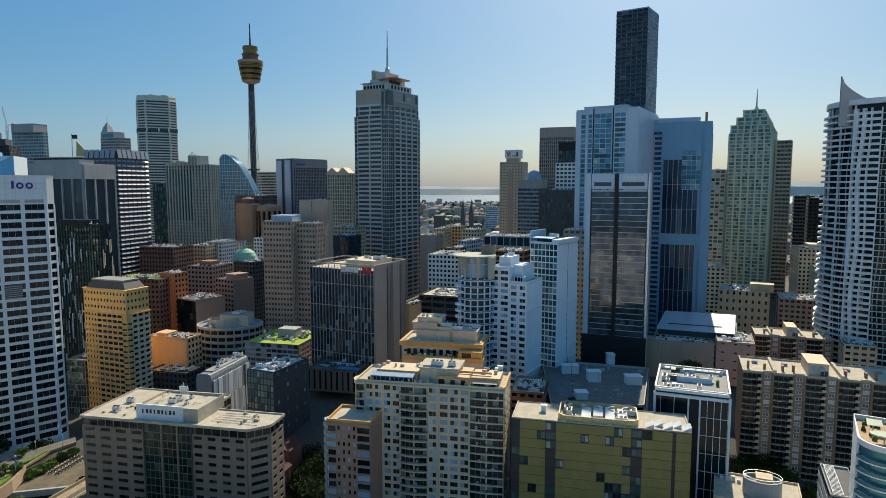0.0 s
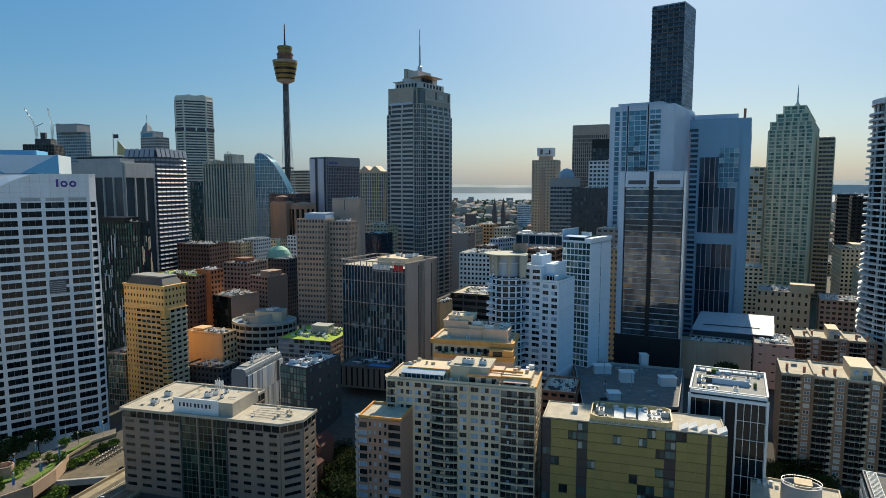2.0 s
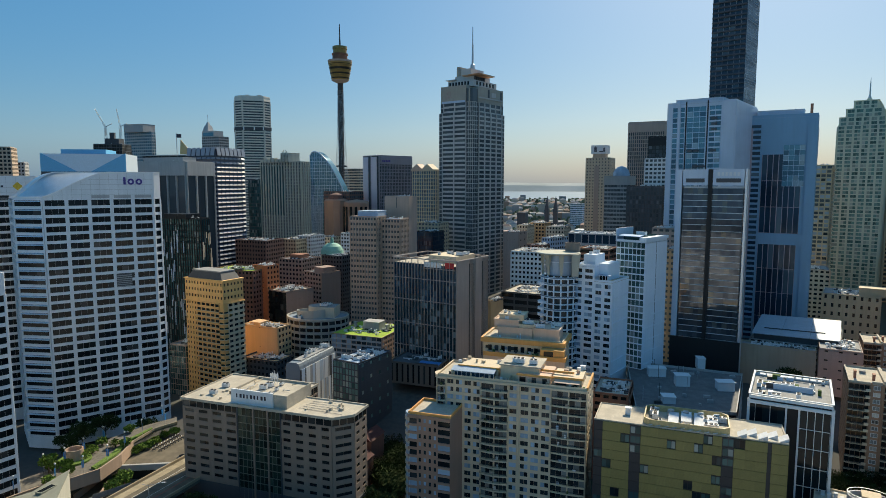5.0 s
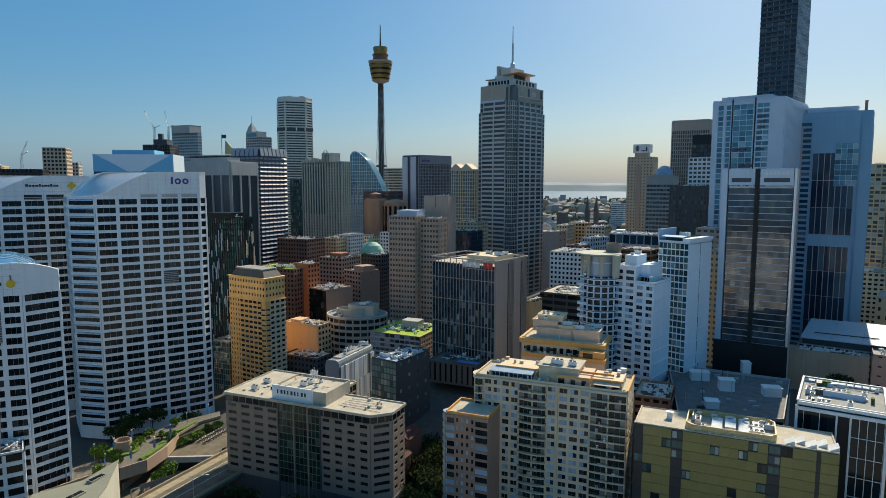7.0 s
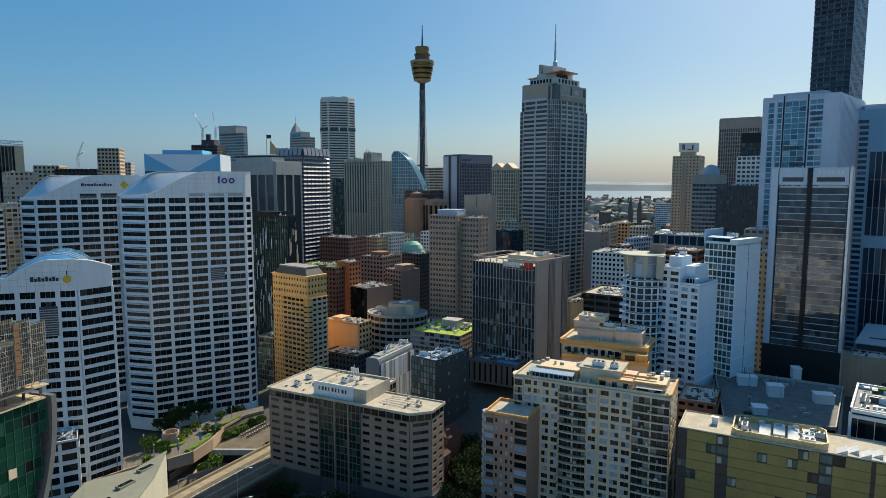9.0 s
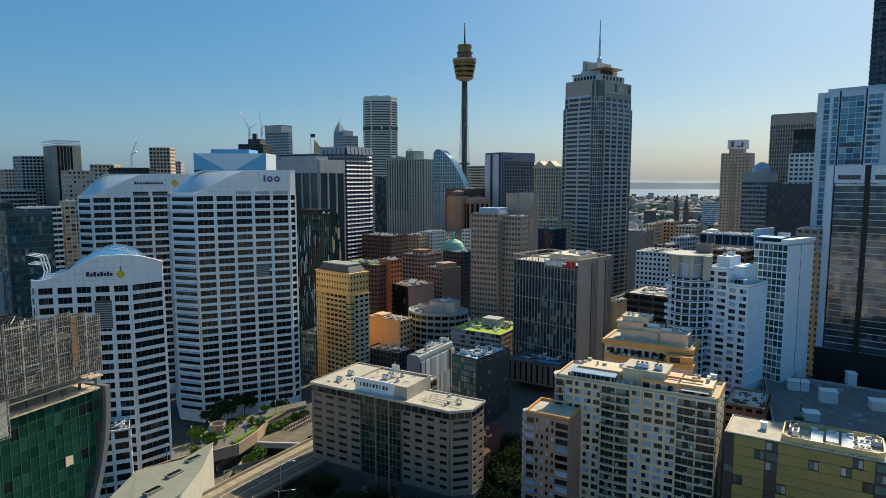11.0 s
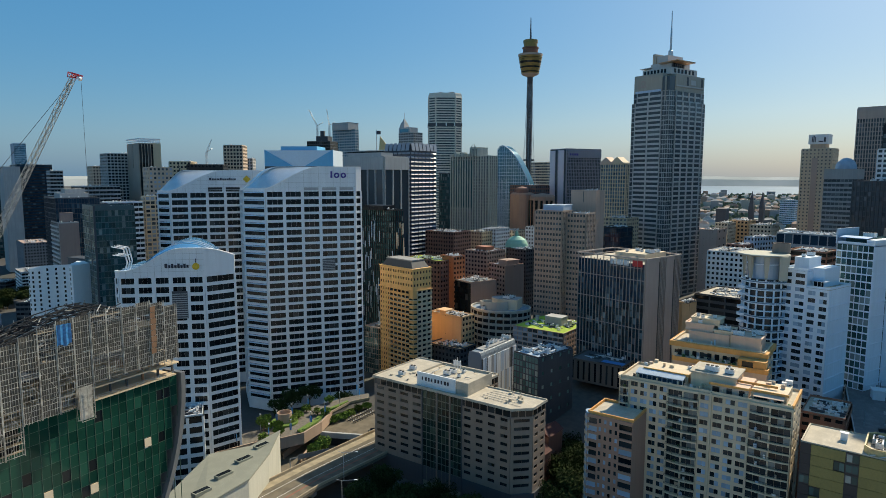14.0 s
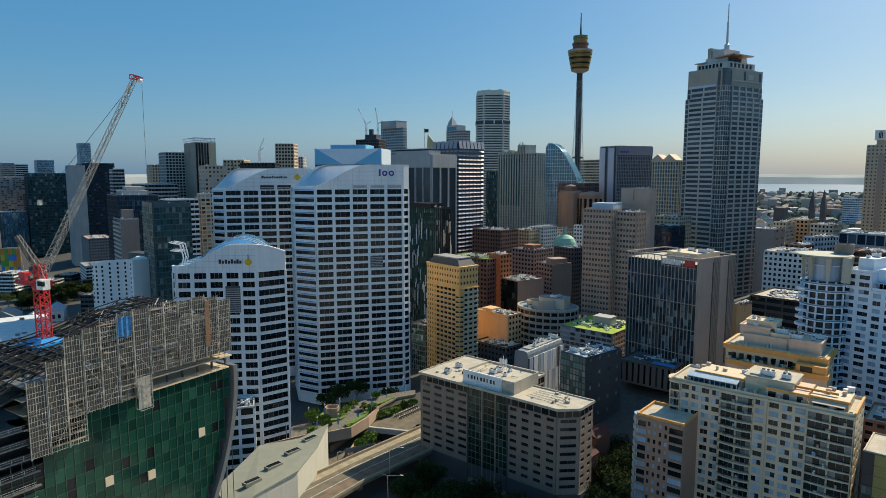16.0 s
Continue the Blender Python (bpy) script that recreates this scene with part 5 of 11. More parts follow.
def oval_house():
    """Low pale building whose roof carries an oval, open-topped roof room."""
    ob = thing("low_building", "low pale building with oval roof room and curved parapet", "building", 112, 216, 0, -24)
    part("wall", Shape().block(-14, 14, -12, 10, 0, 20.2), W_CREAM, ob)
    roof_on(ob, [(-14, -12), (14, -12), (14, 10), (-14, 10)], 20.2, W_CREAM, R_CREAM, 0.8)
    ov = [(1.5 + 6.2 * math.cos(radians(k)), -2.6 + 4.6 * math.sin(radians(k))) for k in range(0, 360, 12)]
    part("oval_room", Shape().ring(ov, inset(ov, 0.4), 20.3, 26.0), W_GREY, ob, "grey oval roof room")
    part("oval_floor", Shape().prism(inset(ov, 0.42), 20.3, 24.6), R_GREY, ob)
    part("oval_rail", Shape().ring(ov, inset(ov, 0.12), 26.9, 27.05), M_METAL, ob)
    for k in range(0, 30, 3):
        part("rail_post", Shape().block(ov[k][0] - 0.06, ov[k][0] + 0.06, ov[k][1] - 0.06, ov[k][1] + 0.06, 26.0, 26.9), M_METAL, ob)
    part("deck_box", Shape().block(-0.5, 4.5, -4.6, 0.4, 24.7, 26.6).block(-0.7, 4.7, -4.8, 0.6, 26.6, 26.8), W_STONE, ob, "sandstone coloured roof box")
    for k in range(5):
        part("roof_unit", Shape().block(-12 + k * 1.9, -10.8 + k * 1.9, 4 - k % 2, 5.4 - k % 2, 20.3, 21.4 + 0.3 * (k % 3)), R_WHITE, ob)


oval_house()


def ladder_roof(x, y, yaw, w, d, top):
    """Narrow dark-roofed building with a white slatted walkway along its roof."""
    ob = thing("low_building", "narrow grey building with white slatted roof walkway", "building", x, y, 0, yaw)
    f = Front(ob, W_GREY, G_DARK, None)
    f.body.prism(rect(w, d), 0, top)
    f.face((-w / 2, -d / 2), (w / 2, -d / 2), 0, top, **PUNCH)
    f.face((-w / 2, d / 2), (-w / 2, -d / 2), 0, top, **PUNCH)
    f.close()
    roof_on(ob, rect(w, d), top, W_GREY, R_DARK, 0.7)
    for k in range(int(d / 0.9)):
        part("walkway_slat", Shape().block(-w / 2 + 0.8, -w / 2 + 3.3, -d / 2 + 0.5 + k * 0.9, -d / 2 + 0.75 + k * 0.9, top + 0.7, top + 0.85), W_WHITE, ob)
    for px in (0.7, 3.3):
        part("walkway_rail", Shape().block(-w / 2 + px, -w / 2 + px + 0.15, -d / 2 + 0.4, d / 2 - 0.6, top + 0.5, top + 0.95), W_WHITE, ob)


ladder_roof(118.4, 181.0, -24, 7.5, 22, 40)
office("low_building", "small beige rooftop building behind the flats", 215.9, 322.5, -24, 14.1, 14, 46.3, W_STONE, G_DARK, deck=R_DARK, style=PUNCH, category="building")


# ---- second row ----
R_DECK = roof_mat("worn_grey_deck", (0.19, 0.19, 0.19), patch=0.5)


def car_deck():
    z = 36.0
    c = [(52.3, 326.1), (103.8, 310.6), (84.2, 256.1), (45.4, 256.2)]
    ob = thing("car_park", "grey concrete car park with open roof deck and stair huts", "car park", 0, 0, 0)
    pts = list(reversed(c))
    f = Front(ob, W_GREY, G_DARK)
    f.body.prism(pts, 0, z)
    for k in range(4):
        f.face(pts[k], pts[(k + 1) % 4], 0, z, fh=3.2, bw=8, pier=0.7, band=1.2)
    f.close()
    part("roof", Shape().prism(pts, z, z + 0.2), R_DECK, ob, "worn grey roof deck")
    rd = random.Random(31)
    for k in range(22):
        u, v = rd.uniform(0.08, 0.92), rd.uniform(0.1, 0.9)
        px = (pts[0][0] * (1 - u) + pts[1][0] * u) * (1 - v) + (pts[3][0] * (1 - u) + pts[2][0] * u) * v
        py = (pts[0][1] * (1 - u) + pts[1][1] * u) * (1 - v) + (pts[3][1] * (1 - u) + pts[2][1] * u) * v
        part("deck_box" if k % 3 else "lamp_post", Shape().block(px, px + rd.uniform(0.8, 3), py, py + 1.2, z + 0.2, z + rd.uniform(0.8, 1.8)) if k % 3 else Shape().rod((px, py, z + 0.2), (px, py, z + 6.5), 0.12), rd.choice((W_GREY, M_METAL, M_DARKM)), ob)
    for k in range(4):
        a, b = Vector((*pts[k], z + 0.2)), Vector((*pts[(k + 1) % 4], z + 0.2))
        u = (b - a).normalized()
        part("parapet", Shape().box(a, b - a, Vector((-u.y, u.x, 0)) * 0.4, (0, 0, 1.1)), W_GREY, ob)
    for (px, py), w, h in (((71.6, 292.2), 6, 5), ((89, 287.8), 7, 4), ((87.1, 320.8), 3.5, 5.5), ((63.1, 305.8), 8, 4), ((60.5, 268.1), 5, 3)):
        part("stair_hut", Shape().block(px - w / 2, px + w / 2, py - 2.5, py + 2.5, z + 0.2, z + h).block(px - w / 2 - 0.3, px + w / 2 + 0.3, py - 2.8, py + 2.8, z + h, z + h + 0.25), W_PARK, ob, "pale concrete stair hut")
    return ob


car_deck()
ob = office("low_building", "low red brick shop building with pale flat roof", 38.5, 270.9, -14, 14, 22, 40.6, W_RED, G_DARK, deck=R_CREAM, style=PUNCH, category="building")
W_DULL = wall_mat("dull_sandstone_panels", (0.42, 0.36, 0.27), streak=0.3)
office("shopping_hall", "sandstone coloured shopping hall with broad white metal roof", 130, 339.9, -22, 34.6, 8, 43.5, W_DULL, G_DARK, deck=R_GREY, sides="", category="shopping hall")
R_SHEET = roof_mat("bluish_white_sheet", (0.4, 0.49, 0.58), rough=0.45, patch=0.18)


def sheet_roof(ob):
    """Broad smooth roof sheet on a low clerestory, in panels with raised seams."""
    w, d, h = ob.children[0].dimensions
    part("clerestory", Shape().block(-w / 2 + 2, w / 2 - 2, -d / 2 + 3, d / 2 - 2, h + 0.1, h + 3.0), W_DGREY, ob)
    for k in range(3):
        x0, x1 = -w / 2 + 1 + k * (w - 2) / 3, -w / 2 + 1 + (k + 1) * (w - 2) / 3 - 0.15
        part("roof_sheet", Shape().box((x0, -d / 2 + 1.6, h + 3.0 + 0.25 * k), (x1 - x0, 0, 0.25), (0, d - 4, 1.6), (0, 0, 0.3)), R_SHEET, ob, "bluish white roof sheet")
    part("roof_beam", Shape().box((-w / 2 + 6, -d / 2 + 14, h + 4.0), (w - 14, 0, 0.5), (0, 0.5, 0), (0, 0, 0.5)), W_DGREY, ob)


hall = office("shopping_hall", "hall with a broad white sheet metal roof", 151.8, 370.5, -25, 42.4, 52, 43.4, W_GREY, G_DARK, deck=R_GREY, style=PUNCH, category="shopping hall", rim=0.4)
sheet_roof(hall)

def fin_tower(x, y, yaw, w, d, top):
    z0 = ground_z(x, y) - 0.5
    ob = thing("hotel_tower", "dark glass hotel tower with bronze fins and open roof frame", "hotel", x, y, z0, yaw)
    FOOT.append((x, y, max(w, d) * 0.6))
    h, a, b = top - z0, -w / 2, -d / 2
    H = h - 3.2
    f = Front(ob, W_DBROWN, G_NAVY, G_FIN1, trim=W_BLACK, limit=230)
    f.body.prism(rect(w, d), 0, H)
    f.face((a, b), (w / 2, b), 0, H, fh=3.5, bw=2.06, pier=0.16, band=0.3, po=0.1, bo=0.08)
    f.face((w / 2, -b), (a, -b), 0, H, fh=3.5, bw=4, pier=1, band=1, single=False)
    f.face((a, -b), (a, b), 0, H, fh=3.5, bw=4, pier=1, band=1, single=False)
    f.close()
    nb = 20
    for k in range(nb + 1):
        px = a + w * k / nb
        part("fin", Shape().block(px - 0.14, px + 0.14, b - 0.6, b - 0.12, 0, h - 0.6 if k % 2 == 0 else H + 1.0), W_FIN2, ob)
    for z in (0.22, 0.44, 0.66, 0.86):
        part("fin_tie", Shape().block(a, w / 2, b - 0.5, b - 0.13, H * z, H * z + 0.35), W_FIN2, ob)
    part("flank_wall", Shape().block(w / 2 + 0.02, w / 2 + 0.5, b, -b, 0, h - 0.6), W_DBROWN, ob)
    for k in range(5):
        for y0 in (b + d * 0.36, b + d * 0.78):
            part("flank_slot", Shape().block(w / 2 + 0.5, w / 2 + 0.58, y0 + k * 1.3, y0 + k * 1.3 + 0.65, 6, h - 2.5), W_BLACK, ob)
            part("flank_fin", Shape().block(w / 2 + 0.5, w / 2 + 1.0, y0 + k * 1.3 + 0.7, y0 + k * 1.3 + 1.1, 4, h - 0.8), W_FIN2, ob)
    rim = rect(w + 2.0, d + 1.0)
    part("roof_frame", Shape().ring(rim, inset(rim, 0.7), h - 0.6, h), W_FIN2, ob, "open bronze roof frame")
    for k in range(1, 4):
        part("roof_beam", Shape().block(a + w * k / 4 - 0.2, a + w * k / 4 + 0.2, b, -b, h - 0.5, h - 0.1), W_FIN2, ob)
    part("roof", Shape().prism(rect(w - 0.6, d - 0.6), H, H + 0.2), R_CREAM, ob)
    part("plant_room", Shape().block(-w * 0.1, w * 0.34, -d * 0.2, d * 0.4, H + 0.2, H + 4.0), W_CREAM, ob)
    put_units(ob, H + 4.01, -w * 0.05, w * 0.3, -d * 0.1, d * 0.3, 5, 71)
    board = part("sign_rail", Shape().block(w * 0.02, w * 0.49, b - 1.3, b - 1.1, h - 5.2, h - 4.9), W_FIN2, ob, "thin sign rail")
    for k in range(6):
        part("sign_letter", Shape().block(w * 0.02 + k * 2.05, w * 0.02 + (1.6, 1.4, 1.7, 1.3, 1.6, 0.6)[k] + k * 2.05, b - 1.35, b - 1.15, h - 4.3, h - 1.5), M_WHITEM, board)
    for k in range(2):
        part("sign_mark", Shape().block(w * 0.02 + 13.2 + k * 3.1, w * 0.02 + 15.8 + k * 3.1, b - 1.35, b - 1.15, h - 4.3, h - 1.2), M_RED, board, "red sign emblem")
    return ob


# Pale panes stand for drawn blinds and painted patches of reflection.
G_FIN1 = glass_mat("dark_tower_pane", (0.008, 0.018, 0.024), (0.03, 0.06, 0.075), (0.22, 0.3, 0.32), 0.16, 0.04, 0.1, False)
fin_tower(-46.6, 352, -26, 41.2, 33, 86.7)
W_POD = wall_mat("grey_brown_podium_stone", (0.17, 0.145, 0.125), streak=0.25)
pod = office("podium", "grey brown hotel podium with tall window slots", -52, 337.8, -14, 28, 40, 33, W_POD, G_DARK, style=dict(fh=8, bw=3.2, pier=2.0, band=1.0), deck=R_DARK, category="building")
pw, pd, ph = pod.children[0].dimensions
part("pool", Shape().block(pw * 0.05, pw * 0.45, -pd * 0.47, -pd * 0.3, ph + 0.13, ph + 0.5), M_SKYB, pod, "bright blue rooftop pool")
part("pool_wall", Shape().block(pw * 0.03, pw * 0.47, -pd * 0.49, -pd * 0.475, ph + 0.13, ph + 1.4), W_DGREY, pod)
# White paint; the blue of the skylight is put into its colour.
W_SKYWHITE = wall_mat("bluish_white_paint", (0.76, 0.84, 0.93), streak=0.12)
def white_block(x, y, yaw, w, d, top, low):
    """White block: two window columns rise to the top, two stop at a terrace with a glazed pergola."""
    z0 = ground_z(x, y) - 0.5
    ob = thing("apartment_block", "white apartment block with wide windows, stepped top and blank flank", "apartment block", x, y, z0, yaw)
    FOOT.append((x, y, max(w, d) * 0.6))
    a, b, h, hl = -w / 2, -d / 2, top - z0, low - z0
    f = Front(ob, W_SKYWHITE, G_SKYCURT, G_SKYCURT1, limit=80)
    f.body.block(a, 0.9, b, -b, 0, h).block(0.9, w / 2, b, -b, 0, hl)
    st = dict(fh=3.05, pier=1.6, band=1.3, po=0.22, bo=0.24, split=2, top=1.0)
    f.face((a, b), (0.9, b), 0, h, bw=w / 4, **st)
    f.face((0.9, b), (w / 2, b), 0, hl, bw=w / 4, **st)
    f.face((a, -b), (a, b), 0, h, fh=3.05, bw=6, pier=3, band=1.6, single=False)
    f.close()
    for j in range(int(hl / 6.1)):
        for y0, y1 in ((b + 0.2, -b * 0.1), (-b * 0.15, -b - 0.2)):
            part("flank_ledge", Shape().box((w / 2, y0, 4 + j * 6.1), (0.45, 0, 0), (0, y1 - y0, 0), (0, 0, 0.25)), W_SKYWHITE, ob)
    roof_on(ob, [(a, b), (0.9, b), (0.9, -b), (a, -b)], h, W_SKYWHITE, R_BLUE, 1.0)
    part("terrace", Shape().prism([(0.92, b), (w / 2, b), (w / 2, -b), (0.92, -b)], hl, hl + 0.15), R_CREAM, ob)
    part("terrace_wall", Shape().ring([(0.95, b), (w / 2, b), (w / 2, -b), (0.95, -b)], [(1.2, b + 0.25), (w / 2 - 0.25, b + 0.25), (w / 2 - 0.25, -b - 0.25), (1.2, -b - 0.25)], hl + 0.16, hl + 1.1), W_SKYWHITE, ob)
    part("upper_room", Shape().block(0.92, 5.5, b + 5, -b - 1, hl + 0.16, h + 1.5), W_SKYWHITE, ob, "white upper room")
    per = part("pergola", Shape().block(1.5, w / 2 - 2.2, b + 1.2, b + 5, hl + 2.9, hl + 3.1), R_BLUE, ob, "glazed terrace pergola")
    for k in range(5):
        part("pergola_post", Shape().block(1.5 + k * 1.45, 1.62 + k * 1.45, b + 1.2, b + 1.35, hl + 0.16, hl + 2.9), M_WHITEM, per)
    part("terrace_door", Shape().block(1.4, 5.2, b + 4.9, b + 5.0, hl + 0.2, hl + 2.5), G_DARK1, ob)
    part("lift_room", Shape().block(a + 2.5, a + 8.5, b + 6, -b - 3, h + 0.13, h + 5.2), W_SKYWHITE, ob, "white lift room")
    put_units(ob, h + 5.21, a + 3.6, a + 7.4, b + 8, -b - 5, 2, 83)
    for k in range(3):
        part("red_post", Shape().block(a + 6 + k * 6.4, a + 6.9 + k * 6.4, b - 0.9, b - 0.3, 8, 12.5), M_RED, ob)


white_block(36.8, 311.0, -30, 19.8, 20.0, 88.1, 81.4)
ob = office("apartment_tower", "glazed apartment tower with blank white flank wall", 58.6, 328.4, -36, 15.0, 24.0, 98.6, W_SKYWHITE, G_TEAL, G_TEAL1, style=dict(fh=3.1, bw=2.1, pier=0.22, band=0.55, po=0.3, bo=0.45), side=dict(fh=6.2, bw=40, pier=39.8, band=0.3, po=0.2, bo=0.5), limit=130, deck=R_BLUE, category="apartment block", rim=1.2)
gw, gd, gh = ob.children[0].dimensions
part("roof_blade", Shape().box((-gw / 2 - 0.3, -gd / 2 + 0.5, gh), (0.5, 0, 0), (0, gd * 0.7, 0), (0, 0, 6.5)), W_LBLUE, ob, "tall roof blade wall")
part("roof_canopy", Shape().box((-gw / 2 + 1.0, -gd / 2 + 0.4, gh + 2.8), (gw * 0.72, 0, 0), (0, 4.5, 0.5), (0, 0, 0.25)), R_SKY, ob, "bright blue roof canopy")
part("roof_room", Shape().block(-gw / 2 + 1.5, gw / 2 - 4.5, -gd / 2 + 5.2, gd / 2 - 4, gh + 0.13, gh + 3.0), G_TEAL, ob)
part("flank_parapet", Shape().block(gw / 2 - 3.6, gw / 2 + 0.1, -gd / 2 + 0.3, gd / 2, gh + 1.21, gh + 2.6), W_SKYWHITE, ob)
put_units(ob, gh + 3.01, -gw / 2 + 3, gw / 2 - 6, -gd / 2 + 7, gd / 2 - 6, 3, 19)


def bow_front(cx, cy, r, z0, top, yaw):
    """Rounded white front: balcony rings below, a tall brown loggia above, a thin disc canopy and a round tank."""
    ob = thing("apartment_tower", "white rounded apartment front with curved balconies and disc canopy", "apartment block", cx, cy, z0, yaw)
    h = top - z0
    n = 32
    circ = [(math.cos(6.28319 * k / n), math.sin(6.28319 * k / n)) for k in range(n)]
    H = h - 10.0
    part("glass_body", Shape().prism([(r * 0.87 * a, r * 0.87 * b) for a, b in circ], 0, H), G_LOGGIA, ob)
    part("loggia_core", Shape().prism([(r * 0.72 * a, r * 0.72 * b) for a, b in circ], H, h), G_HOME, ob, "glazed loggia wall")
    slab = Shape().prism([(r * a, r * b) for a, b in circ], 0, 0.4).mesh("balcony_slab", W_SKYWHITE)
    glaz = Shape().ring([(r * a, r * b) for a, b in circ], [(r * 0.985 * a, r * 0.985 * b) for a, b in circ], 0.41, 0.95).mesh("balustrade", G_RAIL)
    cap = Shape().ring([(r * 1.01 * a, r * 1.01 * b) for a, b in circ], [(r * 0.98 * a, r * 0.98 * b) for a, b in circ], 0.96, 1.08).mesh("handrail", W_SKYWHITE)
    nose = Shape().prism([(-r * 0.86 + 2.6 * math.cos(radians(k)), -r * 0.3 + 2.6 * math.sin(radians(k))) for k in range(0, 360, 20)], 0.0, 1.1).mesh("balcony_bow", W_SKYWHITE)
    nf = int(H / 3.05)
    for j in range(nf + 1):
        for nm, me in (("balcony_slab", slab), ("balustrade", glaz), ("handrail", cap))[:3 if j % 2 == 0 or j == nf else 1]:
            o = new(nm, me)
            o.parent = ob
            o.location = (0, 0, j * 3.05)
        if j % 4 != 0 and j < nf:
            o = new("balcony_bow", nose)
            o.parent = ob
            o.location = (0, 0, j * 3.05)
    for k in range(0, n, 2):
        part("column", Shape().rod((r * 0.92 * circ[k][0], r * 0.92 * circ[k][1], 0), (r * 0.92 * circ[k][0], r * 0.92 * circ[k][1], H), 0.38, 8), W_SKYWHITE, ob)
    for k in range(0, n, 4):
        c, s = circ[k]
        low = [(r * 0.84 * c - 0.5 * s, r * 0.84 * s + 0.5 * c), (r * 0.84 * c + 0.5 * s, r * 0.84 * s - 0.5 * c), (r * 0.92 * c + 0.5 * s, r * 0.92 * s - 0.5 * c), (r * 0.92 * c - 0.5 * s, r * 0.92 * s + 0.5 * c)]
        high = [(r * 0.84 * c - 1.2 * s, r * 0.84 * s + 1.2 * c), (r * 0.84 * c + 1.2 * s, r * 0.84 * s - 1.2 * c), (r * 1.02 * c + 1.2 * s, r * 1.02 * s - 1.2 * c), (r * 1.02 * c - 1.2 * s, r * 1.02 * s + 1.2 * c)]
        part("loggia_fin", Shape().frustum(low[::-1], H, high[::-1], h), W_CANOPY, ob, "slanting tan loggia fin")
    part("end_wall", Shape().block(r * 0.52, r * 0.86, -r * 0.98, -r * 0.55, H, h + 0.3), W_CANOPY, ob, "tan end wall")
    part("loggia_floor", Shape().ring([(r * 0.8 * a, r * 0.8 * b) for a, b in circ], [(r * 0.6 * a, r * 0.6 * b) for a, b in circ], H + 6.2, H + 6.6), W_SKYWHITE, ob)
    part("canopy", Shape().lathe([(r * 1.06, h), (r * 1.14, h + 0.35), (r * 1.1, h + 0.8), (0.2, h + 1.0)], 40, (-1.2, -0.6)), W_CANOPY, ob, "thin greenish disc canopy")
    part("tank", Shape().lathe([(3.6, h + 0.9), (3.6, h + 5.0), (3.3, h + 5.0), (3.3, h + 4.2), (0.2, h + 4.2)], 20, (6, 3)), W_TAUPE, ob, "round brown rooftop tank")


G_RAIL = glass_mat("balcony_rail_glass", (0.1, 0.16, 0.22), (0.16, 0.25, 0.34), (0.3, 0.4, 0.5), 0.2, 0.1)
W_CANOPY = wall_mat("greenish_canopy_metal", (0.46, 0.44, 0.36), streak=0.2)
bow_front(17.2, 310.5, 9.4, 24, 93.6, 0)

# slim dark hotel tower with its pale frame
W_THIN = wall_mat("grey_floor_edges", (0.6, 0.63, 0.66), streak=0.1, rough=0.4)
G_MIRROR = glass_mat("mirrored_hotel_glass", (0.07, 0.08, 0.1), (0.14, 0.15, 0.17), (0.24, 0.23, 0.21), 0.1, 0.03, 0.6)
slim = office("hotel_tower", "slim dark glass hotel tower in a pale frame", 97, 343.8, -22, 27.8, 22, 124.8, W_BLACK, G_MIRROR, None, trim=W_THIN, limit=0, style=dict(fh=3.05, bw=7, pier=0.06, band=0.3, po=0, bo=0.3, split=3), deck=R_GREY, category="hotel")
W_PINKISH = wall_mat("pinkish_render", (0.5, 0.36, 0.3), streak=0.2)
office("low_building", "pinkish rendered low building beside the hall", 159.3, 338.8, -22, 18.3, 26, 45.2, W_PINKISH, G_DARK, deck=R_GREY, style=dict(fh=5, bw=6, pier=4.6, band=3.8), category="building")

# frame of the slim hotel tower
def hotel_frame(ob, w, d, h):
    a, b = -w / 2, -d / 2
    part("fin", Shape().block(a - 3.2, a - 0.4, b - 0.8, b + 12, 0, h), W_LBLUE, ob)
    part("fin", Shape().block(w / 2 + 0.4, w / 2 + 1.4, b - 0.8, b + 12, 0, h), W_STEEL, ob)
    part("mullion", Shape().block(-2.2, -0.2, b - 0.9, b - 0.32, 0, h), W_BLACK, ob)
    part("dark_base", Shape().block(a - 3.4, w / 2 + 1.6, b - 1.6, b - 0.95, 0, 25).block(a - 3.4, w / 2 + 1.6, b - 1.9, b - 1.6, 24.4, 25), W_BLACK, ob, "black clad base storeys")
    for x0, x1 in ((a, -2.4), (0, w / 2)):
        part("sign_head", Shape().block(x0, x1, b - 0.9, b + 6, h - 8, h), W_LBLUE, ob)
        part("louvre", Shape().block(x0 + 1.5, x1 - 1.5, b - 1.0, b - 0.92, h - 6.5, h - 4.5), W_DGREY, ob)
    for k in range(6):
        part("sign", Shape().block(2.0 + k * 1.8, 3.2 + k * 1.8, b - 1.05, b - 0.92, h - 3.2, h - 1.4), W_STEEL, ob)


hotel_frame(slim, slim.children[0].dimensions.x, slim.children[0].dimensions.y, slim.children[0].dimensions.z + 9.5)

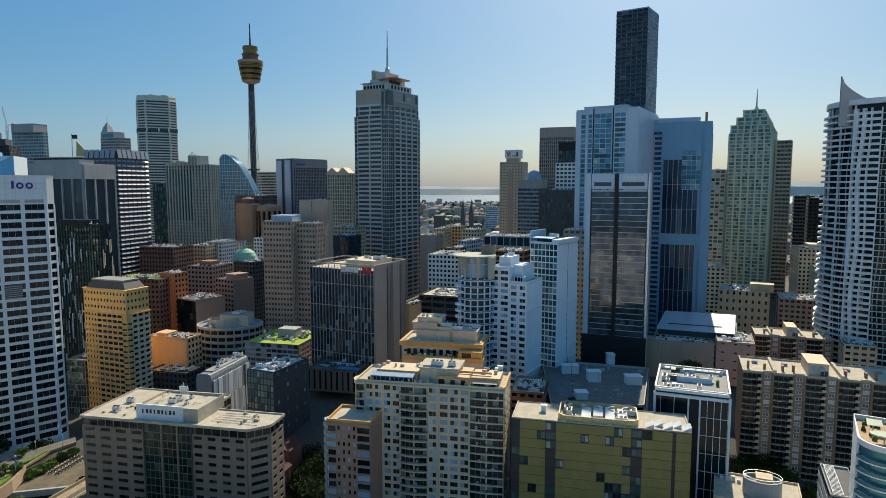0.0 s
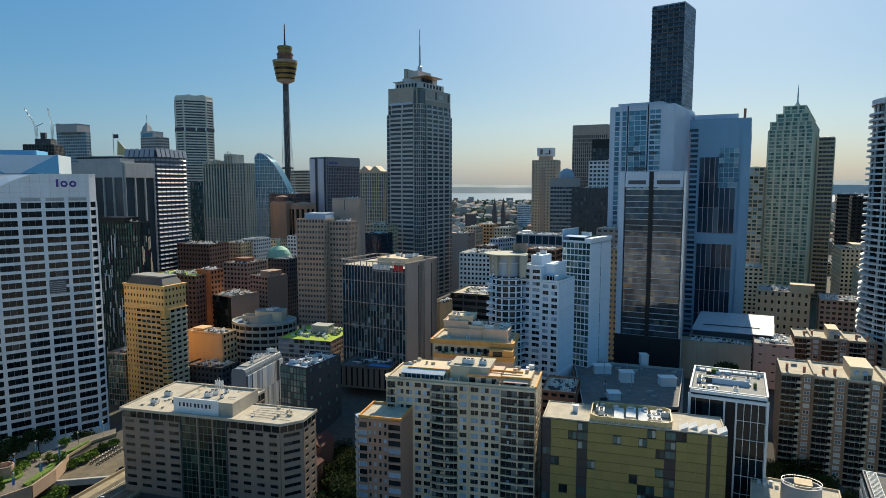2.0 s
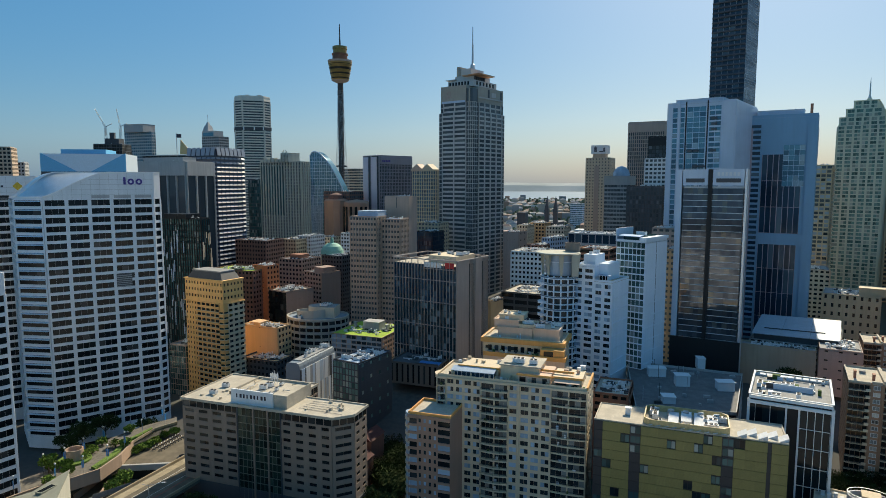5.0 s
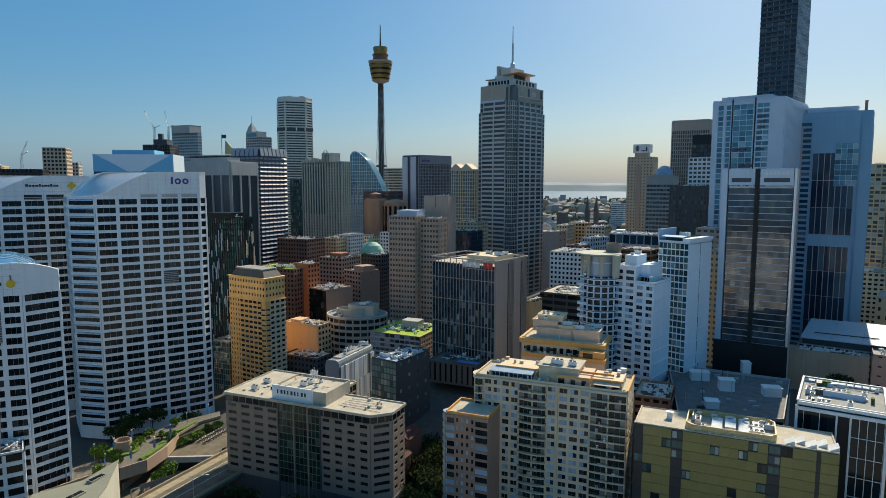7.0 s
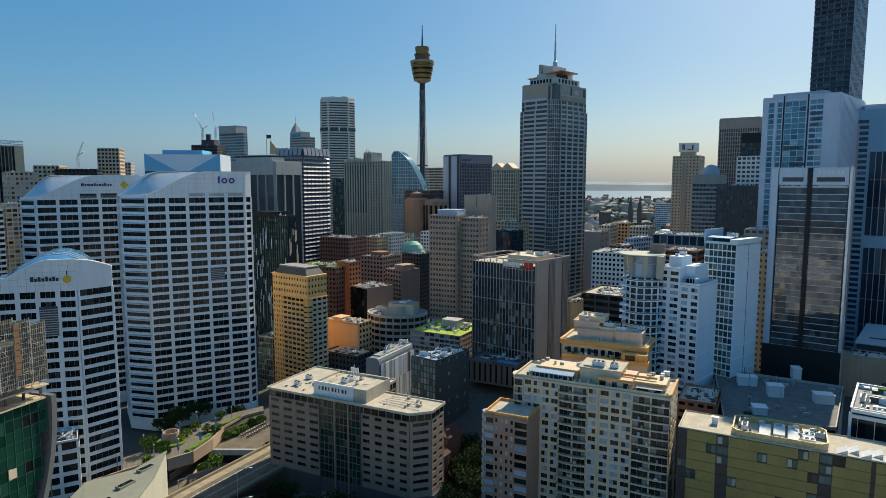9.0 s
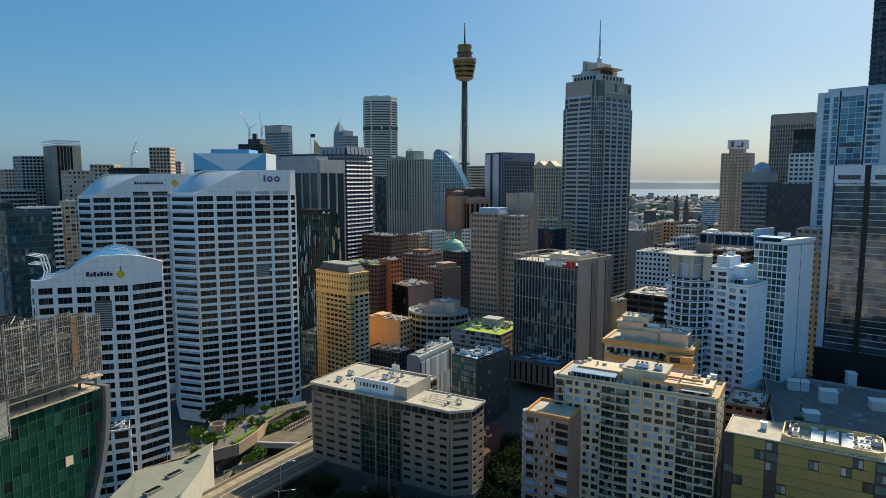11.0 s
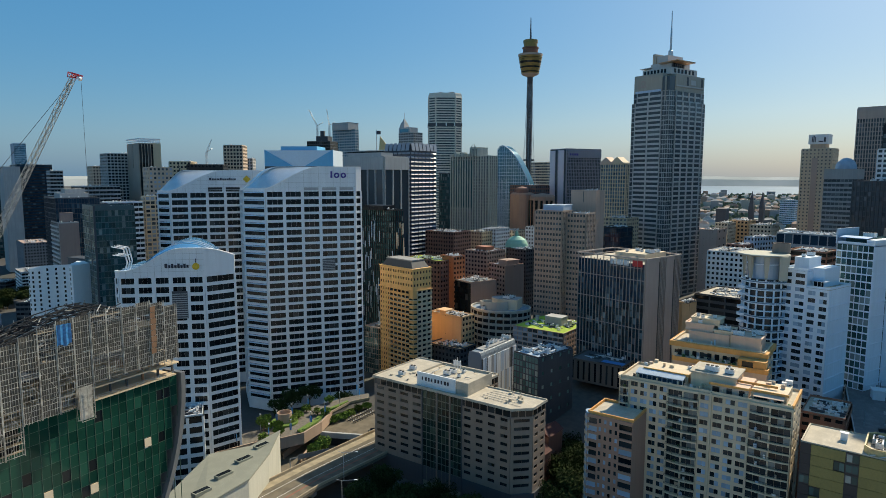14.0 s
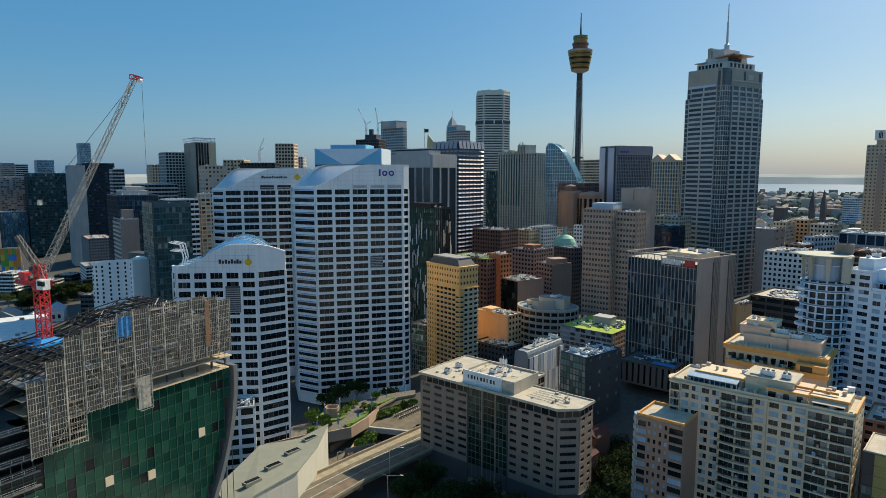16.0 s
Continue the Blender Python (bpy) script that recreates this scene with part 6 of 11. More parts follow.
# pale blue residential tower behind it
def pale_tower(x, y, yaw, w, d, top):
    z0 = ground_z(x, y)
    ob = thing("apartment_tower", "tall pale blue residential tower with teal glazed strips", "apartment block", x, y, z0, yaw)
    h, a, b = top - z0, -w / 2, -d / 2
    f = Front(ob, W_LBLUE, G_BLUE)
    f.body.prism(rect(w, d), 0, h)
    for s0, s1, n, band in ((0.08, 0.155, 1, 0.5), (0.2, 0.265, 1, 0.5), (0.3, 0.58, 3, 0.35), (0.63, 0.8, 2, 0.9)):
        f.face((a + w * s0, b), (a + w * s1, b), 0, h - 2, fh=3.2, bw=w * (s1 - s0) / n, pier=0.25, band=band, po=0.1, bo=0.25)
    for s0, s1 in ((0.275, 0.295), (0.595, 0.615)):
        part("dark_recess", Shape().block(a + w * s0, a + w * s1, b - 0.12, b, 0, h + 1.5), W_BLACK, ob)
    for s0, s1 in ((0, 0.08), (0.16, 0.195), (0.81, 1.0)):
        part("pale_pier", Shape().block(a + w * s0, a + w * s1, b - 0.6, b, 0, h + 1.0), W_LBLUE, ob)
    f.face((w / 2, b), (w / 2, -b), 0, h, fh=60, bw=2.6, pier=1.9, band=0.4, po=0.6, bo=0.2)
    f.face((w / 2, -b), (a, -b), 0, h, fh=3.2, bw=4, pier=1.4, band=0.9)
    f.face((a, -b), (a, b), 0, h, fh=3.2, bw=4, pier=1.4, band=0.9)
    r = random.Random(3)
    for k in range(26):
        i, j = r.randrange(3), r.randrange(8, int(h / 3.2) - 2)
        px = a + w * (0.3 + 0.093 * i) if k % 2 else a + w * 0.64
        part("balcony", Shape().block(px + 1, px + 4.2, b - 1.3, b - 0.1, j * 3.2, j * 3.2 + 1.2), W_DGREY, ob)
    f.close()
    roof_on(ob, rect(w, d), h, W_LBLUE, R_GREY, 1.2, plant=((a + 4, w / 2 - 8, b + 3, -b - 3, 3),))


pale_tower(119.8, 436.4, -30, 39.9, 57.2, 175.9)
W_SLATE1 = wall_mat("blue_grey_panels", (0.3, 0.34, 0.38), streak=0.15, rough=0.5)
office("apartment_tower", "slim dark apartment skyscraper with stacked balconies", 140.4, 468.5, -34, 22.3, 24.7, 250.2, W_SLATE1, G_NAVY, style=dict(fh=3.2, bw=3.5, pier=0.3, band=0.4, po=0.2, bo=0.2, slab=1.4, rail=0.8), side=dict(fh=3.2, bw=2.2, pier=0.25, band=0.4, po=0.2, bo=0.15), slab_mat=W_DGREY, category="apartment block")


W_MAUVE = wall_mat("mauve_grey_mullions", (0.4, 0.34, 0.38), streak=0.1, rough=0.5)


def blue_tower(x, y, yaw, w, d, top):
    z0 = ground_z(x, y)
    ob = thing("office_tower", "bright blue clad tower with tall dark glass bay", "office tower", x, y, z0, yaw)
    h, a, b = top - z0, -w / 2, -d / 2
    f = Front(ob, W_BLUE, G_NAVY, None, W_BLUE)
    f.body.prism(rect(w, d), 0, h)
    f.face((a, b), (a + w * 0.18, b), 0, h - 4, fh=3.4, bw=5, pier=1.2, band=1.4, po=0.3, bo=0.3)
    g = Front(ob, W_BLUE, G_NAVY, None, W_MAUVE)
    g.face((a + w * 0.2, b), (a + w * 0.78, b), 0, h * 0.44, fh=17, bw=3.2, pier=0.4, band=0.25, po=0.45, bo=0.05)
    g.face((a + w * 0.2, b), (a + w * 0.8, b), h * 0.49, h * 0.84, fh=17, bw=3.2, pier=0.4, band=0.25, po=0.45, bo=0.05)
    g.close()
    g = Front(ob, W_BLUE, G_BLUE, None, W_LBLUE)
    g.face((a + w * 0.52, b - 0.5), (a + w * 0.84, b - 0.5), h * 0.7, h * 0.88, fh=3.4, bw=3.4, pier=0.15, band=0.2, po=0.12, bo=0.1)
    g.close()
    part("corner_frame", Shape().block(w / 2 - w * 0.14, w / 2 + 0.3, b - 1.2, b, 0, h - 3), W_BLUE, ob)
    part("sky_band", Shape().block(a + w * 0.18, w / 2 - w * 0.14, b - 1.0, b, h * 0.44, h * 0.49), W_BLUE, ob)
    part("corner_column", Shape().block(a - 0.4, a + 1.6, b - 0.9, b + 1, 0, h - 6), W_MAUVE, ob, "mauve corner column")
    f.face((w / 2, b), (w / 2, -b), 0, h - 6, fh=3.4, bw=4, pier=1.6, band=1.2, po=0.3, bo=0.3)
    f.close()
    roof_on(ob, rect(w, d), h, W_BLUE, R_BLUE, 2.0, plant=((a + 3, w / 2 - 8, b + 4, -b - 4, 5),), plant_mat=W_LBLUE)
    part("roof_beacon", Shape().block(w / 2 - 5, w / 2 - 3.4, 0, 1.6, h + 2, h + 9), W_RED, ob)


blue_tower(165.2, 440.2, -24, 37.5, 22, 168.4)


def stepped(name, label, x, y, yaw, w, d, top, wall, glass, style, steps, spire, deck=R_GREY, side=None):
    """A shaft with set-back storeys and a spire on top."""
    ob = office(name, label, x, y, yaw, w, d, top, wall, glass, style=style, side=side, deck=deck)
    z0 = ob.location.z
    z = top - z0
    for kw, kd, dh in steps:
        q = rect(w * kw, d * kd)
        f = Front(ob, wall, glass)
        f.body.prism(q, z, z + dh)
        for k in range(4):
            f.face(q[k], q[(k + 1) % 4], z, z + dh, **{**style, "slab": 0, "rail": 0})
        f.close()
        part("cornice", Shape().prism(rect(w * kw + 1.6, d * kd + 1.6), z + dh, z + dh + 0.8), wall, ob)
        z += dh + 0.8
    if spire:
        s = Shape().lathe([(1.6, z), (1.2, z + spire * 0.25), (0.7, z + spire * 0.3), (0.5, z + spire * 0.7), (0.12, z + spire)], 10)
        part("spire", s, M_METAL, ob)
        part("spire_base", Shape().lathe([(5, z), (4, z + 1.5), (2.4, z + 3), (1.5, z + 4.5)], 16), wall, ob)
    return ob


G_SLATE = glass_mat("blue_grey_window_glass", (0.05, 0.058, 0.066), (0.1, 0.115, 0.125), (0.16, 0.175, 0.18), 0.1)
W_SLATE = wall_mat("slate_grey_granite", (0.58, 0.55, 0.52), streak=0.2)
W_CROWN = wall_mat("beige_crown_stone", (0.44, 0.39, 0.32), streak=0.2)


def granite_tower(x, y, yaw, w, d, top):
    """Grey shaft: banded face, gridded face, glass corners, stepped beige crown and needle."""
    z0 = ground_z(x, y) - 0.5
    ob = thing("skyscraper", "tall grey granite skyscraper with stepped beige crown and needle spire", "office tower", x, y, z0, yaw)
    FOOT.append((x, y, max(w, d) * 0.6))
    h, a, b = top - z0, -w / 2, -d / 2
    f = Front(ob, W_DGREY, G_SLATE, None, W_SLATE)
    gl = dict(fh=3.9, bw=2.6, pier=0.25, band=0.7, po=0.2, bo=0.15)
    ba = dict(fh=3.9, bw=w * 0.33, pier=1.2, band=1.75, po=0.6, bo=0.5)
    gr = dict(fh=3.9, bw=d * 0.165, pier=1.5, band=1.35, po=0.7, bo=0.45)

    def stage(k, za, zb):
        wa, wb, da, db = -w / 2 * k, w / 2 * k, -d / 2 * k, d / 2 * k
        f.body.prism(rect(w * k, d * k), za, zb)
        f.face((wa, da), (wa + w * 0.1, da), za, zb, **gl)
        f.face((wa + w * 0.1, da - 0.5), (wb - w * 0.18, da - 0.5), za, zb, **ba)
        f.face((wb - w * 0.18, da), (wb, da), za, zb, **gl)
        f.face((wb, da), (wb, da + d * 0.16), za, zb, **gl)
        f.face((wb + 0.5, da + d * 0.16), (wb + 0.5, db - d * 0.1), za, zb, **gr)
        f.face((wb, db - d * 0.1), (wb, db), za, zb, **gl)
        f.face((wb, db), (wa, db), za, zb, **gl)
        f.face((wa, db), (wa, da), za, zb, **gl)

    stage(1.0, 0, h)
    stage(0.955, h, h + 8.5)
    f.close()
    part("roof", Shape().prism(rect(w, d), h, h + 0.3), R_GREY, ob)
    ew, ed = w * 0.955, d * 0.955
    crown = part("crown", Shape().prism(rect(ew, ed), h + 8.5, h + 9.0).block(-ew / 2, ew / 2 - w * 0.2, -ed / 2 + 0.02, ed / 2, h + 9.0, h + 23.5).block(ew / 2 - w * 0.2, ew / 2, -ed / 2 + d * 0.16, ed / 2 - 0.02, h + 9.0, h + 22.5), W_CROWN, ob, "blank beige crown wall")
    part("corner_glass", Shape().block(ew / 2 - w * 0.2 + 0.02, ew / 2 - 0.6, -ed / 2 + 0.6, -ed / 2 + d * 0.16 - 0.02, h + 9.0, h + 20.5), G_SLATE, ob)
    part("corner_pier", Shape().block(ew / 2 - w * 0.12, ew / 2 - w * 0.09, -ed / 2 - 0.2, -ed / 2 + 0.6, 0, h + 22), W_CROWN, ob)
    part("crown_sill", Shape().block(-ew / 2 + 2, ew / 2 - w * 0.22, -ed / 2 - 0.9, -ed / 2, h + 8.6, h + 10.4), W_LBLUE, ob, "pale sill under the crown")
    part("crown_sill", Shape().block(ew / 2, ew / 2 + 0.9, -ed / 2 + d * 0.17, ed / 2 - 2, h + 12.6, h + 13.6), W_SLATE, ob)
    part("crown_sign", round_mark(0, 0, 1.5, 2.6), W_DBROWN, crown).matrix_basis = pose(-ew / 2 + 9, -ed / 2 + 0.4, h + 16.5)
    part("crown_sign", Shape().block(-ew / 2 + 5, -ew / 2 + 12, -ed / 2 - 0.2, -ed / 2 - 0.02, h + 13.0, h + 14.2), W_DBROWN, crown)
    part("crown_sign", Shape().block(ew / 2 + 0.02, ew / 2 + 0.2, ed * 0.1, ed * 0.24, h + 15, h + 19), W_SLATE, crown)
    for y0 in (-ed * 0.02, ed * 0.4):
        part("crown_slot", Shape().block(ew / 2 + 0.02, ew / 2 + 0.25, y0, y0 + 2.4, h + 14, h + 21), W_DGREY, crown)
    part("upper_block", Shape().prism(rect(w * 0.76, d * 0.72), h + 23.0, h + 28.5), W_SLATE, ob)
    for k in range(7):
        part("crown_window", Shape().block(-w * 0.34 + k * w * 0.09, -w * 0.34 + k * w * 0.09 + 2.0, -d * 0.36 - 0.15, -d * 0.36, h + 24.2, h + 27.5), G_DARK, ob)
    for k in range(6):
        part("crown_window", Shape().block(w * 0.38, w * 0.38 + 0.15, -d * 0.28 + k * d * 0.1, -d * 0.28 + k * d * 0.1 + 2.6, h + 24.2, h + 27.5), G_DARK, ob)
    part("wing", Shape().box((w * 0.02, -d * 0.34, h + 32.4), (w * 0.5, 0, 0.6), (0, d * 0.5, 0), (0, 0, 0.8)), W_WING0, ob, "thin projecting orange roof wing")
    part("wing", Shape().box((-w * 0.52, -d * 0.3, h + 30.2), (w * 0.3, 0, 0.2), (0, d * 0.3, 0), (0, 0, 0.6)), W_SLATE, ob, "thin projecting roof wing")
    part("lantern", Shape().prism(rect(w * 0.56, d * 0.5), h + 28.5, h + 33.5), W_SLATE, ob)
    part("lantern", Shape().block(-w * 0.2, w * 0.14, -d * 0.2, d * 0.2, h + 33.5, h + 40), W_SLATE, ob)
    part("lantern_wall", Shape().block(-w * 0.24, -w * 0.16, -d * 0.24, d * 0.2, h + 28.6, h + 42), W_CROWN, ob)
    for k in range(6):
        part("lantern_rib", Shape().block(w * 0.28, w * 0.31, -d * 0.25 + k * 3.0, -d * 0.25 + 1.6 + k * 3.0, h + 28.6, h + 32.3), W_DGREY, ob)
    z = h + 40
    part("spire", Shape().lathe([(2.2, z - 1), (2.0, z + 5), (1.0, z + 6), (0.75, z + 22), (0.5, z + 24), (0.35, z + 38)], 10), M_METAL, ob)


W_WING0 = wall_mat("orange_bronze_sheet", (0.6, 0.3, 0.14), streak=0.15, rough=0.4)
granite_tower(-49.4, 589.2, -30, 36.6, 51.4, 188.8)
G_SEA = glass_mat("sea_green_glass", (0.05, 0.1, 0.09), (0.17, 0.29, 0.26), (0.4, 0.46, 0.4), 0.25, 0.12)
stepped("apartment_tower", "pale green residential tower with stepped crown and spire", 297.4, 609.3, -30, 33.4, 114.3, 173.3, W_GREEN, G_SEA, dict(fh=3.1, bw=5.6, pier=1.5, band=0.85, po=0.7, bo=0.35, split=2), [(0.94, 0.94, 7), (0.74, 0.74, 7), (0.5, 0.5, 7)], 22)
office("office_tower", "brown office slab behind the green tower", 315.7, 590, -30, 11.8, 18, 168.1, W_STONE, G_SLATE, style=RIBBON)
office("apartment_tower", "sunlit beige tower behind the blue tower", 226.6, 521.5, -30, 10.9, 16, 140.1, W_STONE, G_HOME, style=FLAT)


def fan_tower(cx, cy, r, top):
    """Curved tower of white balcony bands with a dark glass slot and a rooftop fin."""
    z0 = 24
    ob = thing("apartment_tower", "tall curved apartment tower with white balcony bands and roof fin", "apartment block", cx, cy, z0)
    h = top - z0
    arc = [(r * math.cos(radians(k)), r * math.sin(radians(k))) for k in range(0, 360, 10)]
    core = Shape().prism([(px * 0.93, py * 0.93) for px, py in arc], 0, h - 1)
    part("glass_body", core, G_DARK, ob)
    fh = 3.3
    nf = int(h / fh)

    def sector(k0, k1, r0, r1, z0, z1, step=4):
        ks = [k0 + (k1 - k0) * i / max(1, round((k1 - k0) / step)) for i in range(max(1, round((k1 - k0) / step)) + 1)]
        out = [(r * r1 * math.cos(radians(k)), r * r1 * math.sin(radians(k))) for k in ks]
        inn = [(r * r0 * math.cos(radians(k)), r * r0 * math.sin(radians(k))) for k in reversed(ks)]
        return Shape().prism(out + inn, z0, z1)
    # open balcony ends, deep balconies, then a glazed flank with thin slabs
    ends = sector(120, 186, 0.9, 1.03, 0, 1.0).mesh("balcony_band", W_WHITE)
    ends1 = sector(120, 183, 0.9, 1.0, 0, 0.5).mesh("balcony_band", W_WHITE)
    deep = sector(186, 203, 0.9, 1.01, 0, 0.85).mesh("balcony_front", W_WHITE)
    thin = sector(229, 330, 0.9, 1.0, 0, 0.3, 6).mesh("floor_edge", W_WHITE)
    for j in range(nf):
        for me in (ends if j % 5 else ends1, deep, thin):
            o = new(me.name, me)
            o.parent = ob
            o.location = (0, 0, j * fh)
            o.rotation_euler = (0, 0, radians(1.4 * math.sin(j * 0.45)) if me is deep else 0)
    white, dark = Shape(), Shape()
    for j in range(nf):
        z = j * fh
        lead = 1.6 * math.sin(j * 0.33 + 0.6)
        white_bits = [(203, 229, 0.0, 1.35), (203, 206 + lead, 1.35, fh)]
        for k0, k1 in ((210 + lead, 213.3 + lead), (218.2 + lead * 0.6, 219.4 + lead * 0.6), (228, 229)):
            white_bits.append((k0, k1, 1.35, fh))
        for k0, k1, za, zb in white_bits:
            t = sector(k0, k1, 0.93, 0.99, z + za, z + zb, 3)
            i = len(white.v)
            white.v += t.v
            white.f += [tuple(q + i for q in fc) for fc in t.f]
        for k in (199, 191, 232, 236, 241):
            a = radians(k + lead)
            dark.block(r * 0.952 * math.cos(a) - 0.2, r * 0.952 * math.cos(a) + 0.2, r * 0.952 * math.sin(a) - 0.2, r * 0.952 * math.sin(a) + 0.2, z + 0.8, z + fh)
    part("white_wall", white, W_WHITE, ob, kind="stuff")
    part("glazing_bars", dark, W_GREY, ob, kind="stuff")
    for k in (128, 151, 168, 186, 203):
        part("pier", Shape().rod((r * 0.945 * math.cos(radians(k)), r * 0.945 * math.sin(radians(k)), 0), (r * 0.945 * math.cos(radians(k)), r * 0.945 * math.sin(radians(k)), h), 0.6, 6), W_WHITE, ob)
    roof_on(ob, arc, h - 1, W_WHITE, R_GREY, 3, 0.5)
    fin = Shape()
    n = 12
    for k in range(n + 1):
        a = k / n
        x0, zt = -r * 1.0 - 3 + a * 19, h + 15 - 14 * a ** 0.55
        fin.v += [Vector((x0, -9, h - 12)), Vector((x0, -9, zt)), Vector((x0, -8, zt)), Vector((x0, -8, h - 12))]
    for k in range(n):
        fin.f += [(4 * k + i, 4 * k + (i + 1) % 4, 4 * k + 4 + (i + 1) % 4, 4 * k + 4 + i) for i in range(4)]
    fin.f += [(3, 2, 1, 0), (4 * n, 4 * n + 1, 4 * n + 2, 4 * n + 3)]
    part("roof_fin", fin, W_GREY, ob)


fan_tower(251.5, 361, 31, 172.3)
office("low_building", "beige stepped church hall with arched windows", 210.4, 436.8, -26, 31.3, 30, 56.6, W_STONE, G_DARK, style=dict(fh=5, bw=4, pier=2.6, band=3), category="building", plant=((4, 18, -10, 0, 5),))
office("low_building", "pinkish stone building beside the brown slab", 246.1, 430.3, -26, 26.8, 30, 51.6, W_PINKISH, G_DARK, style=PUNCH, category="building")
office("office_tower", "dark grey slab tower on the ridge", 387.9, 671.9, -26, 28.5, 30, 116.8, W_DGREY, G_DARK, style=RIBBON)
office("office_tower", "dark tower beside the curved tower", 333.2, 564.5, -26, 14.4, 30, 116.7, W_BLACK, G_DARK, style=PUNCH)

# ---- tower with observation turret ----
M_RUSTG = plain_mat("reddish_bronze", (0.22, 0.09, 0.05), 0.5, 0.2)
W_SHAFT = wall_mat("dark_bronze_shaft", (0.08, 0.065, 0.06), streak=0.2)


def lookout(x, y, top):
    z0 = ground_z(x, y)
    ob = thing("observation_tower", "slender observation tower with gold turret, cables and mast", "tower", x, y, z0)
    k = (top - z0) / 309.0
    part("shaft", Shape().lathe([(3.6 * k, 60 * k), (3.6 * k, 236 * k)], 16), W_SHAFT, ob)
    st = Shape()
    for i in range(17):
        st.lathe([(3.9 * k, (70 + i * 10) * k), (3.9 * k, (70.8 + i * 10) * k)], 16)
    part("shaft_rings", st, M_DARKM, ob, kind="stuff")
    part("turret_base", Shape().lathe([(3.7 * k, 235 * k), (10.5 * k, 238 * k), (11.2 * k, 239 * k)], 32), W_DBROWN, ob)
    for r0, r1, za, zb in ((11.2, 12.0, 239, 244), (12.2, 13.2, 244.4, 250), (13.4, 14.4, 250.4, 256.5), (14.6, 15.2, 257, 261)):
        storey = part("turret_storey", Shape().lathe([(r0 * k, za * k), (r1 * k, zb * k), (r1 * k * 0.9, zb * k)], 40), M_GOLD, ob, "gold clad turret storey")
        part("turret_window", Shape().lathe([(r0 * k * 1.015, (za + 1.2) * k), (r1 * k * 0.995, (zb - 2.2) * k)], 40), G_DARK, storey)
    part("turret_rim", Shape().lathe([(15.4 * k, 261 * k), (15.6 * k, 263.4 * k), (14.6 * k, 263.5 * k), (14.4 * k, 261.8 * k), (9 * k, 261.8 * k)], 40), W_DBROWN, ob)
    part("turret_deck", Shape().lathe([(9.6 * k, 262 * k), (9.6 * k, 270 * k), (10.4 * k, 270.4 * k), (10.4 * k, 272 * k), (8.8 * k, 272.2 * k)], 32), M_RUSTG, ob)
    part("crown", Shape().lathe([(8.6 * k, 272.3 * k), (8.8 * k, 277 * k), (9.4 * k, 277.5 * k), (9.2 * k, 281 * k), (2.0 * k, 282 * k)], 24), M_GOLD, ob)
    part("mast", Shape().lathe([(1.3 * k, 282 * k), (0.9 * k, 293 * k), (0.8 * k, 295 * k), (0.5 * k, 309 * k)], 8), W_DGREY, ob)
    part("yoke", Shape().lathe([(7.2 * k, 128 * k), (7.2 * k, 130 * k), (3.8 * k, 130.2 * k)], 24), M_DARKM, ob)
    for i in range(20):
        a, b = 6.28319 * i / 20, 6.28319 * (i + 3) / 20
        part("cable", Shape().rod((3.8 * k * math.cos(a), 3.8 * k * math.sin(a), 226 * k), (7.2 * k * math.cos(b), 7.2 * k * math.sin(b), 129 * k), 0.1 * k), M_METAL, ob)
        part("cable", Shape().rod((7.2 * k * math.cos(b), 7.2 * k * math.sin(b), 129 * k), (12 * k * math.cos(b), 12 * k * math.sin(b), 62 * k), 0.1 * k), M_METAL, ob)
    part("base_block", Shape().block(-22, 22, -18, 18, 0, 62 * k), W_MAROON, ob)


lookout(-225.8, 767.5, 317.3)

# Lighter, bluer panes: distance haze is put into the glass colour.
G_HAZE = glass_mat("far_window_glass", (0.045, 0.055, 0.063), (0.085, 0.105, 0.12), (0.16, 0.18, 0.2), 0.12)
# ---- skyline behind ----
W_DECO = wall_mat("weathered_art_deco_stone", (0.58, 0.55, 0.46), streak=0.3)
W_LPIER = wall_mat("pale_lilac_panels", (0.6, 0.58, 0.66), streak=0.12)
W_LILAC = wall_mat("lilac_grey_cladding", (0.27, 0.26, 0.3), streak=0.12)
SL = dict(fh=3.8, bw=3.6, pier=0.7, band=1.6, po=0.4, bo=0.3)
W_PREC = wall_mat("pinkish_brown_precast", (0.5, 0.37, 0.295), streak=0.25)
office("office_tower", "brown precast concrete office tower with grid of small windows", -106.7, 432.1, -12, 19.8, 24, 103.9, W_PREC, G_HAZE, style=dict(fh=3.6, bw=2.3, pier=0.7, band=1.9, po=0.6, bo=0.4), deck=R_BLUE, plant=((-7, 8, -6, 8, 4),), plant_mat=R_BLUE)
office("office_tower", "brown precast concrete wing with deep small windows", -90.1, 430.5, -14, 15.6, 14.2, 102.2, W_PREC, G_HAZE, style=dict(fh=3.6, bw=2.3, pier=0.7, band=1.9, po=0.6, bo=0.4), deck=R_BLUE)
office("service_core", "plain brown concrete service core tower", -90.3, 456.3, -14, 19.1, 13.6, 116.9, W_PREC, G_HAZE, style=dict(fh=40, bw=30, pier=29, band=39, po=0.2, bo=0.1))
office("office_tower", "navy glass office block behind the brown tower", -79.8, 526.8, -20, 16.7, 20, 86.4, W_BLACK, G_NAVY, style=CURTAIN)
office("office_block", "pale stone office block behind navy glass", -80.8, 548.3, -20, 22.8, 20, 92.4, W_STONE, G_HAZE, style=PUNCH)
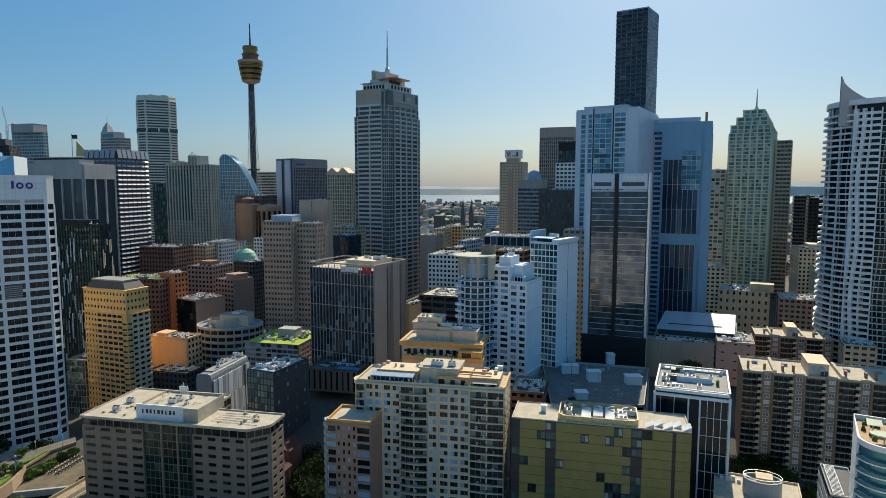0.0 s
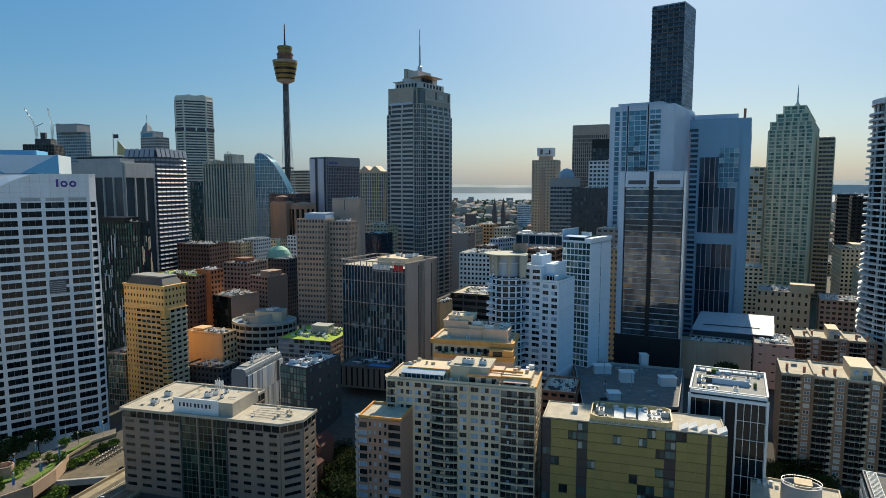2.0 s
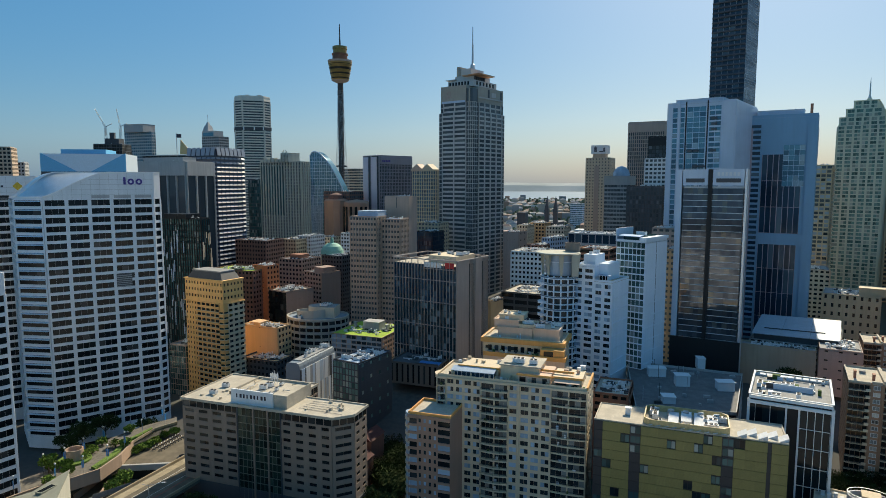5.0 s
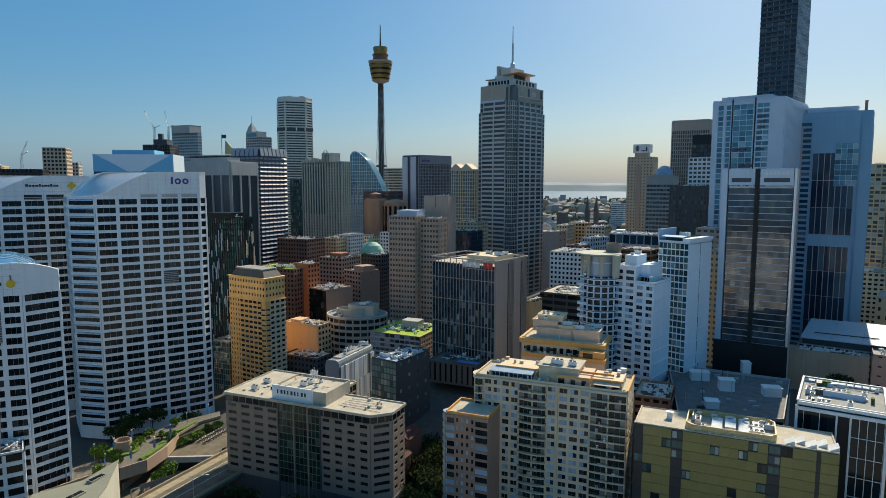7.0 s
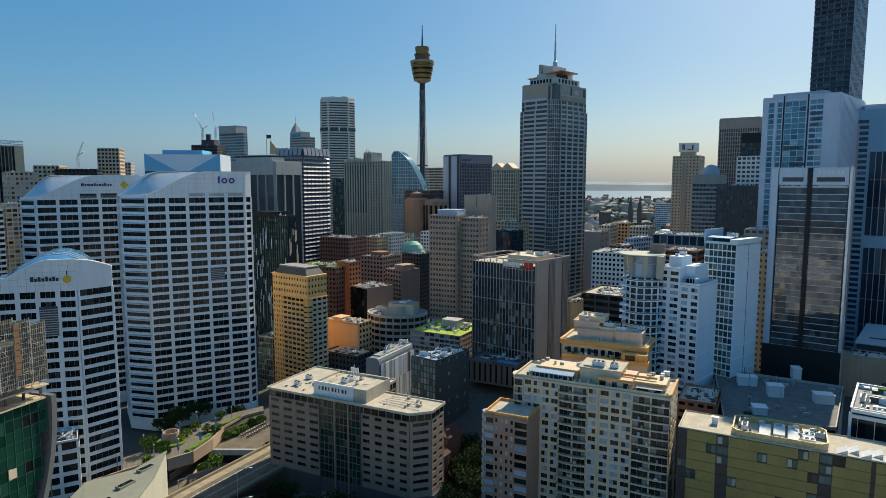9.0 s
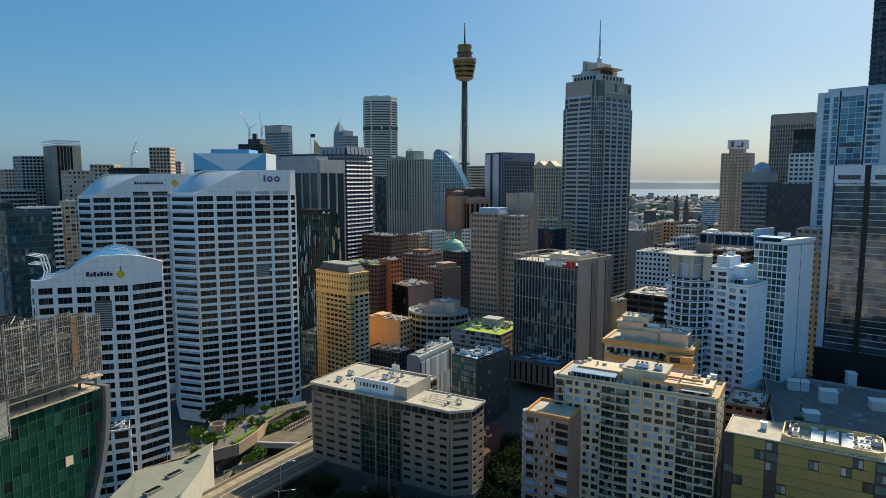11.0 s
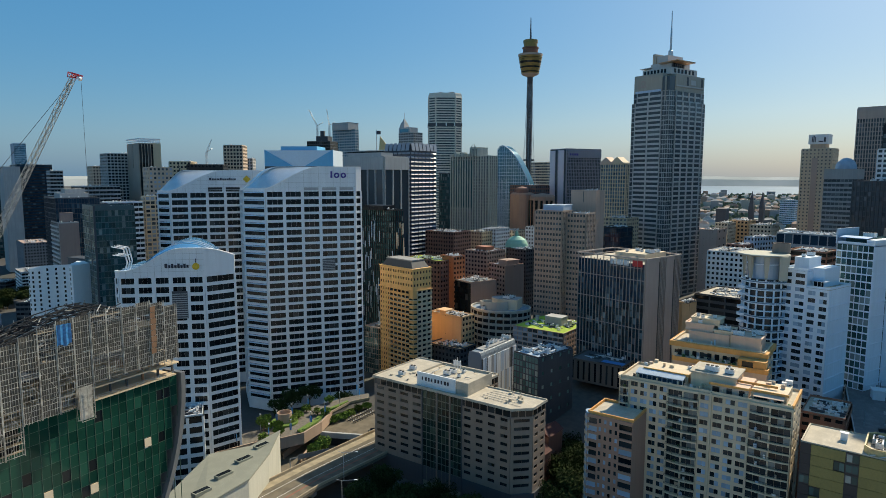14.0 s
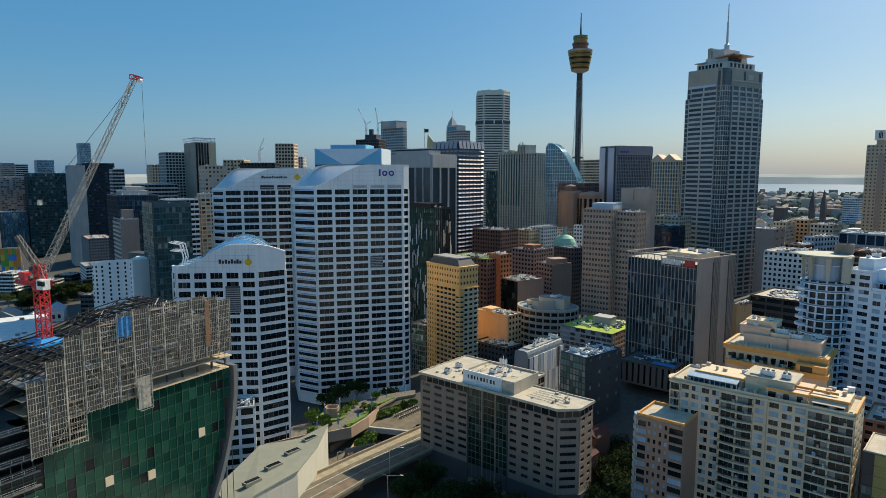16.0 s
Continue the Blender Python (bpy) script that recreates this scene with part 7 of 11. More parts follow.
def hooded(x, y, yaw, w, d, top):
    """Navy shaft with a sloping pale hood over each window and a crown of tall leaning panels."""
    z0 = ground_z(x, y) - 0.5
    ob = thing("office_tower", "navy office tower with sloping pale hoods over every window row", "office tower", x, y, z0, yaw)
    FOOT.append((x, y, max(w, d) * 0.6))
    h = top - z0
    part("wall", Shape().prism(rect(w, d), 0, h + 5.5), W_NAVY, ob)
    part("roof", Shape().prism(rect(w - 1, d - 1), h + 5.5, h + 5.8), R_GREY, ob)
    pts = rect(w, d)
    hoods = Shape()
    for k in (0, 1, 3):
        a, b = Vector((*pts[k], 0)), Vector((*pts[(k + 1) % 4], 0))
        L = (b - a).length
        u = (b - a) / L
        n = Vector((u.y, -u.x, 0))
        nb = round(L / 5.3)
        bw = L / nb
        for i in range(nb):
            p = a + u * (i * bw + 0.55)
            for j in range(int(h / 3.65)):
                z = h - 1.2 - j * 3.65
                q = len(hoods.v)
                for e in (0, bw - 1.1):
                    hoods.v += [p + u * e + Vector((0, 0, z)), p + u * e + n * 0.9 + Vector((0, 0, z - 1.35)), p + u * e + Vector((0, 0, z - 1.7))]
                hoods.f += [(q, q + 3, q + 4, q + 1), (q + 1, q + 4, q + 5, q + 2), (q, q + 1, q + 2), (q + 3, q + 5, q + 4)]
            part("crown_panel", Shape().box(p + n * 1.4 + Vector((0, 0, h + 0.2)), u * (bw - 1.1), n * 0.3, n * -1.3 + Vector((0, 0, 6.6))), W_HOOD, ob)
    part("sun_hood", hoods, W_HOOD, ob, kind="stuff")


W_SHELL = wall_mat("warm_white_precast", (0.74, 0.69, 0.6), streak=0.2)
W_NAVY = wall_mat("navy_glazed_wall", (0.05, 0.066, 0.1), streak=0.15, rough=0.25)
W_HOOD = wall_mat("pale_blue_white_hood", (0.27, 0.31, 0.38), streak=0.12, rough=0.4)
hooded(-263.5, 520.3, -14, 29.5, 35.9, 149.4)
def octagon_tower(x, y, yaw, w, top):
    """White shaft on a cut-corner plan with fine floor bands and one dark plant floor."""
    a, c = w / 2, w * 0.2
    pts = [(-a + c, -a), (a - c, -a), (a, -a + c), (a, a - c), (a - c, a), (-a + c, a), (-a, a - c), (-a, -a + c)]
    z0 = ground_z(x, y) - 0.5
    ob = thing("skyscraper", "tall white octagonal skyscraper with fine horizontal bands", "office tower", x, y, z0, yaw)
    FOOT.append((x, y, w * 0.6))
    h = top - z0
    f = Front(ob, W_SHELL, G_HAZE)
    f.body.prism(pts, 0, h)
    for k in range(8):
        f.face(pts[k], pts[(k + 1) % 8], 0, h - 5, fh=3.25, bw=40, pier=2.0, band=1.55, po=0.5, bo=0.45)
    f.close()
    part("crown", Shape().frustum([(p[0] * 1.02, p[1] * 1.02) for p in pts], h - 5, [(p[0] * 0.97, p[1] * 0.97) for p in pts], h + 1.5), W_SHELL, ob)
    band = [(p[0] * 1.045, p[1] * 1.045) for p in pts]
    zb = 193.0 - z0
    part("plant_floor", Shape().prism(band, zb, zb + 4), W_DGREY, ob, "dark open plant floor")
    for px in (-a + c, 0, a - c - 2):
        part("plant_pier", Shape().block(px, px + 1.6, -a * 1.06, -a * 1.045 - 0.02, zb, zb + 4), W_WHITE, ob)
    rv = random.Random(15)
    for k in range(7):
        px = rv.uniform(-a * 0.6, a * 0.5)
        part("roof_unit", Shape().block(px, px + rv.uniform(1.5, 4), -a * 0.5, -a * 0.2, h + 1.5, h + rv.uniform(2.5, 4)), W_GREY, ob)


octagon_tower(-352.6, 797.0, 27, 43.5, 234.5)
ob = office("office_tower", "purple grey office tower with white end walls", -155.1, 709.2, -38, 28.7, 46.8, 156.1, W_LILAC, G_HAZE, style=dict(fh=200, bw=14, pier=2.5, band=0.5, po=0.3, bo=0.1), side=dict(fh=3.7, bw=2.2, pier=0.5, band=0.9, po=0.6, bo=0.2))
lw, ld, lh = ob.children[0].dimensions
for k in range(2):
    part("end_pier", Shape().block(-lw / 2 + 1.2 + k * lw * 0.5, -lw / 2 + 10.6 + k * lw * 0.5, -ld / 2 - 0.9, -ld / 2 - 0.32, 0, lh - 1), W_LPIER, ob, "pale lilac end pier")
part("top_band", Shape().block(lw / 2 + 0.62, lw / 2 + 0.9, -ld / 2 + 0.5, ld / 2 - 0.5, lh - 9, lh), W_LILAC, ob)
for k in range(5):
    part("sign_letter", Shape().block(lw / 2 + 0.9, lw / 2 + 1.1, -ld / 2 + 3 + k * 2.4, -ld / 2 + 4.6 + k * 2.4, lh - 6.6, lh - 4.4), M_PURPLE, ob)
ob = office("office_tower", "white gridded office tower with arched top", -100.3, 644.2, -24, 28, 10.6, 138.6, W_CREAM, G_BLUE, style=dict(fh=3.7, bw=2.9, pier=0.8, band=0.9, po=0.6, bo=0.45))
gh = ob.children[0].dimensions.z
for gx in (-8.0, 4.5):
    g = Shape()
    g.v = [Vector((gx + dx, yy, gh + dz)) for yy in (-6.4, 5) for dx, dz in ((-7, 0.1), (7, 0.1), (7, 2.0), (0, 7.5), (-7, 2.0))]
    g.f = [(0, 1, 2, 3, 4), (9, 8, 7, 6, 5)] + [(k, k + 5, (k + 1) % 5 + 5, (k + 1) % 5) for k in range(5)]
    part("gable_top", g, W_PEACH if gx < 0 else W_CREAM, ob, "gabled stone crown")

office("department_store", "dark red granite block at the foot of the observation tower", -199.1, 682.3, -24, 36.2, 23.8, 116.8, W_MAROON, G_HAZE, style=dict(fh=3.8, bw=3.4, pier=0.9, band=1.6), category="shopping block")
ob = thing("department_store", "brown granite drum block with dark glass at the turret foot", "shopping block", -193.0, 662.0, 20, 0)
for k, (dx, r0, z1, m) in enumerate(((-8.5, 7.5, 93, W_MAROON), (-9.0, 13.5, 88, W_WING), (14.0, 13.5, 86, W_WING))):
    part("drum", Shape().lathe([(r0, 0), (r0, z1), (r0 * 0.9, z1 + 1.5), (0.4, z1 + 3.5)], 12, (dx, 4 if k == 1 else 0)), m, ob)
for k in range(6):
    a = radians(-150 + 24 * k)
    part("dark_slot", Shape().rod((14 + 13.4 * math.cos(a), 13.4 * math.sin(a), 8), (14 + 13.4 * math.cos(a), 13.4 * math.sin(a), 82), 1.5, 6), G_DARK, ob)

office("office_tower", "beige office tower behind the turret tower", -229.4, 847.2, -24, 31.5, 20, 144.8, W_BEIGE, G_HAZE, style=RIBBON)
ob = office("apartment_tower", "beige art deco style apartment tower with piers", -240.2, 616.7, -20, 52.3, 12.7, 147, W_DECO, G_HAZE, style=dict(fh=3.2, bw=3.4, pier=1.5, band=0.8, po=0.9, bo=0.2), plant=((4, 14, -10, 6, 9), (-20, 2, -8, 6, 3)), category="apartment block")
dh = ob.children[0].dimensions.z
for k in range(6):
    part("crown_spike", Shape().frustum([(4.2 + k * 1.9 + a, -10.2 + b) for a, b in rect(0.9, 0.9)], dh + 0.2, [(4.2 + k * 1.9 + a, -10.2 + b) for a, b in rect(0.4, 0.4)], dh + 13 - 1.5 * abs(k - 2.5)), W_DECO, ob)
for k in range(5):
    part("crown_slit", Shape().block(4.9 + k * 1.9, 5.7 + k * 1.9, -10.12, -10.0, dh + 0.4, dh + 7.6), W_DGREY, ob)
for k in range(9):
    part("shade_bay", Shape().block(-25 + k * 3.4, -23.2 + k * 3.4, -6.9, -6.36, dh - 52, dh - 3), G_TEAL, ob, "greenish glazed bay")
for k in range(5):
    part("setback", Shape().block(-24 + 5 * k, -20.5 + 5 * k, -9.5, -4, dh + 0.2, dh + 2.5 + (k % 2) * 2), W_DECO, ob)
office("office_tower", "teal glass tower sliver", -290.3, 674.1, -20, 19.4, 20, 129.7, W_DGREY, G_TEAL, style=CURTAIN)


def sail(x, y, yaw, w, d, top):
    """Blue glass slab whose roofline sweeps down in a quarter circle."""
    z0 = ground_z(x, y)
    ob = thing("office_tower", "curved blue glass tower with sail shaped roofline", "office tower", x, y, z0, yaw)
    h, a, b = top - z0, -w / 2, -d / 2
    n = 14
    zs = [h - 1.5 * max(0, 1 - k / n / 0.12) ** 2 * 3 - 0.46 * (h - 40) * (max(0, k / n - 0.15) / 0.85) ** 1.7 for k in range(n + 1)]
    g = Shape()
    prof = [(a + w * k / n, zs[k]) for k in range(n + 1)]
    for px, pz in prof:
        g.v += [Vector((px, b, 0)), Vector((px, b, pz)), Vector((px, -b, pz)), Vector((px, -b, 0))]
    for k in range(n):
        g.f += [(4 * k + j, 4 * k + (j + 1) % 4, 4 * k + 4 + (j + 1) % 4, 4 * k + 4 + j) for j in (0, 1, 2)]
    g.f += [(3, 2, 1, 0), (4 * n, 4 * n + 1, 4 * n + 2, 4 * n + 3)]
    part("glass_body", g, G_BLUE, ob)
    m = Shape()
    for k in range(0, n + 1):
        m.block(prof[k][0] - 0.15, prof[k][0] + 0.15, b - 0.35, b, 0, zs[k])
    for j in range(int(h / 3.8)):
        z = j * 3.8
        xe = max([p[0] for p in prof if p[1] > z] or [a])
        m.block(a, xe, b - 0.25, b, z, z + 0.5)
    for k in range(26):
        px = a + w * 0.36 * k / 26
        m.block(px, px + 0.25, b - 0.4, b - 0.2, 6 * (k % 4), h * 0.72 - 11 * (k % 3))
    part("mullion_grid", m, W_LBLUE, ob, kind="stuff")
    rim = Shape()
    for k in range(n):
        rim.rod((prof[k][0], b - 0.2, zs[k]), (prof[k + 1][0], b - 0.2, zs[k + 1]), 0.6)
    part("roof_edge", rim, W_LBLUE, ob)


sail(-217.4, 690, -20, 46.2, 9, 161.5)
office("office_block", "white topped office block with dark bays between white columns", -281.1, 475.6, -14, 62.4, 30, 142.7, W_GREY, G_HAZE, style=dict(fh=200, bw=9.5, pier=1.1, band=0.1, po=1.2, bo=0.1, top=10, split=1), plant=((-20, 20, -6, 8, 4),))
office("office_tower", "grey glass tower with stepped crown", -495.5, 773.6, -14, 45.6, 6.4, 190.8, W_GREY, G_BLUE, style=SL, plant=((-16, 16, -10, 10, 10),))
ob = office("office_tower", "blue grey stone tower with shouldered top and slim mast", -442.7, 872.4, -20, 33.3, 17.9, 191.1, W_GREY, G_HAZE, style=SL)
th = ob.children[0].dimensions.z
part("shoulder", Shape().block(-16.6, 7.5, -8.9, 8, th, th + 8.8), W_GREY, ob)
part("shoulder_panes", Shape().block(-14, 5, -9.05, -8.9, th + 1.5, th + 6.5), G_BLUE, ob)
part("peak", Shape().frustum([(-13.5 + q[0], q[1]) for q in rect(11, 11)], th + 8.8, [(-13.5 + q[0], q[1]) for q in rect(7, 7)], th + 17).frustum([(-13.5 + q[0], q[1]) for q in rect(5.5, 5.5)], th + 17, [(-13.5 + q[0], q[1]) for q in rect(2, 2)], th + 22), W_GREY, ob)
part("mast", Shape().rod((-13.5, 0, th + 21.5), (-13.5, 0, th + 32), 0.35), M_METAL, ob)
ob = office("office_tower", "black and pale striped glass office block", -213.1, 377.2, -14, 30.8, 7.5, 104.7, W_BLACK, G_TEAL, trim=W_BLACK, style=dict(fh=3.7, bw=1.9, pier=0.5, band=0.35, po=0.4, bo=0.2), deck=R_DARK, plant=((-12, 6, -6, 6, 3),))
sw, sd, sh = ob.children[0].dimensions
rs = random.Random(14)
for k in range(54):
    sx, sz = -sw / 2 + rs.uniform(0.02, 0.97) * sw, sh * rs.uniform(0.15, 0.94)
    part("pale_strip", Shape().block(sx, sx + 0.5, -sd / 2 - 0.75, -sd / 2 - 0.4, sz - rs.choice((3.7, 7.4, 11)), sz), W_LBLUE, ob)
for k in range(30):
    sy, sz = -sd / 2 + rs.uniform(0.02, 0.95) * sd, sh * rs.uniform(0.15, 0.94)
    part("pale_strip", Shape().block(sw / 2 + 0.4, sw / 2 + 0.75, sy, sy + 0.5, sz - rs.choice((3.7, 7.4, 11)), sz), W_BEIGE, ob)


def v_roof(x, y, yaw, w, d, top):
    ob = thing("office_tower", "office tower topped by bright blue folded roof panels", "office tower", x, y, 10, yaw)
    h, a, b = top - 10, -w / 2, -d / 2
    part("wall", Shape().prism(rect(w, d), 0, h - 12), W_DGREY, ob)
    part("roof_band", Shape().block(a, w / 2, b, -b, h - 12, h - 0.5), M_PALEB, ob, "pale blue roof band")
    for sx in (-1, 1):
        s = Shape()
        x0, x1 = sx * w * 0.5, sx * w * 0.08
        s.v = [Vector(p) for p in ((x0, b - 0.5, h - 12), (x1, b - 0.5, h - 12), (x0, b - 0.5, h), (x0, b - 0.06, h - 12), (x1, b - 0.06, h - 12), (x0, b - 0.06, h))]
        s.f = [(0, 1, 2), (5, 4, 3), (0, 3, 4, 1), (1, 4, 5, 2), (2, 5, 3, 0)]
        part("blue_panel", s, M_SKYB2, ob, "bright blue triangular panel")
    part("roof_box", Shape().block(a + w * 0.22, a + w * 0.75, b + 3, -b - 3, h - 0.5, h + 2.5), M_SKYB2, ob)


M_PALEB = plain_mat("pale_blue_panel", (0.6, 0.7, 0.8), 0.4, 0, 0.06)
M_SKYB2 = plain_mat("sky_blue_panel", (0.13, 0.42, 0.66), 0.35, 0, 0.08)
v_roof(-289.9, 396.3, 20, 50.6, 30, 146.5)

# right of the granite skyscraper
ob = office("apartment_tower", "beige tower with a white sign box on its roof", 79.8, 708.4, -22, 26.2, 19.6, 153, W_BEIGE, G_HAZE, style=dict(fh=3.3, bw=3.3, pier=1.9, band=1.9, po=0.3, bo=0.3))
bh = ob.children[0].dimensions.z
# Proud brown strip; its darker colour stands for shade in a recess.
part("recess", Shape().block(-3.5, 1.5, -10.5, -10.2, 0, bh - 8), W_DBROWN, ob, "brown strip standing for a shaded recess")
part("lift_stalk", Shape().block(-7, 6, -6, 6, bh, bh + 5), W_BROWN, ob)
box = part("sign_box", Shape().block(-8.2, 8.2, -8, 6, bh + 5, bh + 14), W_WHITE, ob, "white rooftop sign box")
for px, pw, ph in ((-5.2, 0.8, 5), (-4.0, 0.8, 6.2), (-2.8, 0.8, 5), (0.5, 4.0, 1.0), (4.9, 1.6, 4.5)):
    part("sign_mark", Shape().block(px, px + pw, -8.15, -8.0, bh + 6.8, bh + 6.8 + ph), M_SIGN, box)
office("office_tower", "brown gold office tower with fine vertical ribs", 118.2, 645.2, -22, 33.6, 26, 184.4, W_DBROWN, G_HAZE, style=dict(fh=3.7, bw=2.0, pier=0.7, band=0.7, po=0.5, bo=0.2, top=9))
office("apartment_tower", "dark apartment tower with sign band", 111.6, 560.1, -22, 14.1, 20, 164.9, W_BLACK, G_HAZE, style=dict(fh=3.2, bw=3, pier=0.4, band=0.4, top=7))
office("office_tower", "white gridded tower with black windows", 106.8, 540.9, -22, 16.4, 20, 146.1, W_WHITE, G_HAZE, style=dict(fh=3.4, bw=3.0, pier=1.0, band=1.5, po=0.4, bo=0.3))
office("office_tower", "dark office tower with fine grid", 96, 523.7, -22, 27.1, 20, 123.9, W_DGREY, G_HAZE, style=dict(fh=3.4, bw=2.2, pier=0.7, band=0.9, po=0.5, bo=0.3))
ob = office("office_tower", "grey stepped office tower with domed top", 86.3, 605.8, -22, 23.3, 19, 125.3, W_GREY, G_HAZE, style=RIBBON, plant=((-12, 12, -10, 10, 8),))
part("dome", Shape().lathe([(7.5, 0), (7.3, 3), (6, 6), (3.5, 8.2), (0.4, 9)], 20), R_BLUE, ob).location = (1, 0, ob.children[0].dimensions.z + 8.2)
office("office_tower", "brown office block behind the white tower", 87.1, 402, -26, 14.2, 20, 99.9, W_DBROWN, G_HAZE, style=PUNCH)
office("low_building", "sunlit ochre framed building in a lane", 85, 378.1, -26, 6.7, 14, 89.3, W_ORANGE, G_HAZE, style=PUNCH, category="building")

# ---- low blocks between the towers ----
W_BRICKO = wall_mat("orange_red_brick", (0.55, 0.2, 0.09), streak=0.25)
W_DKGLASS = wall_mat("dark_green_glazed_wall", (0.035, 0.045, 0.04), streak=0.3, rough=0.35)
P2 = dict(fh=3.4, bw=3.0, pier=1.4, band=1.7, po=0.25, bo=0.27)
office("brick_building", "dark maroon brick building with a lawn on its roof", -199.5, 426.3, -14, 36.3, 24, 66.3, W_MAROON, G_DARK, deck=R_GRASS, style=P2, category="building")
office("brick_building", "red brick warehouse building with concrete floor bands", -182.2, 426.8, -24, 13.9, 11.6, 68.9, W_BRICKO, G_DARK, style=dict(fh=3.6, bw=7, pier=6.2, band=3.2, po=0.2, bo=0.25), side=P2, category="building")
ob = office("brick_building", "dark brown brick building with cluttered roof", -164.3, 425, -32, 22, 22.8, 52.6, W_DKGLASS, G_DARK, trim=W_PINK, style=dict(fh=4, bw=3, pier=0, band=0, po=0, bo=0), side=dict(fh=5, bw=9, pier=8, band=4), deck=R_CREAM, category="building")
top_units(ob, 18, 18, ob.location.z + ob.children[0].dimensions.z, 6, 21)
office("office_block", "pinkish brick office block with square windows", -178.1, 484.7, -18, 22.4, 24, 67.2, W_PINK, G_DARK, style=P2, category="building", plant=((-5, 6, -6, 4, 3.5),), plant_mat=W_RED)
office("office_block", "brown building with blank brick flank", -151.4, 459.1, -32, 19.5, 18.4, 60.5, W_PINK, G_DARK, style=P2, side=dict(fh=30, bw=30, pier=29, band=29), category="building", plant=((-2, 8, -6, 6, 4),))
office("office_block", "maroon brick block near the ridge", -223.4, 512.7, -16, 31.6, 24, 78.9, W_MAROON, G_DARK, style=P2, category="building")
office("office_block", "sand coloured old office block", -208, 557.2, -16, 17.1, 24, 75.8, W_STONE, G_DARK, style=P2, category="building")
office("office_block", "white old office block with window rows", -198.2, 569.3, -20, 15.9, 20, 77.9, W_WHITE, G_DARK, style=P2, category="building")
office("office_block", "cream old office block beside the dome", -192.1, 603.6, -20, 18, 20, 73.8, W_CREAM, G_DARK, style=P2, category="building")
office("office_block", "blue grey office block in front of the dome", -153.8, 511.5, -20, 20.5, 20, 67, W_DGREY, G_DARK, style=P2, category="building")
office("office_block", "white windowed block beside the brown tower", -163.7, 589.6, -20, 12.9, 20, 79.2, W_WHITE, G_DARK, style=P2, category="building")
ob = office("office_block", "orange rendered block with a blank party wall", -158.1, 369.3, -18, 27.5, 12.5, 39.5, W_ORANGE, G_DARK, style=dict(fh=12, bw=30, pier=29.6, band=11.6), side=P2, category="building", deck=R_CREAM, plant=((-10, -2, -4, 4, 2),))
office("low_building", "dark low building with terracotta terrace roof", -152, 355.1, -16, 25.7, 16, 23.4, W_DGREY, G_DARK, style=P2, category="building", deck=W_ORANGE)
office("dark_block", "dark glazed low block behind the ochre tower", -203, 357.9, -14, 12.2, 20, 30.3, W_DBROWN, G_TEAL, style=CURTAIN, category="building")


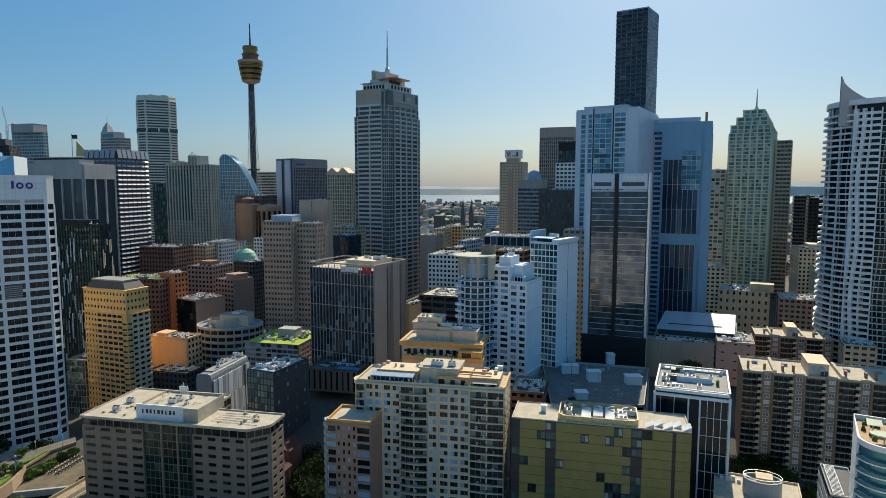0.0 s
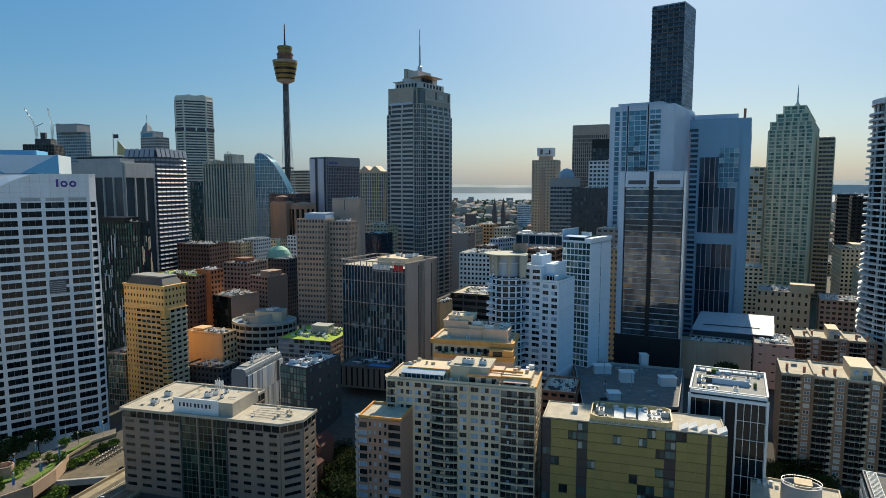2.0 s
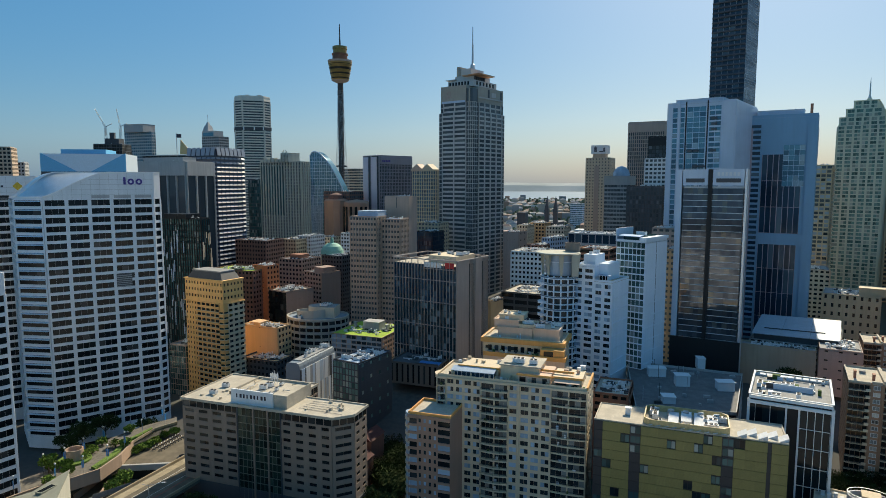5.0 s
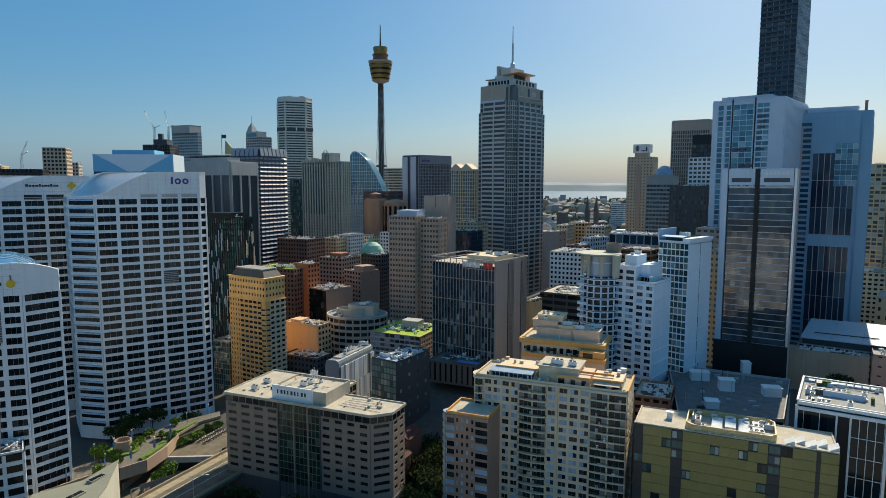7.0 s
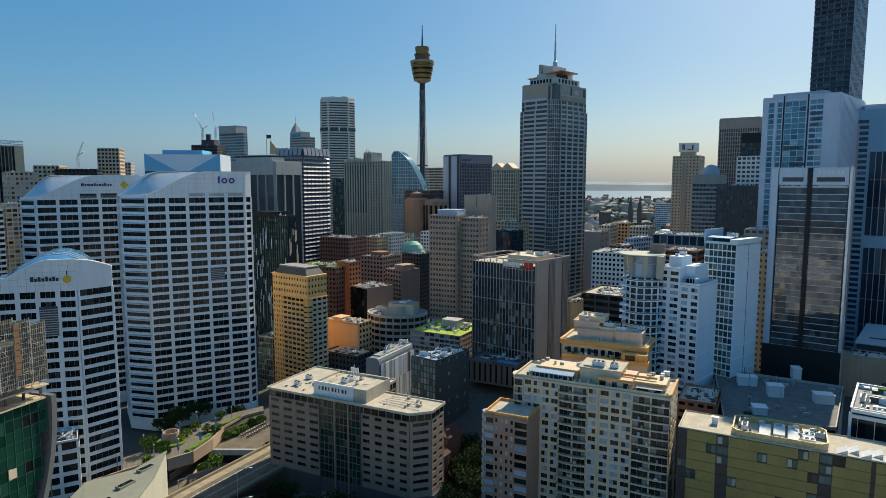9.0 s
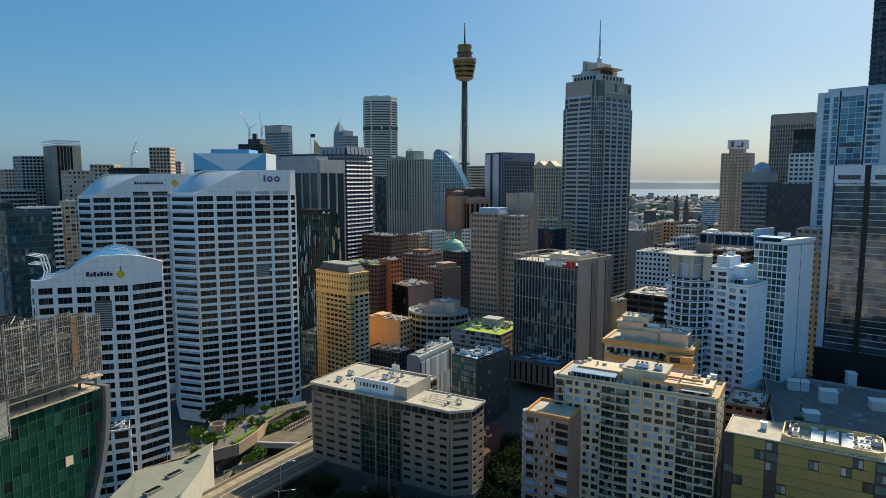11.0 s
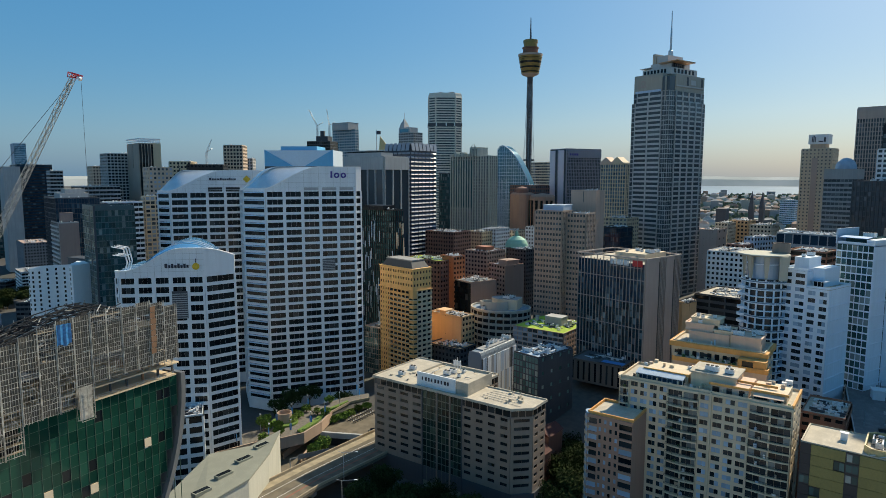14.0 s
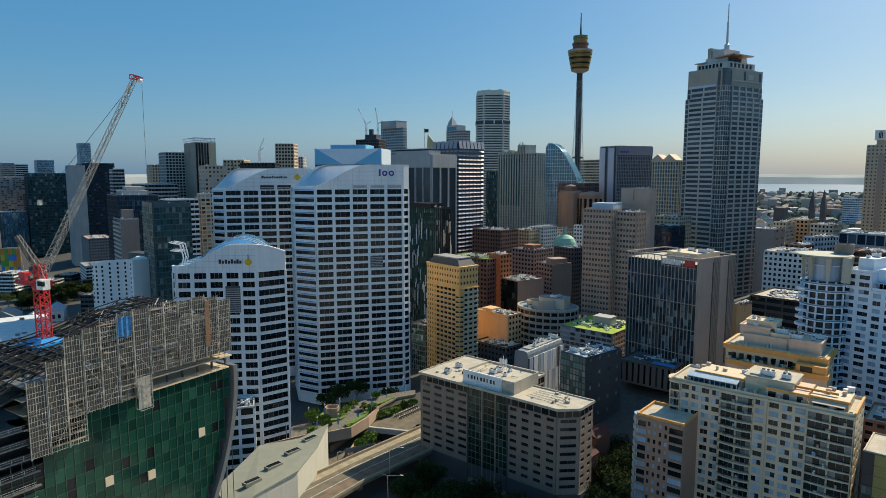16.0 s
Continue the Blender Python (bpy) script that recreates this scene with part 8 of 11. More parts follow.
def ochre_tower(x, y, yaw, w, d, top):
    z0 = 6.0
    ob = thing("apartment_tower", "ochre yellow apartment tower with rounded corner balconies and slate roof", "apartment block", x, y, z0, yaw)
    h, a, b = top - z0, -w / 2, -d / 2
    f = Front(ob, W_YELLOW, G_DARK, G_DARK1, limit=60)
    f.body.prism(rect(w, d), 0, h)
    up = h - 13
    f.face((a, b), (a + w * 0.3, b), 0, up, fh=3.0, bw=2.6, pier=1.5, band=1.5, po=0.2, bo=0.22)
    f.face((a + w * 0.3, b), (w / 2 - 3, b), 0, up, fh=3.0, bw=3.4, pier=0.7, band=1.35, po=0.35, bo=0.6, split=3)
    f2 = Front(ob, W_YELLOW, G_DARK, G_DARK1, trim=W_CREAM, limit=60)
    f2.face((w / 2, b + 3), (w / 2, -b), 0, up, fh=3.0, bw=4.4, pier=1.2, band=1.4, po=0.5, bo=0.9)
    f2.close()
    for j in range(int(up / 3.0)):
        part("floor_band", Shape().block(a + w * 0.3, w / 2 - 3, b - 1.0, b - 0.61, j * 3.0 + 0.9, j * 3.0 + 1.3), W_CREAM, ob)
    f.face((a, b), (w / 2, b), up + 0.6, h, fh=4.1, bw=2.4, pier=1.4, band=2.2, po=0.2, bo=0.22, top=1.2)
    f.face((w / 2, b), (w / 2, -b), up + 0.6, h, fh=4.1, bw=2.4, pier=1.4, band=2.2, po=0.2, bo=0.22, top=1.2)
    for p, q in (((w / 2, -b), (a, -b)), ((a, -b), (a, b))):
        f.face(p, q, 0, h, fh=3.0, bw=3.0, pier=1.2, band=1.5, po=0.2, bo=0.22, single=False)
    f.close()
    part("cornice", Shape().block(a - 0.8, w / 2 + 0.8, b - 0.8, -b + 0.8, up, up + 0.55), W_YELLOW, ob)
    part("cornice", Shape().block(a - 0.6, w / 2 + 0.6, b - 0.6, -b + 0.6, h, h + 0.5), W_YELLOW, ob)
    part("slate_roof", Shape().frustum(rect(w * 0.92, d * 0.9), h + 0.5, rect(w * 0.74, d * 0.7), h + 4.5), W_DGREY, ob, "dark slate hipped roof")
    part("roof_top", Shape().prism(rect(w * 0.76, d * 0.72), h + 4.5, h + 5.2), R_GREY, ob)
    n = 10
    cx, cy = w / 2 - 2.2, b + 2.2
    arc = [(cx + 3.0 * math.cos(radians(-100 + 110 * k / n)), cy + 3.0 * math.sin(radians(-100 + 110 * k / n))) for k in range(n + 1)]
    data = Shape().prism(arc + [(cx, cy)], 0, 0.4).mesh("balcony", W_CREAM)
    glz = Shape().prism([(cx + (px - cx) * 0.97, cy + (py - cy) * 0.97) for px, py in arc] + [(cx, cy)], 0.41, 1.2).mesh("balcony_glass", G_BAY)
    for j in range(int(up / 3.0)):
        o = new("balcony", data)
        o.parent = ob
        o.location = (0, 0, j * 3.0 + 0.1)
        new("balcony_glass", glz).parent = o
    side = Shape().block(-1.8, 0, -1.5, 1.5, 0, 1.1).mesh("balcony", W_YELLOW)
    for j in range(int(up / 3.0)):
        o = new("balcony", side)
        o.parent = ob
        o.location = (a - 0.2, b + 4, j * 3.0 + 0.1)


ochre_tower(-178.1, 343, -22, 30.8, 14.7, 72.6)


def round_block(x, y, r, z0, top):
    ob = thing("office_block", "pale curved office block with spiral roof wall and pavilion", "office block", x, y, z0)
    h = top - z0
    n = 26
    circ = [(r * math.cos(6.28319 * k / n), r * math.sin(6.28319 * k / n) * 0.8) for k in range(n)]
    part("wall", Shape().prism([(px * 0.985, py * 0.985) for px, py in circ], 0, h), W_GREY, ob)
    nf = int(h / 3.9)
    fh = h / nf
    for k in range(n):
        p, q = circ[k], circ[(k + 1) % n]
        a, b = Vector((p[0] * 0.9 + q[0] * 0.1, p[1] * 0.9 + q[1] * 0.1, 0)), Vector((p[0] * 0.1 + q[0] * 0.9, p[1] * 0.1 + q[1] * 0.9, 0))
        nn = Vector((b.y - a.y, a.x - b.x, 0)).normalized()
        if k >= n / 2 - 2:
            me = Shape().box((a.x, a.y, 1.6), b - a, nn * 0.05, (0, 0, fh - 1.9)).mesh("pane", G_DARK1)
            for j in range(nf):
                o = new("pane", me)
                o.parent = ob
                o.location = (0, 0, j * fh)
        part("pier", Shape().rod((p[0], p[1], 0), (p[0], p[1], h), 0.35, 6), W_BEIGEG, ob)
    for j in range(nf + 1):
        part("floor_band", Shape().ring([(px * 1.015, py * 1.015) for px, py in circ], [(px * 0.97, py * 0.97) for px, py in circ], j * fh + 0.1, j * fh + 1.5), W_BEIGEG, ob)
    part("roof", Shape().prism([(px * 0.96, py * 0.96) for px, py in circ], h + 0.3, h + 0.42), R_BLUEG, ob, "blue grey roof sheet")
    spiral = Shape()
    for k in range(18):
        a, b = radians(60 + 14 * k), radians(74 + 14 * k)
        ra, rb = r * (0.86 - 0.018 * k), r * (0.86 - 0.018 * (k + 1))
        p, q = Vector((ra * math.cos(a), ra * 0.8 * math.sin(a), h + 0.42)), Vector((rb * math.cos(b), rb * 0.8 * math.sin(b), h + 0.42))
        spiral.box(p, q - p, Vector((-math.cos(a), -math.sin(a), 0)) * 0.35, (0, 0, 2.0 + 0.22 * k))
    part("spiral_wall", spiral, W_BEIGEG, ob, "spiral screen wall on the roof", kind="stuff")
    drum = [(r * 0.1 + 8.6 * math.cos(radians(k)), 2 + 6.4 * math.sin(radians(k))) for k in range(90, 271, 15)]
    drum = drum + [(r * 0.62, 2 - 6.4), (r * 0.62, 2 + 6.4)]
    part("pavilion", Shape().prism(drum, h + 0.42, h + 7.0), W_BEIGE, ob, "rounded cream roof pavilion")
    part("pavilion_roof", Shape().prism([(px * 0.98, 2 + (py - 2) * 0.95) for px, py in drum], h + 7.01, h + 7.15), R_GREY, ob)
    put_units(ob, h + 7.16, 2, r * 0.45, -2, 5, 3, 61)
    put_units(ob, h + 0.43, -r * 0.5, -r * 0.15, -r * 0.4, r * 0.3, 3, 62)


W_BEIGEG = wall_mat("greyish_precast", (0.5, 0.47, 0.41), streak=0.25)
R_BLUEG = roof_mat("blue_grey_roof_sheet", (0.27, 0.33, 0.4), patch=0.35)
round_block(-133.2, 393, 20, 16, 40.6)
ob = office("apartment_block", "dark apartment block with a bright green roof lawn", -93.4, 374.3, -14, 33.7, 36, 37.7, W_DBROWN, G_HOME, style=dict(fh=3.1, bw=3.4, pier=0.5, band=0.9, slab=1.0, rail=0.8), side=dict(fh=3.1, bw=3.4, pier=1.2, band=1.2), trim=W_PINK, deck=R_GRASS, rim=0.4, plant=((-4, 7, -2, 6, 5), (-13, -11.5, 2, 4, 3), (9, 10.5, 2, 5, 3)), plant_mat=W_GREY, category="apartment block", slab_mat=W_GREY)


G_PALE = glass_mat("pale_grey_glass", (0.12, 0.15, 0.18), (0.2, 0.24, 0.28), (0.3, 0.34, 0.38), 0.1, 0.55)


def striped_block(x, y, yaw, w, d, top):
    z0 = 8.0
    ob = thing("office_block", "narrow block with striped white and grey flank and rounded glass end", "office block", x, y, z0, yaw)
    h, a, b = top - z0, -w / 2, -d / 2
    n = 10
    prof = [(a + w * (0.5 - 0.5 * math.cos(math.pi * k / n)), h - 3 + 3 * min(1, 1.5 * math.sin(math.pi * k / n))) for k in range(n + 1)]
    g = Shape()
    i = len(g.v)
    pf = [(a, 0)] + prof + [(w / 2, 0)]
    g.v = [Vector((px, b, pz)) for px, pz in pf] + [Vector((px, -b, pz)) for px, pz in pf]
    m = len(pf)
    g.f = [tuple(range(m)), tuple(range(2 * m - 1, m - 1, -1))] + [(k + 1, k, m + k, m + k + 1) for k in range(m - 1)]
    part("glass_vault", g, G_PALE, ob)
    for q in range(9):
        yq = b + 0.2 + q * (d - 0.6) / 8
        rb = Shape()
        for k in range(n):
            rb.rod((prof[k][0], yq, prof[k][1] + 0.05), (prof[k + 1][0], yq, prof[k + 1][1] + 0.05), 0.12, 4)
        part("vault_rib", rb, M_METAL, ob, kind="stuff")
    r = random.Random(4)
    k = 0
    yy = b + 0.3
    while yy < -b - 0.5:
        wd = r.choice((1.0, 1.4, 2.0))
        for zz in range(3):
            part("stripe_panel", Shape().block(w / 2, w / 2 + 0.25 + 0.1 * r.random(), yy, yy + wd - 0.08, h * zz / 3.3, h * (zz + 1) / 3.3 - 0.05), r.choice((W_WHITE, W_LBLUE, W_GREY, W_DGREY, W_WHITE)), ob)
        yy += wd
    part("roof_walk", Shape().block(-w * 0.28, w * 0.3, b + 4, -b - 1, h + 0.02, h + 0.5), R_GREY, ob)
    put_units(ob, h + 0.5, -w * 0.2, w * 0.2, b + 6, -b - 3, 6, 57)


striped_block(-105, 298.3, -12, 7.7, 33.5, 42.5)
ob = office("dark_block", "dark clad apartment block with glazed corner and machines on the roof", -77.6, 294.8, -24, 14.9, 26.2, 43.4, W_DGREY, G_SEA, style=dict(fh=3.1, bw=1.8, pier=0.2, band=0.5, po=0.25, bo=0.2), side=dict(fh=6.2, bw=6, pier=4.8, band=4.8), deck=R_BLUE, category="apartment block")
top_units(ob, 14, 22, ob.location.z + ob.children[0].dimensions.z, 7, 31)


def gable_house(x, y, z, yaw, w, d, h, label):
    ob = thing("terrace_house", label, "house", x, y, z, yaw, "old terrace houses")
    part("wall", Shape().block(-w / 2, w / 2, -d / 2, d / 2, 0, h), W_MAROON, ob)
    s = Shape()
    a, b = w / 2 + 0.4, d / 2 + 0.4
    s.v = [Vector(p) for p in ((-a, -b, h), (a, -b, h), (a, b, h), (-a, b, h), (0, -b, h + w * 0.35), (0, b, h + w * 0.35))]
    s.f = [(3, 2, 1, 0), (0, 1, 4), (2, 3, 5), (1, 2, 5, 4), (3, 0, 4, 5)]
    part("roof", s, R_TILE_SHADE, ob, "red gabled roof")
    part("chimney", Shape().block(-w * 0.35, -w * 0.35 + 0.9, 0, 0.9, h, h + 3.5), W_PINK, ob)
    for k in range(3):
        part("window", Shape().block(-w * 0.35 + k * w * 0.27, -w * 0.35 + k * w * 0.27 + 1.1, -d / 2 - 0.08, -d / 2 + 0.02, h * 0.55, h * 0.8), G_DARK1, ob)


for (hx, hy, hz), hw, hd, lab in (((-65.5, 259, 21.5), 7.5, 12, "dark brick terrace house with red gabled roof"), ((-66, 246, 17.5), 7, 8, "small dark brick house with red tiled roof")):
    gable_house(hx, hy, 0, -14, hw, hd, hz - 3, lab)

office("low_building", "dark grey concrete car park beside the hotel tower", 3.9, 400.3, -20, 25.9, 34, 60.1, W_DGREY, G_DARK, style=dict(fh=4, bw=8, pier=0.8, band=1.6), category="car park", deck=R_CREAM)
office("low_building", "narrow building with orange topped flank wall", -17.4, 378.1, -30, 2.4, 13.9, 57.2, W_CREAM, G_DARK, style=dict(fh=30, bw=20, pier=19, band=28), category="building", trim=W_ORANGE)
office("office_block", "white office block with rows of dark square windows", 5.7, 467.7, -18, 23, 30, 77.8, W_WHITE, G_DARK, style=dict(fh=3.4, bw=2.9, pier=1.3, band=1.6), category="office block", deck=R_CREAM)
office("office_block", "maroon roof storey behind the white block", 10.5, 498.5, -30, 13.1, 12.5, 78.9, W_MAROON, G_DARK, style=P2, category="building")
office("office_block", "blue grey office block with plain flank", 24.4, 521.5, -40, 8.3, 24, 82.9, W_LBLUE, G_DARK, style=P2, category="building")
office("office_block", "dark glazed low office block with blue roof", 53, 483.3, -22, 35.6, 24, 89.6, W_GREY, G_NAVY, style=dict(fh=8, bw=5, pier=0.6, band=2), category="office block", deck=R_BLUE)
office("brick_building", "orange red brick building with balconied storeys", 46.2, 409.9, -24, 19.8, 20, 86, W_RED, G_DARK, style=dict(fh=3.2, bw=8, pier=0.5, band=1.2, bo=0.8), category="building", deck=R_CREAM)
office("office_block", "pink rendered block with few windows", -8.8, 571.8, -20, 14.1, 20, 83.3, W_PINKISH, G_DARK, style=dict(fh=6, bw=9, pier=7.6, band=4.4), category="building")
office("office_block", "grey stone block with ragged roof", 0.5, 631.2, -20, 10.9, 20, 85.2, W_BEIGE, G_DARK, style=P2, category="building")
office("office_block", "peach rendered old office block", 15, 651.9, -20, 16.2, 20, 86.3, W_ORANGE, G_DARK, style=P2, category="building")
office("office_block", "beige apartment block beside the peach one", 31.2, 611.2, -20, 17, 20, 85.6, W_BEIGE, G_DARK, style=P2, category="building")


def dome_hall(x, y, z, r):
    ob = thing("domed_hall", "stone hall with a green copper dome and lantern", "historic building", x, y, 20)
    h = z - 20
    part("wall", Shape().block(-r * 1.3, r * 1.3, -r * 1.2, r * 1.2, 0, h - 4), W_STONE, ob)
    part("drum", Shape().lathe([(r, h - 4), (r, h)], 24), W_STONE, ob)
    part("dome", Shape().lathe([(r * 1.04, h), (r * 0.98, h + r * 0.35), (r * 0.8, h + r * 0.68), (r * 0.45, h + r * 0.92), (0.9, h + r)], 28), M_COPPER, ob, "green copper dome")
    part("lantern", Shape().lathe([(1.6, h + r), (1.4, h + r + 3), (0.2, h + r + 5)], 12), M_COPPER, ob)


dome_hall(-162.5, 520.2, 67.2, 9.5)


def cathedral(x, y, z):
    ob = thing("cathedral", "distant dark stone cathedral with twin pointed spires", "church", x, y, 30, -20)
    h = z - 30
    part("nave", Shape().block(-6, 6, 8, 60, 0, h - 48), W_DGREY, ob)
    for sx in (-1, 1):
        part("tower", Shape().block(sx * 8 - 3.6, sx * 8 + 3.6, -3.6, 3.6, 0, h - 26), W_DGREY, ob)
        part("spire", Shape().frustum([(sx * 8 - 3.8, -3.8), (sx * 8 + 3.8, -3.8), (sx * 8 + 3.8, 3.8), (sx * 8 - 3.8, 3.8)], h - 26, [(sx * 8 - 0.2, -0.2), (sx * 8 + 0.2, -0.2), (sx * 8 + 0.2, 0.2), (sx * 8 - 0.2, 0.2)], h), W_DGREY, ob)
    part("crossing_tower", Shape().block(-62, -46, -8, 8, 0, h - 30), W_DGREY, ob)


cathedral(*(45.9, 1149.1, 103.1))
ob = office("office_block", "distant pale blue office block", 106.4, 1313.4, -20, 24.6, 30, 83.6, W_LBLUE, G_BLUE, style=RIBBON, category="office block")


# ---- towers across the harbour side ----
W_STONE2 = wall_mat("grey_brown_stone", (0.36, 0.31, 0.26), streak=0.25)
W_CHOC = wall_mat("brown_rendered_flank", (0.3, 0.23, 0.21), streak=0.25)
W_SLATEB = wall_mat("slate_blue_render", (0.2, 0.22, 0.25), streak=0.25)
ob = office("office_tower", "tall stone and dark glass tower with open white crown frame", -526.3, 456.6, -25, 38.9, 18.8, 157.5, W_STONE2, G_DARK, style=dict(fh=60, bw=40, pier=39, band=30), side=dict(fh=200, bw=2.6, pier=0.5, band=0.2, po=0.5, bo=0.2))
ow, od, oh = ob.children[0].dimensions
part("gold_pier", Shape().block(ow / 2, ow / 2 + 0.9, od / 2 - 6.5, od / 2 + 0.5, 0, oh + 1), W_STONE, ob, "gold coloured corner pier")
part("crown_frame", Shape().ring(rect(ow + 1, od + 1), rect(ow - 0.6, od - 0.6), oh + 4.2, oh + 5.4).ring(rect(ow + 1, od + 1), rect(ow - 0.6, od - 0.6), oh + 2.0, oh + 2.5), W_WHITE, ob, "open white crown frame")
for k in range(9):
    part("crown_post", Shape().block(ow / 2 - 0.2, ow / 2 + 0.3, -od / 2 + k * od / 8 - 0.2, -od / 2 + k * od / 8 + 0.2, oh + 0.9, oh + 4.2), W_WHITE, ob)
office("apartment_tower", "brown apartment block below the stone tower", -426.7, 383.4, -25, 15.8, 18.5, 133.6, W_BROWN, G_HOME, style=P2, category="apartment block")
office("apartment_tower", "slim grey apartment tower with fine balconies", -562.0, 455.7, -25, 26.7, 25.0, 148.5, W_GREY, G_DARK, style=dict(fh=3.0, bw=3.0, pier=0.9, band=1.2), category="apartment block")
office("apartment_tower", "orange brown tower edge behind grey tower", -558.4, 465.7, -25, 10.8, 11.1, 139.2, W_ORANGE, G_DARK, style=P2, category="apartment block")
office("office_block", "brown crenellated office block", -648.2, 503.0, -25, 24.5, 21.2, 137.1, W_BROWN, G_DARK, style=P2)
office("office_block", "low grey concrete terminal block", -536.2, 409.8, -25, 40.9, 32.3, 117.2, W_GREY, G_DARK, style=RIBBON)
office("office_tower", "navy glass office block with white roof plant", -449.8, 323.1, -25, 43.3, 28.4, 111.0, W_DGREY, G_NAVY, style=CURTAIN, plant=((-12, 10, -9, 10, 3.5), (-7, 6, -5, 8, 6.5)), plant_mat=W_GREY)
office("office_tower", "black glass tower with red sign bar", -833.0, 544.7, -25, 60, 38.1, 140.5, W_BLACK, G_NAVY, style=RIBBON)
office("office_tower", "pale concrete tower core beside the black tower", -832.0, 516.4, -25, 40.1, 17.7, 137.5, W_GREY, G_HAZE, style=dict(fh=400, bw=4, pier=3.4, band=0.3), side=dict(fh=400, bw=5, pier=4.6, band=0.3))
office("office_tower", "grey tower behind the black tower", -636.6, 440.8, -25, 17.7, 11.6, 131.7, W_GREY, G_DARK, style=RIBBON)
office("office_tower", "wide dark green glass tower", -956.4, 548.2, -25, 60, 48.5, 127.4, W_DGREY, G_TEAL, style=dict(fh=4, bw=3, pier=0.2, band=0.5))
office("apartment_tower", "pinkish apartment tower with balconies", -1040.7, 545.3, -25, 60, 30.1, 121.3, W_PINKISH, G_HOME, style=FLAT, category="apartment block")
office("office_tower", "distant blue glass skyscraper across the harbour", -1290.8, 822.1, -25, 40.8, 20.3, 189.0, W_LBLUE, G_BLUE, style=CURTAIN)
office("office_tower", "distant blue glass office tower", -1356.1, 776.7, -25, 60, 29.8, 154.0, W_LBLUE, G_BLUE, style=CURTAIN)
office("office_tower", "distant pale grey office tower", -1365.2, 709.2, -25, 60, 21.8, 147.1, W_PINKISH, G_BLUE, style=RIBBON)
office("office_tower", "distant grey office tower", -1282.4, 690.9, -25, 60, 19.2, 143.6, W_GREY, G_DARK, style=RIBBON)
office("office_block", "white office block with ribbon windows", -402.7, 328.5, -25, 23.1, 21.7, 108.0, W_WHITE, G_DARK, style=RIBBON)
office("apartment_tower", "beige apartment tower beside the granite office", -397.0, 348.8, -25, 9.2, 10.5, 111.7, W_CREAM, G_HOME, style=FLAT, category="apartment block")
W_TEALD = wall_mat("dark_teal_spandrels", (0.06, 0.11, 0.12), streak=0.15, rough=0.3)
G_PALEC = glass_mat("pale_green_corner_glass", (0.1, 0.15, 0.14), (0.24, 0.31, 0.29), (0.5, 0.55, 0.48), 0.25, 0.08, 0.3)


def teal_front(ob, w, d, h):
    """Dark teal glass wall with close floor lines beside the pale glazed corner, and a roof screen."""
    f = Front(ob, W_TEALD, G_TEAL, None, trim=W_TEALD)
    f.face((w / 2, -d / 2), (w / 2, d / 2), 0, h, fh=3.4, bw=1.7, pier=0.1, band=0.45, po=0.12, bo=0.3)
    f.close()
    scr = Shape()
    for k in range(16):
        scr.block(w / 2 - 0.5, w / 2 - 0.3, -d / 2 + 0.6 + k * (d - 1.2) / 15, -d / 2 + 0.75 + k * (d - 1.2) / 15, h, h + 3.6)
    scr.block(w / 2 - 0.55, w / 2 - 0.25, -d / 2 + 0.5, d / 2 - 0.5, h + 3.4, h + 3.7)
    part("roof_screen", scr, W_DGREY, ob)
    part("corner_post", Shape().block(w / 2 - 0.1, w / 2 + 0.5, -d / 2 - 0.5, -d / 2 + 0.5, 0, h + 2.8), W_DGREY, ob)


teal = office("office_tower", "dark teal glass tower with pale glazed corner", -323.0, 254.0, -25, 27.8, 20.7, 108.6, W_TEALD, G_PALEC, style=dict(fh=3.4, bw=2.4, pier=0.12, band=0.35, po=0.2, bo=0.3), sides="f", deck=R_DARK, rim=2.6)
teal_front(teal, 27.8, 20.7, 109.1)
office("apartment_tower", "dark brown tower with white balcony edges", -437.4, 308.0, -25, 27.4, 12.4, 94.0, W_CHOC, G_DARK, style=dict(fh=3.1, bw=4, pier=0.4, band=1.2, bo=0.8), sides="f", slab_mat=W_WHITE, trim=W_GREY, plant=((-2, 8, -4, 4, 7),), plant_mat=W_CHOC, category="apartment block")
office("office_block", "grey office block with pinkish terrace roof", -737.6, 479.1, -25, 52.5, 26.3, 50.8, W_SLATEB, G_DARK, style=P2, deck=W_PINKISH, category="office block")
office("office_block", "blue glazed office block on the shore road", -983.5, 514.5, -25, 60, 31.4, 72.3, W_DGREY, G_BLUE, style=CURTAIN, category="office block")
office("low_building", "white low pavilion with stepped roofs", -691.7, 443.8, -25, 45.9, 22.2, 24.4, W_WHITE, G_DARK, style=RIBBON, category="building")
office("office_tower", "brown gridded tower behind the granite offices", -477, 530.9, 30, 19, 24, 158.5, W_BROWN, G_DARK, style=dict(fh=3.6, bw=3, pier=1.1, band=1.5))
office("office_block", "grey tower stub on the skyline", -502, 584.3, 30, 5.9, 20, 146.3, W_GREY, G_DARK, style=P2)
office("office_block", "stone roof block on the skyline", -455.6, 438.4, 30, 19.1, 20, 139.5, W_STONE, G_DARK, style=P2)
office("office_block", "dark flat block behind the vault roofs", -427.6, 439.8, 30, 31, 20, 136.7, W_BLACK, G_DARK, style=P2)
office("office_tower", "dark tower under construction with crane", -475.9, 689.1, 10, 31.6, 24, 170.1, W_DGREY, G_DARK, style=dict(fh=3.6, bw=3, pier=0.4, band=0.6), plant=((-6, 10, -6, 8, 7), (-2, 3, -2, 2, 14)))
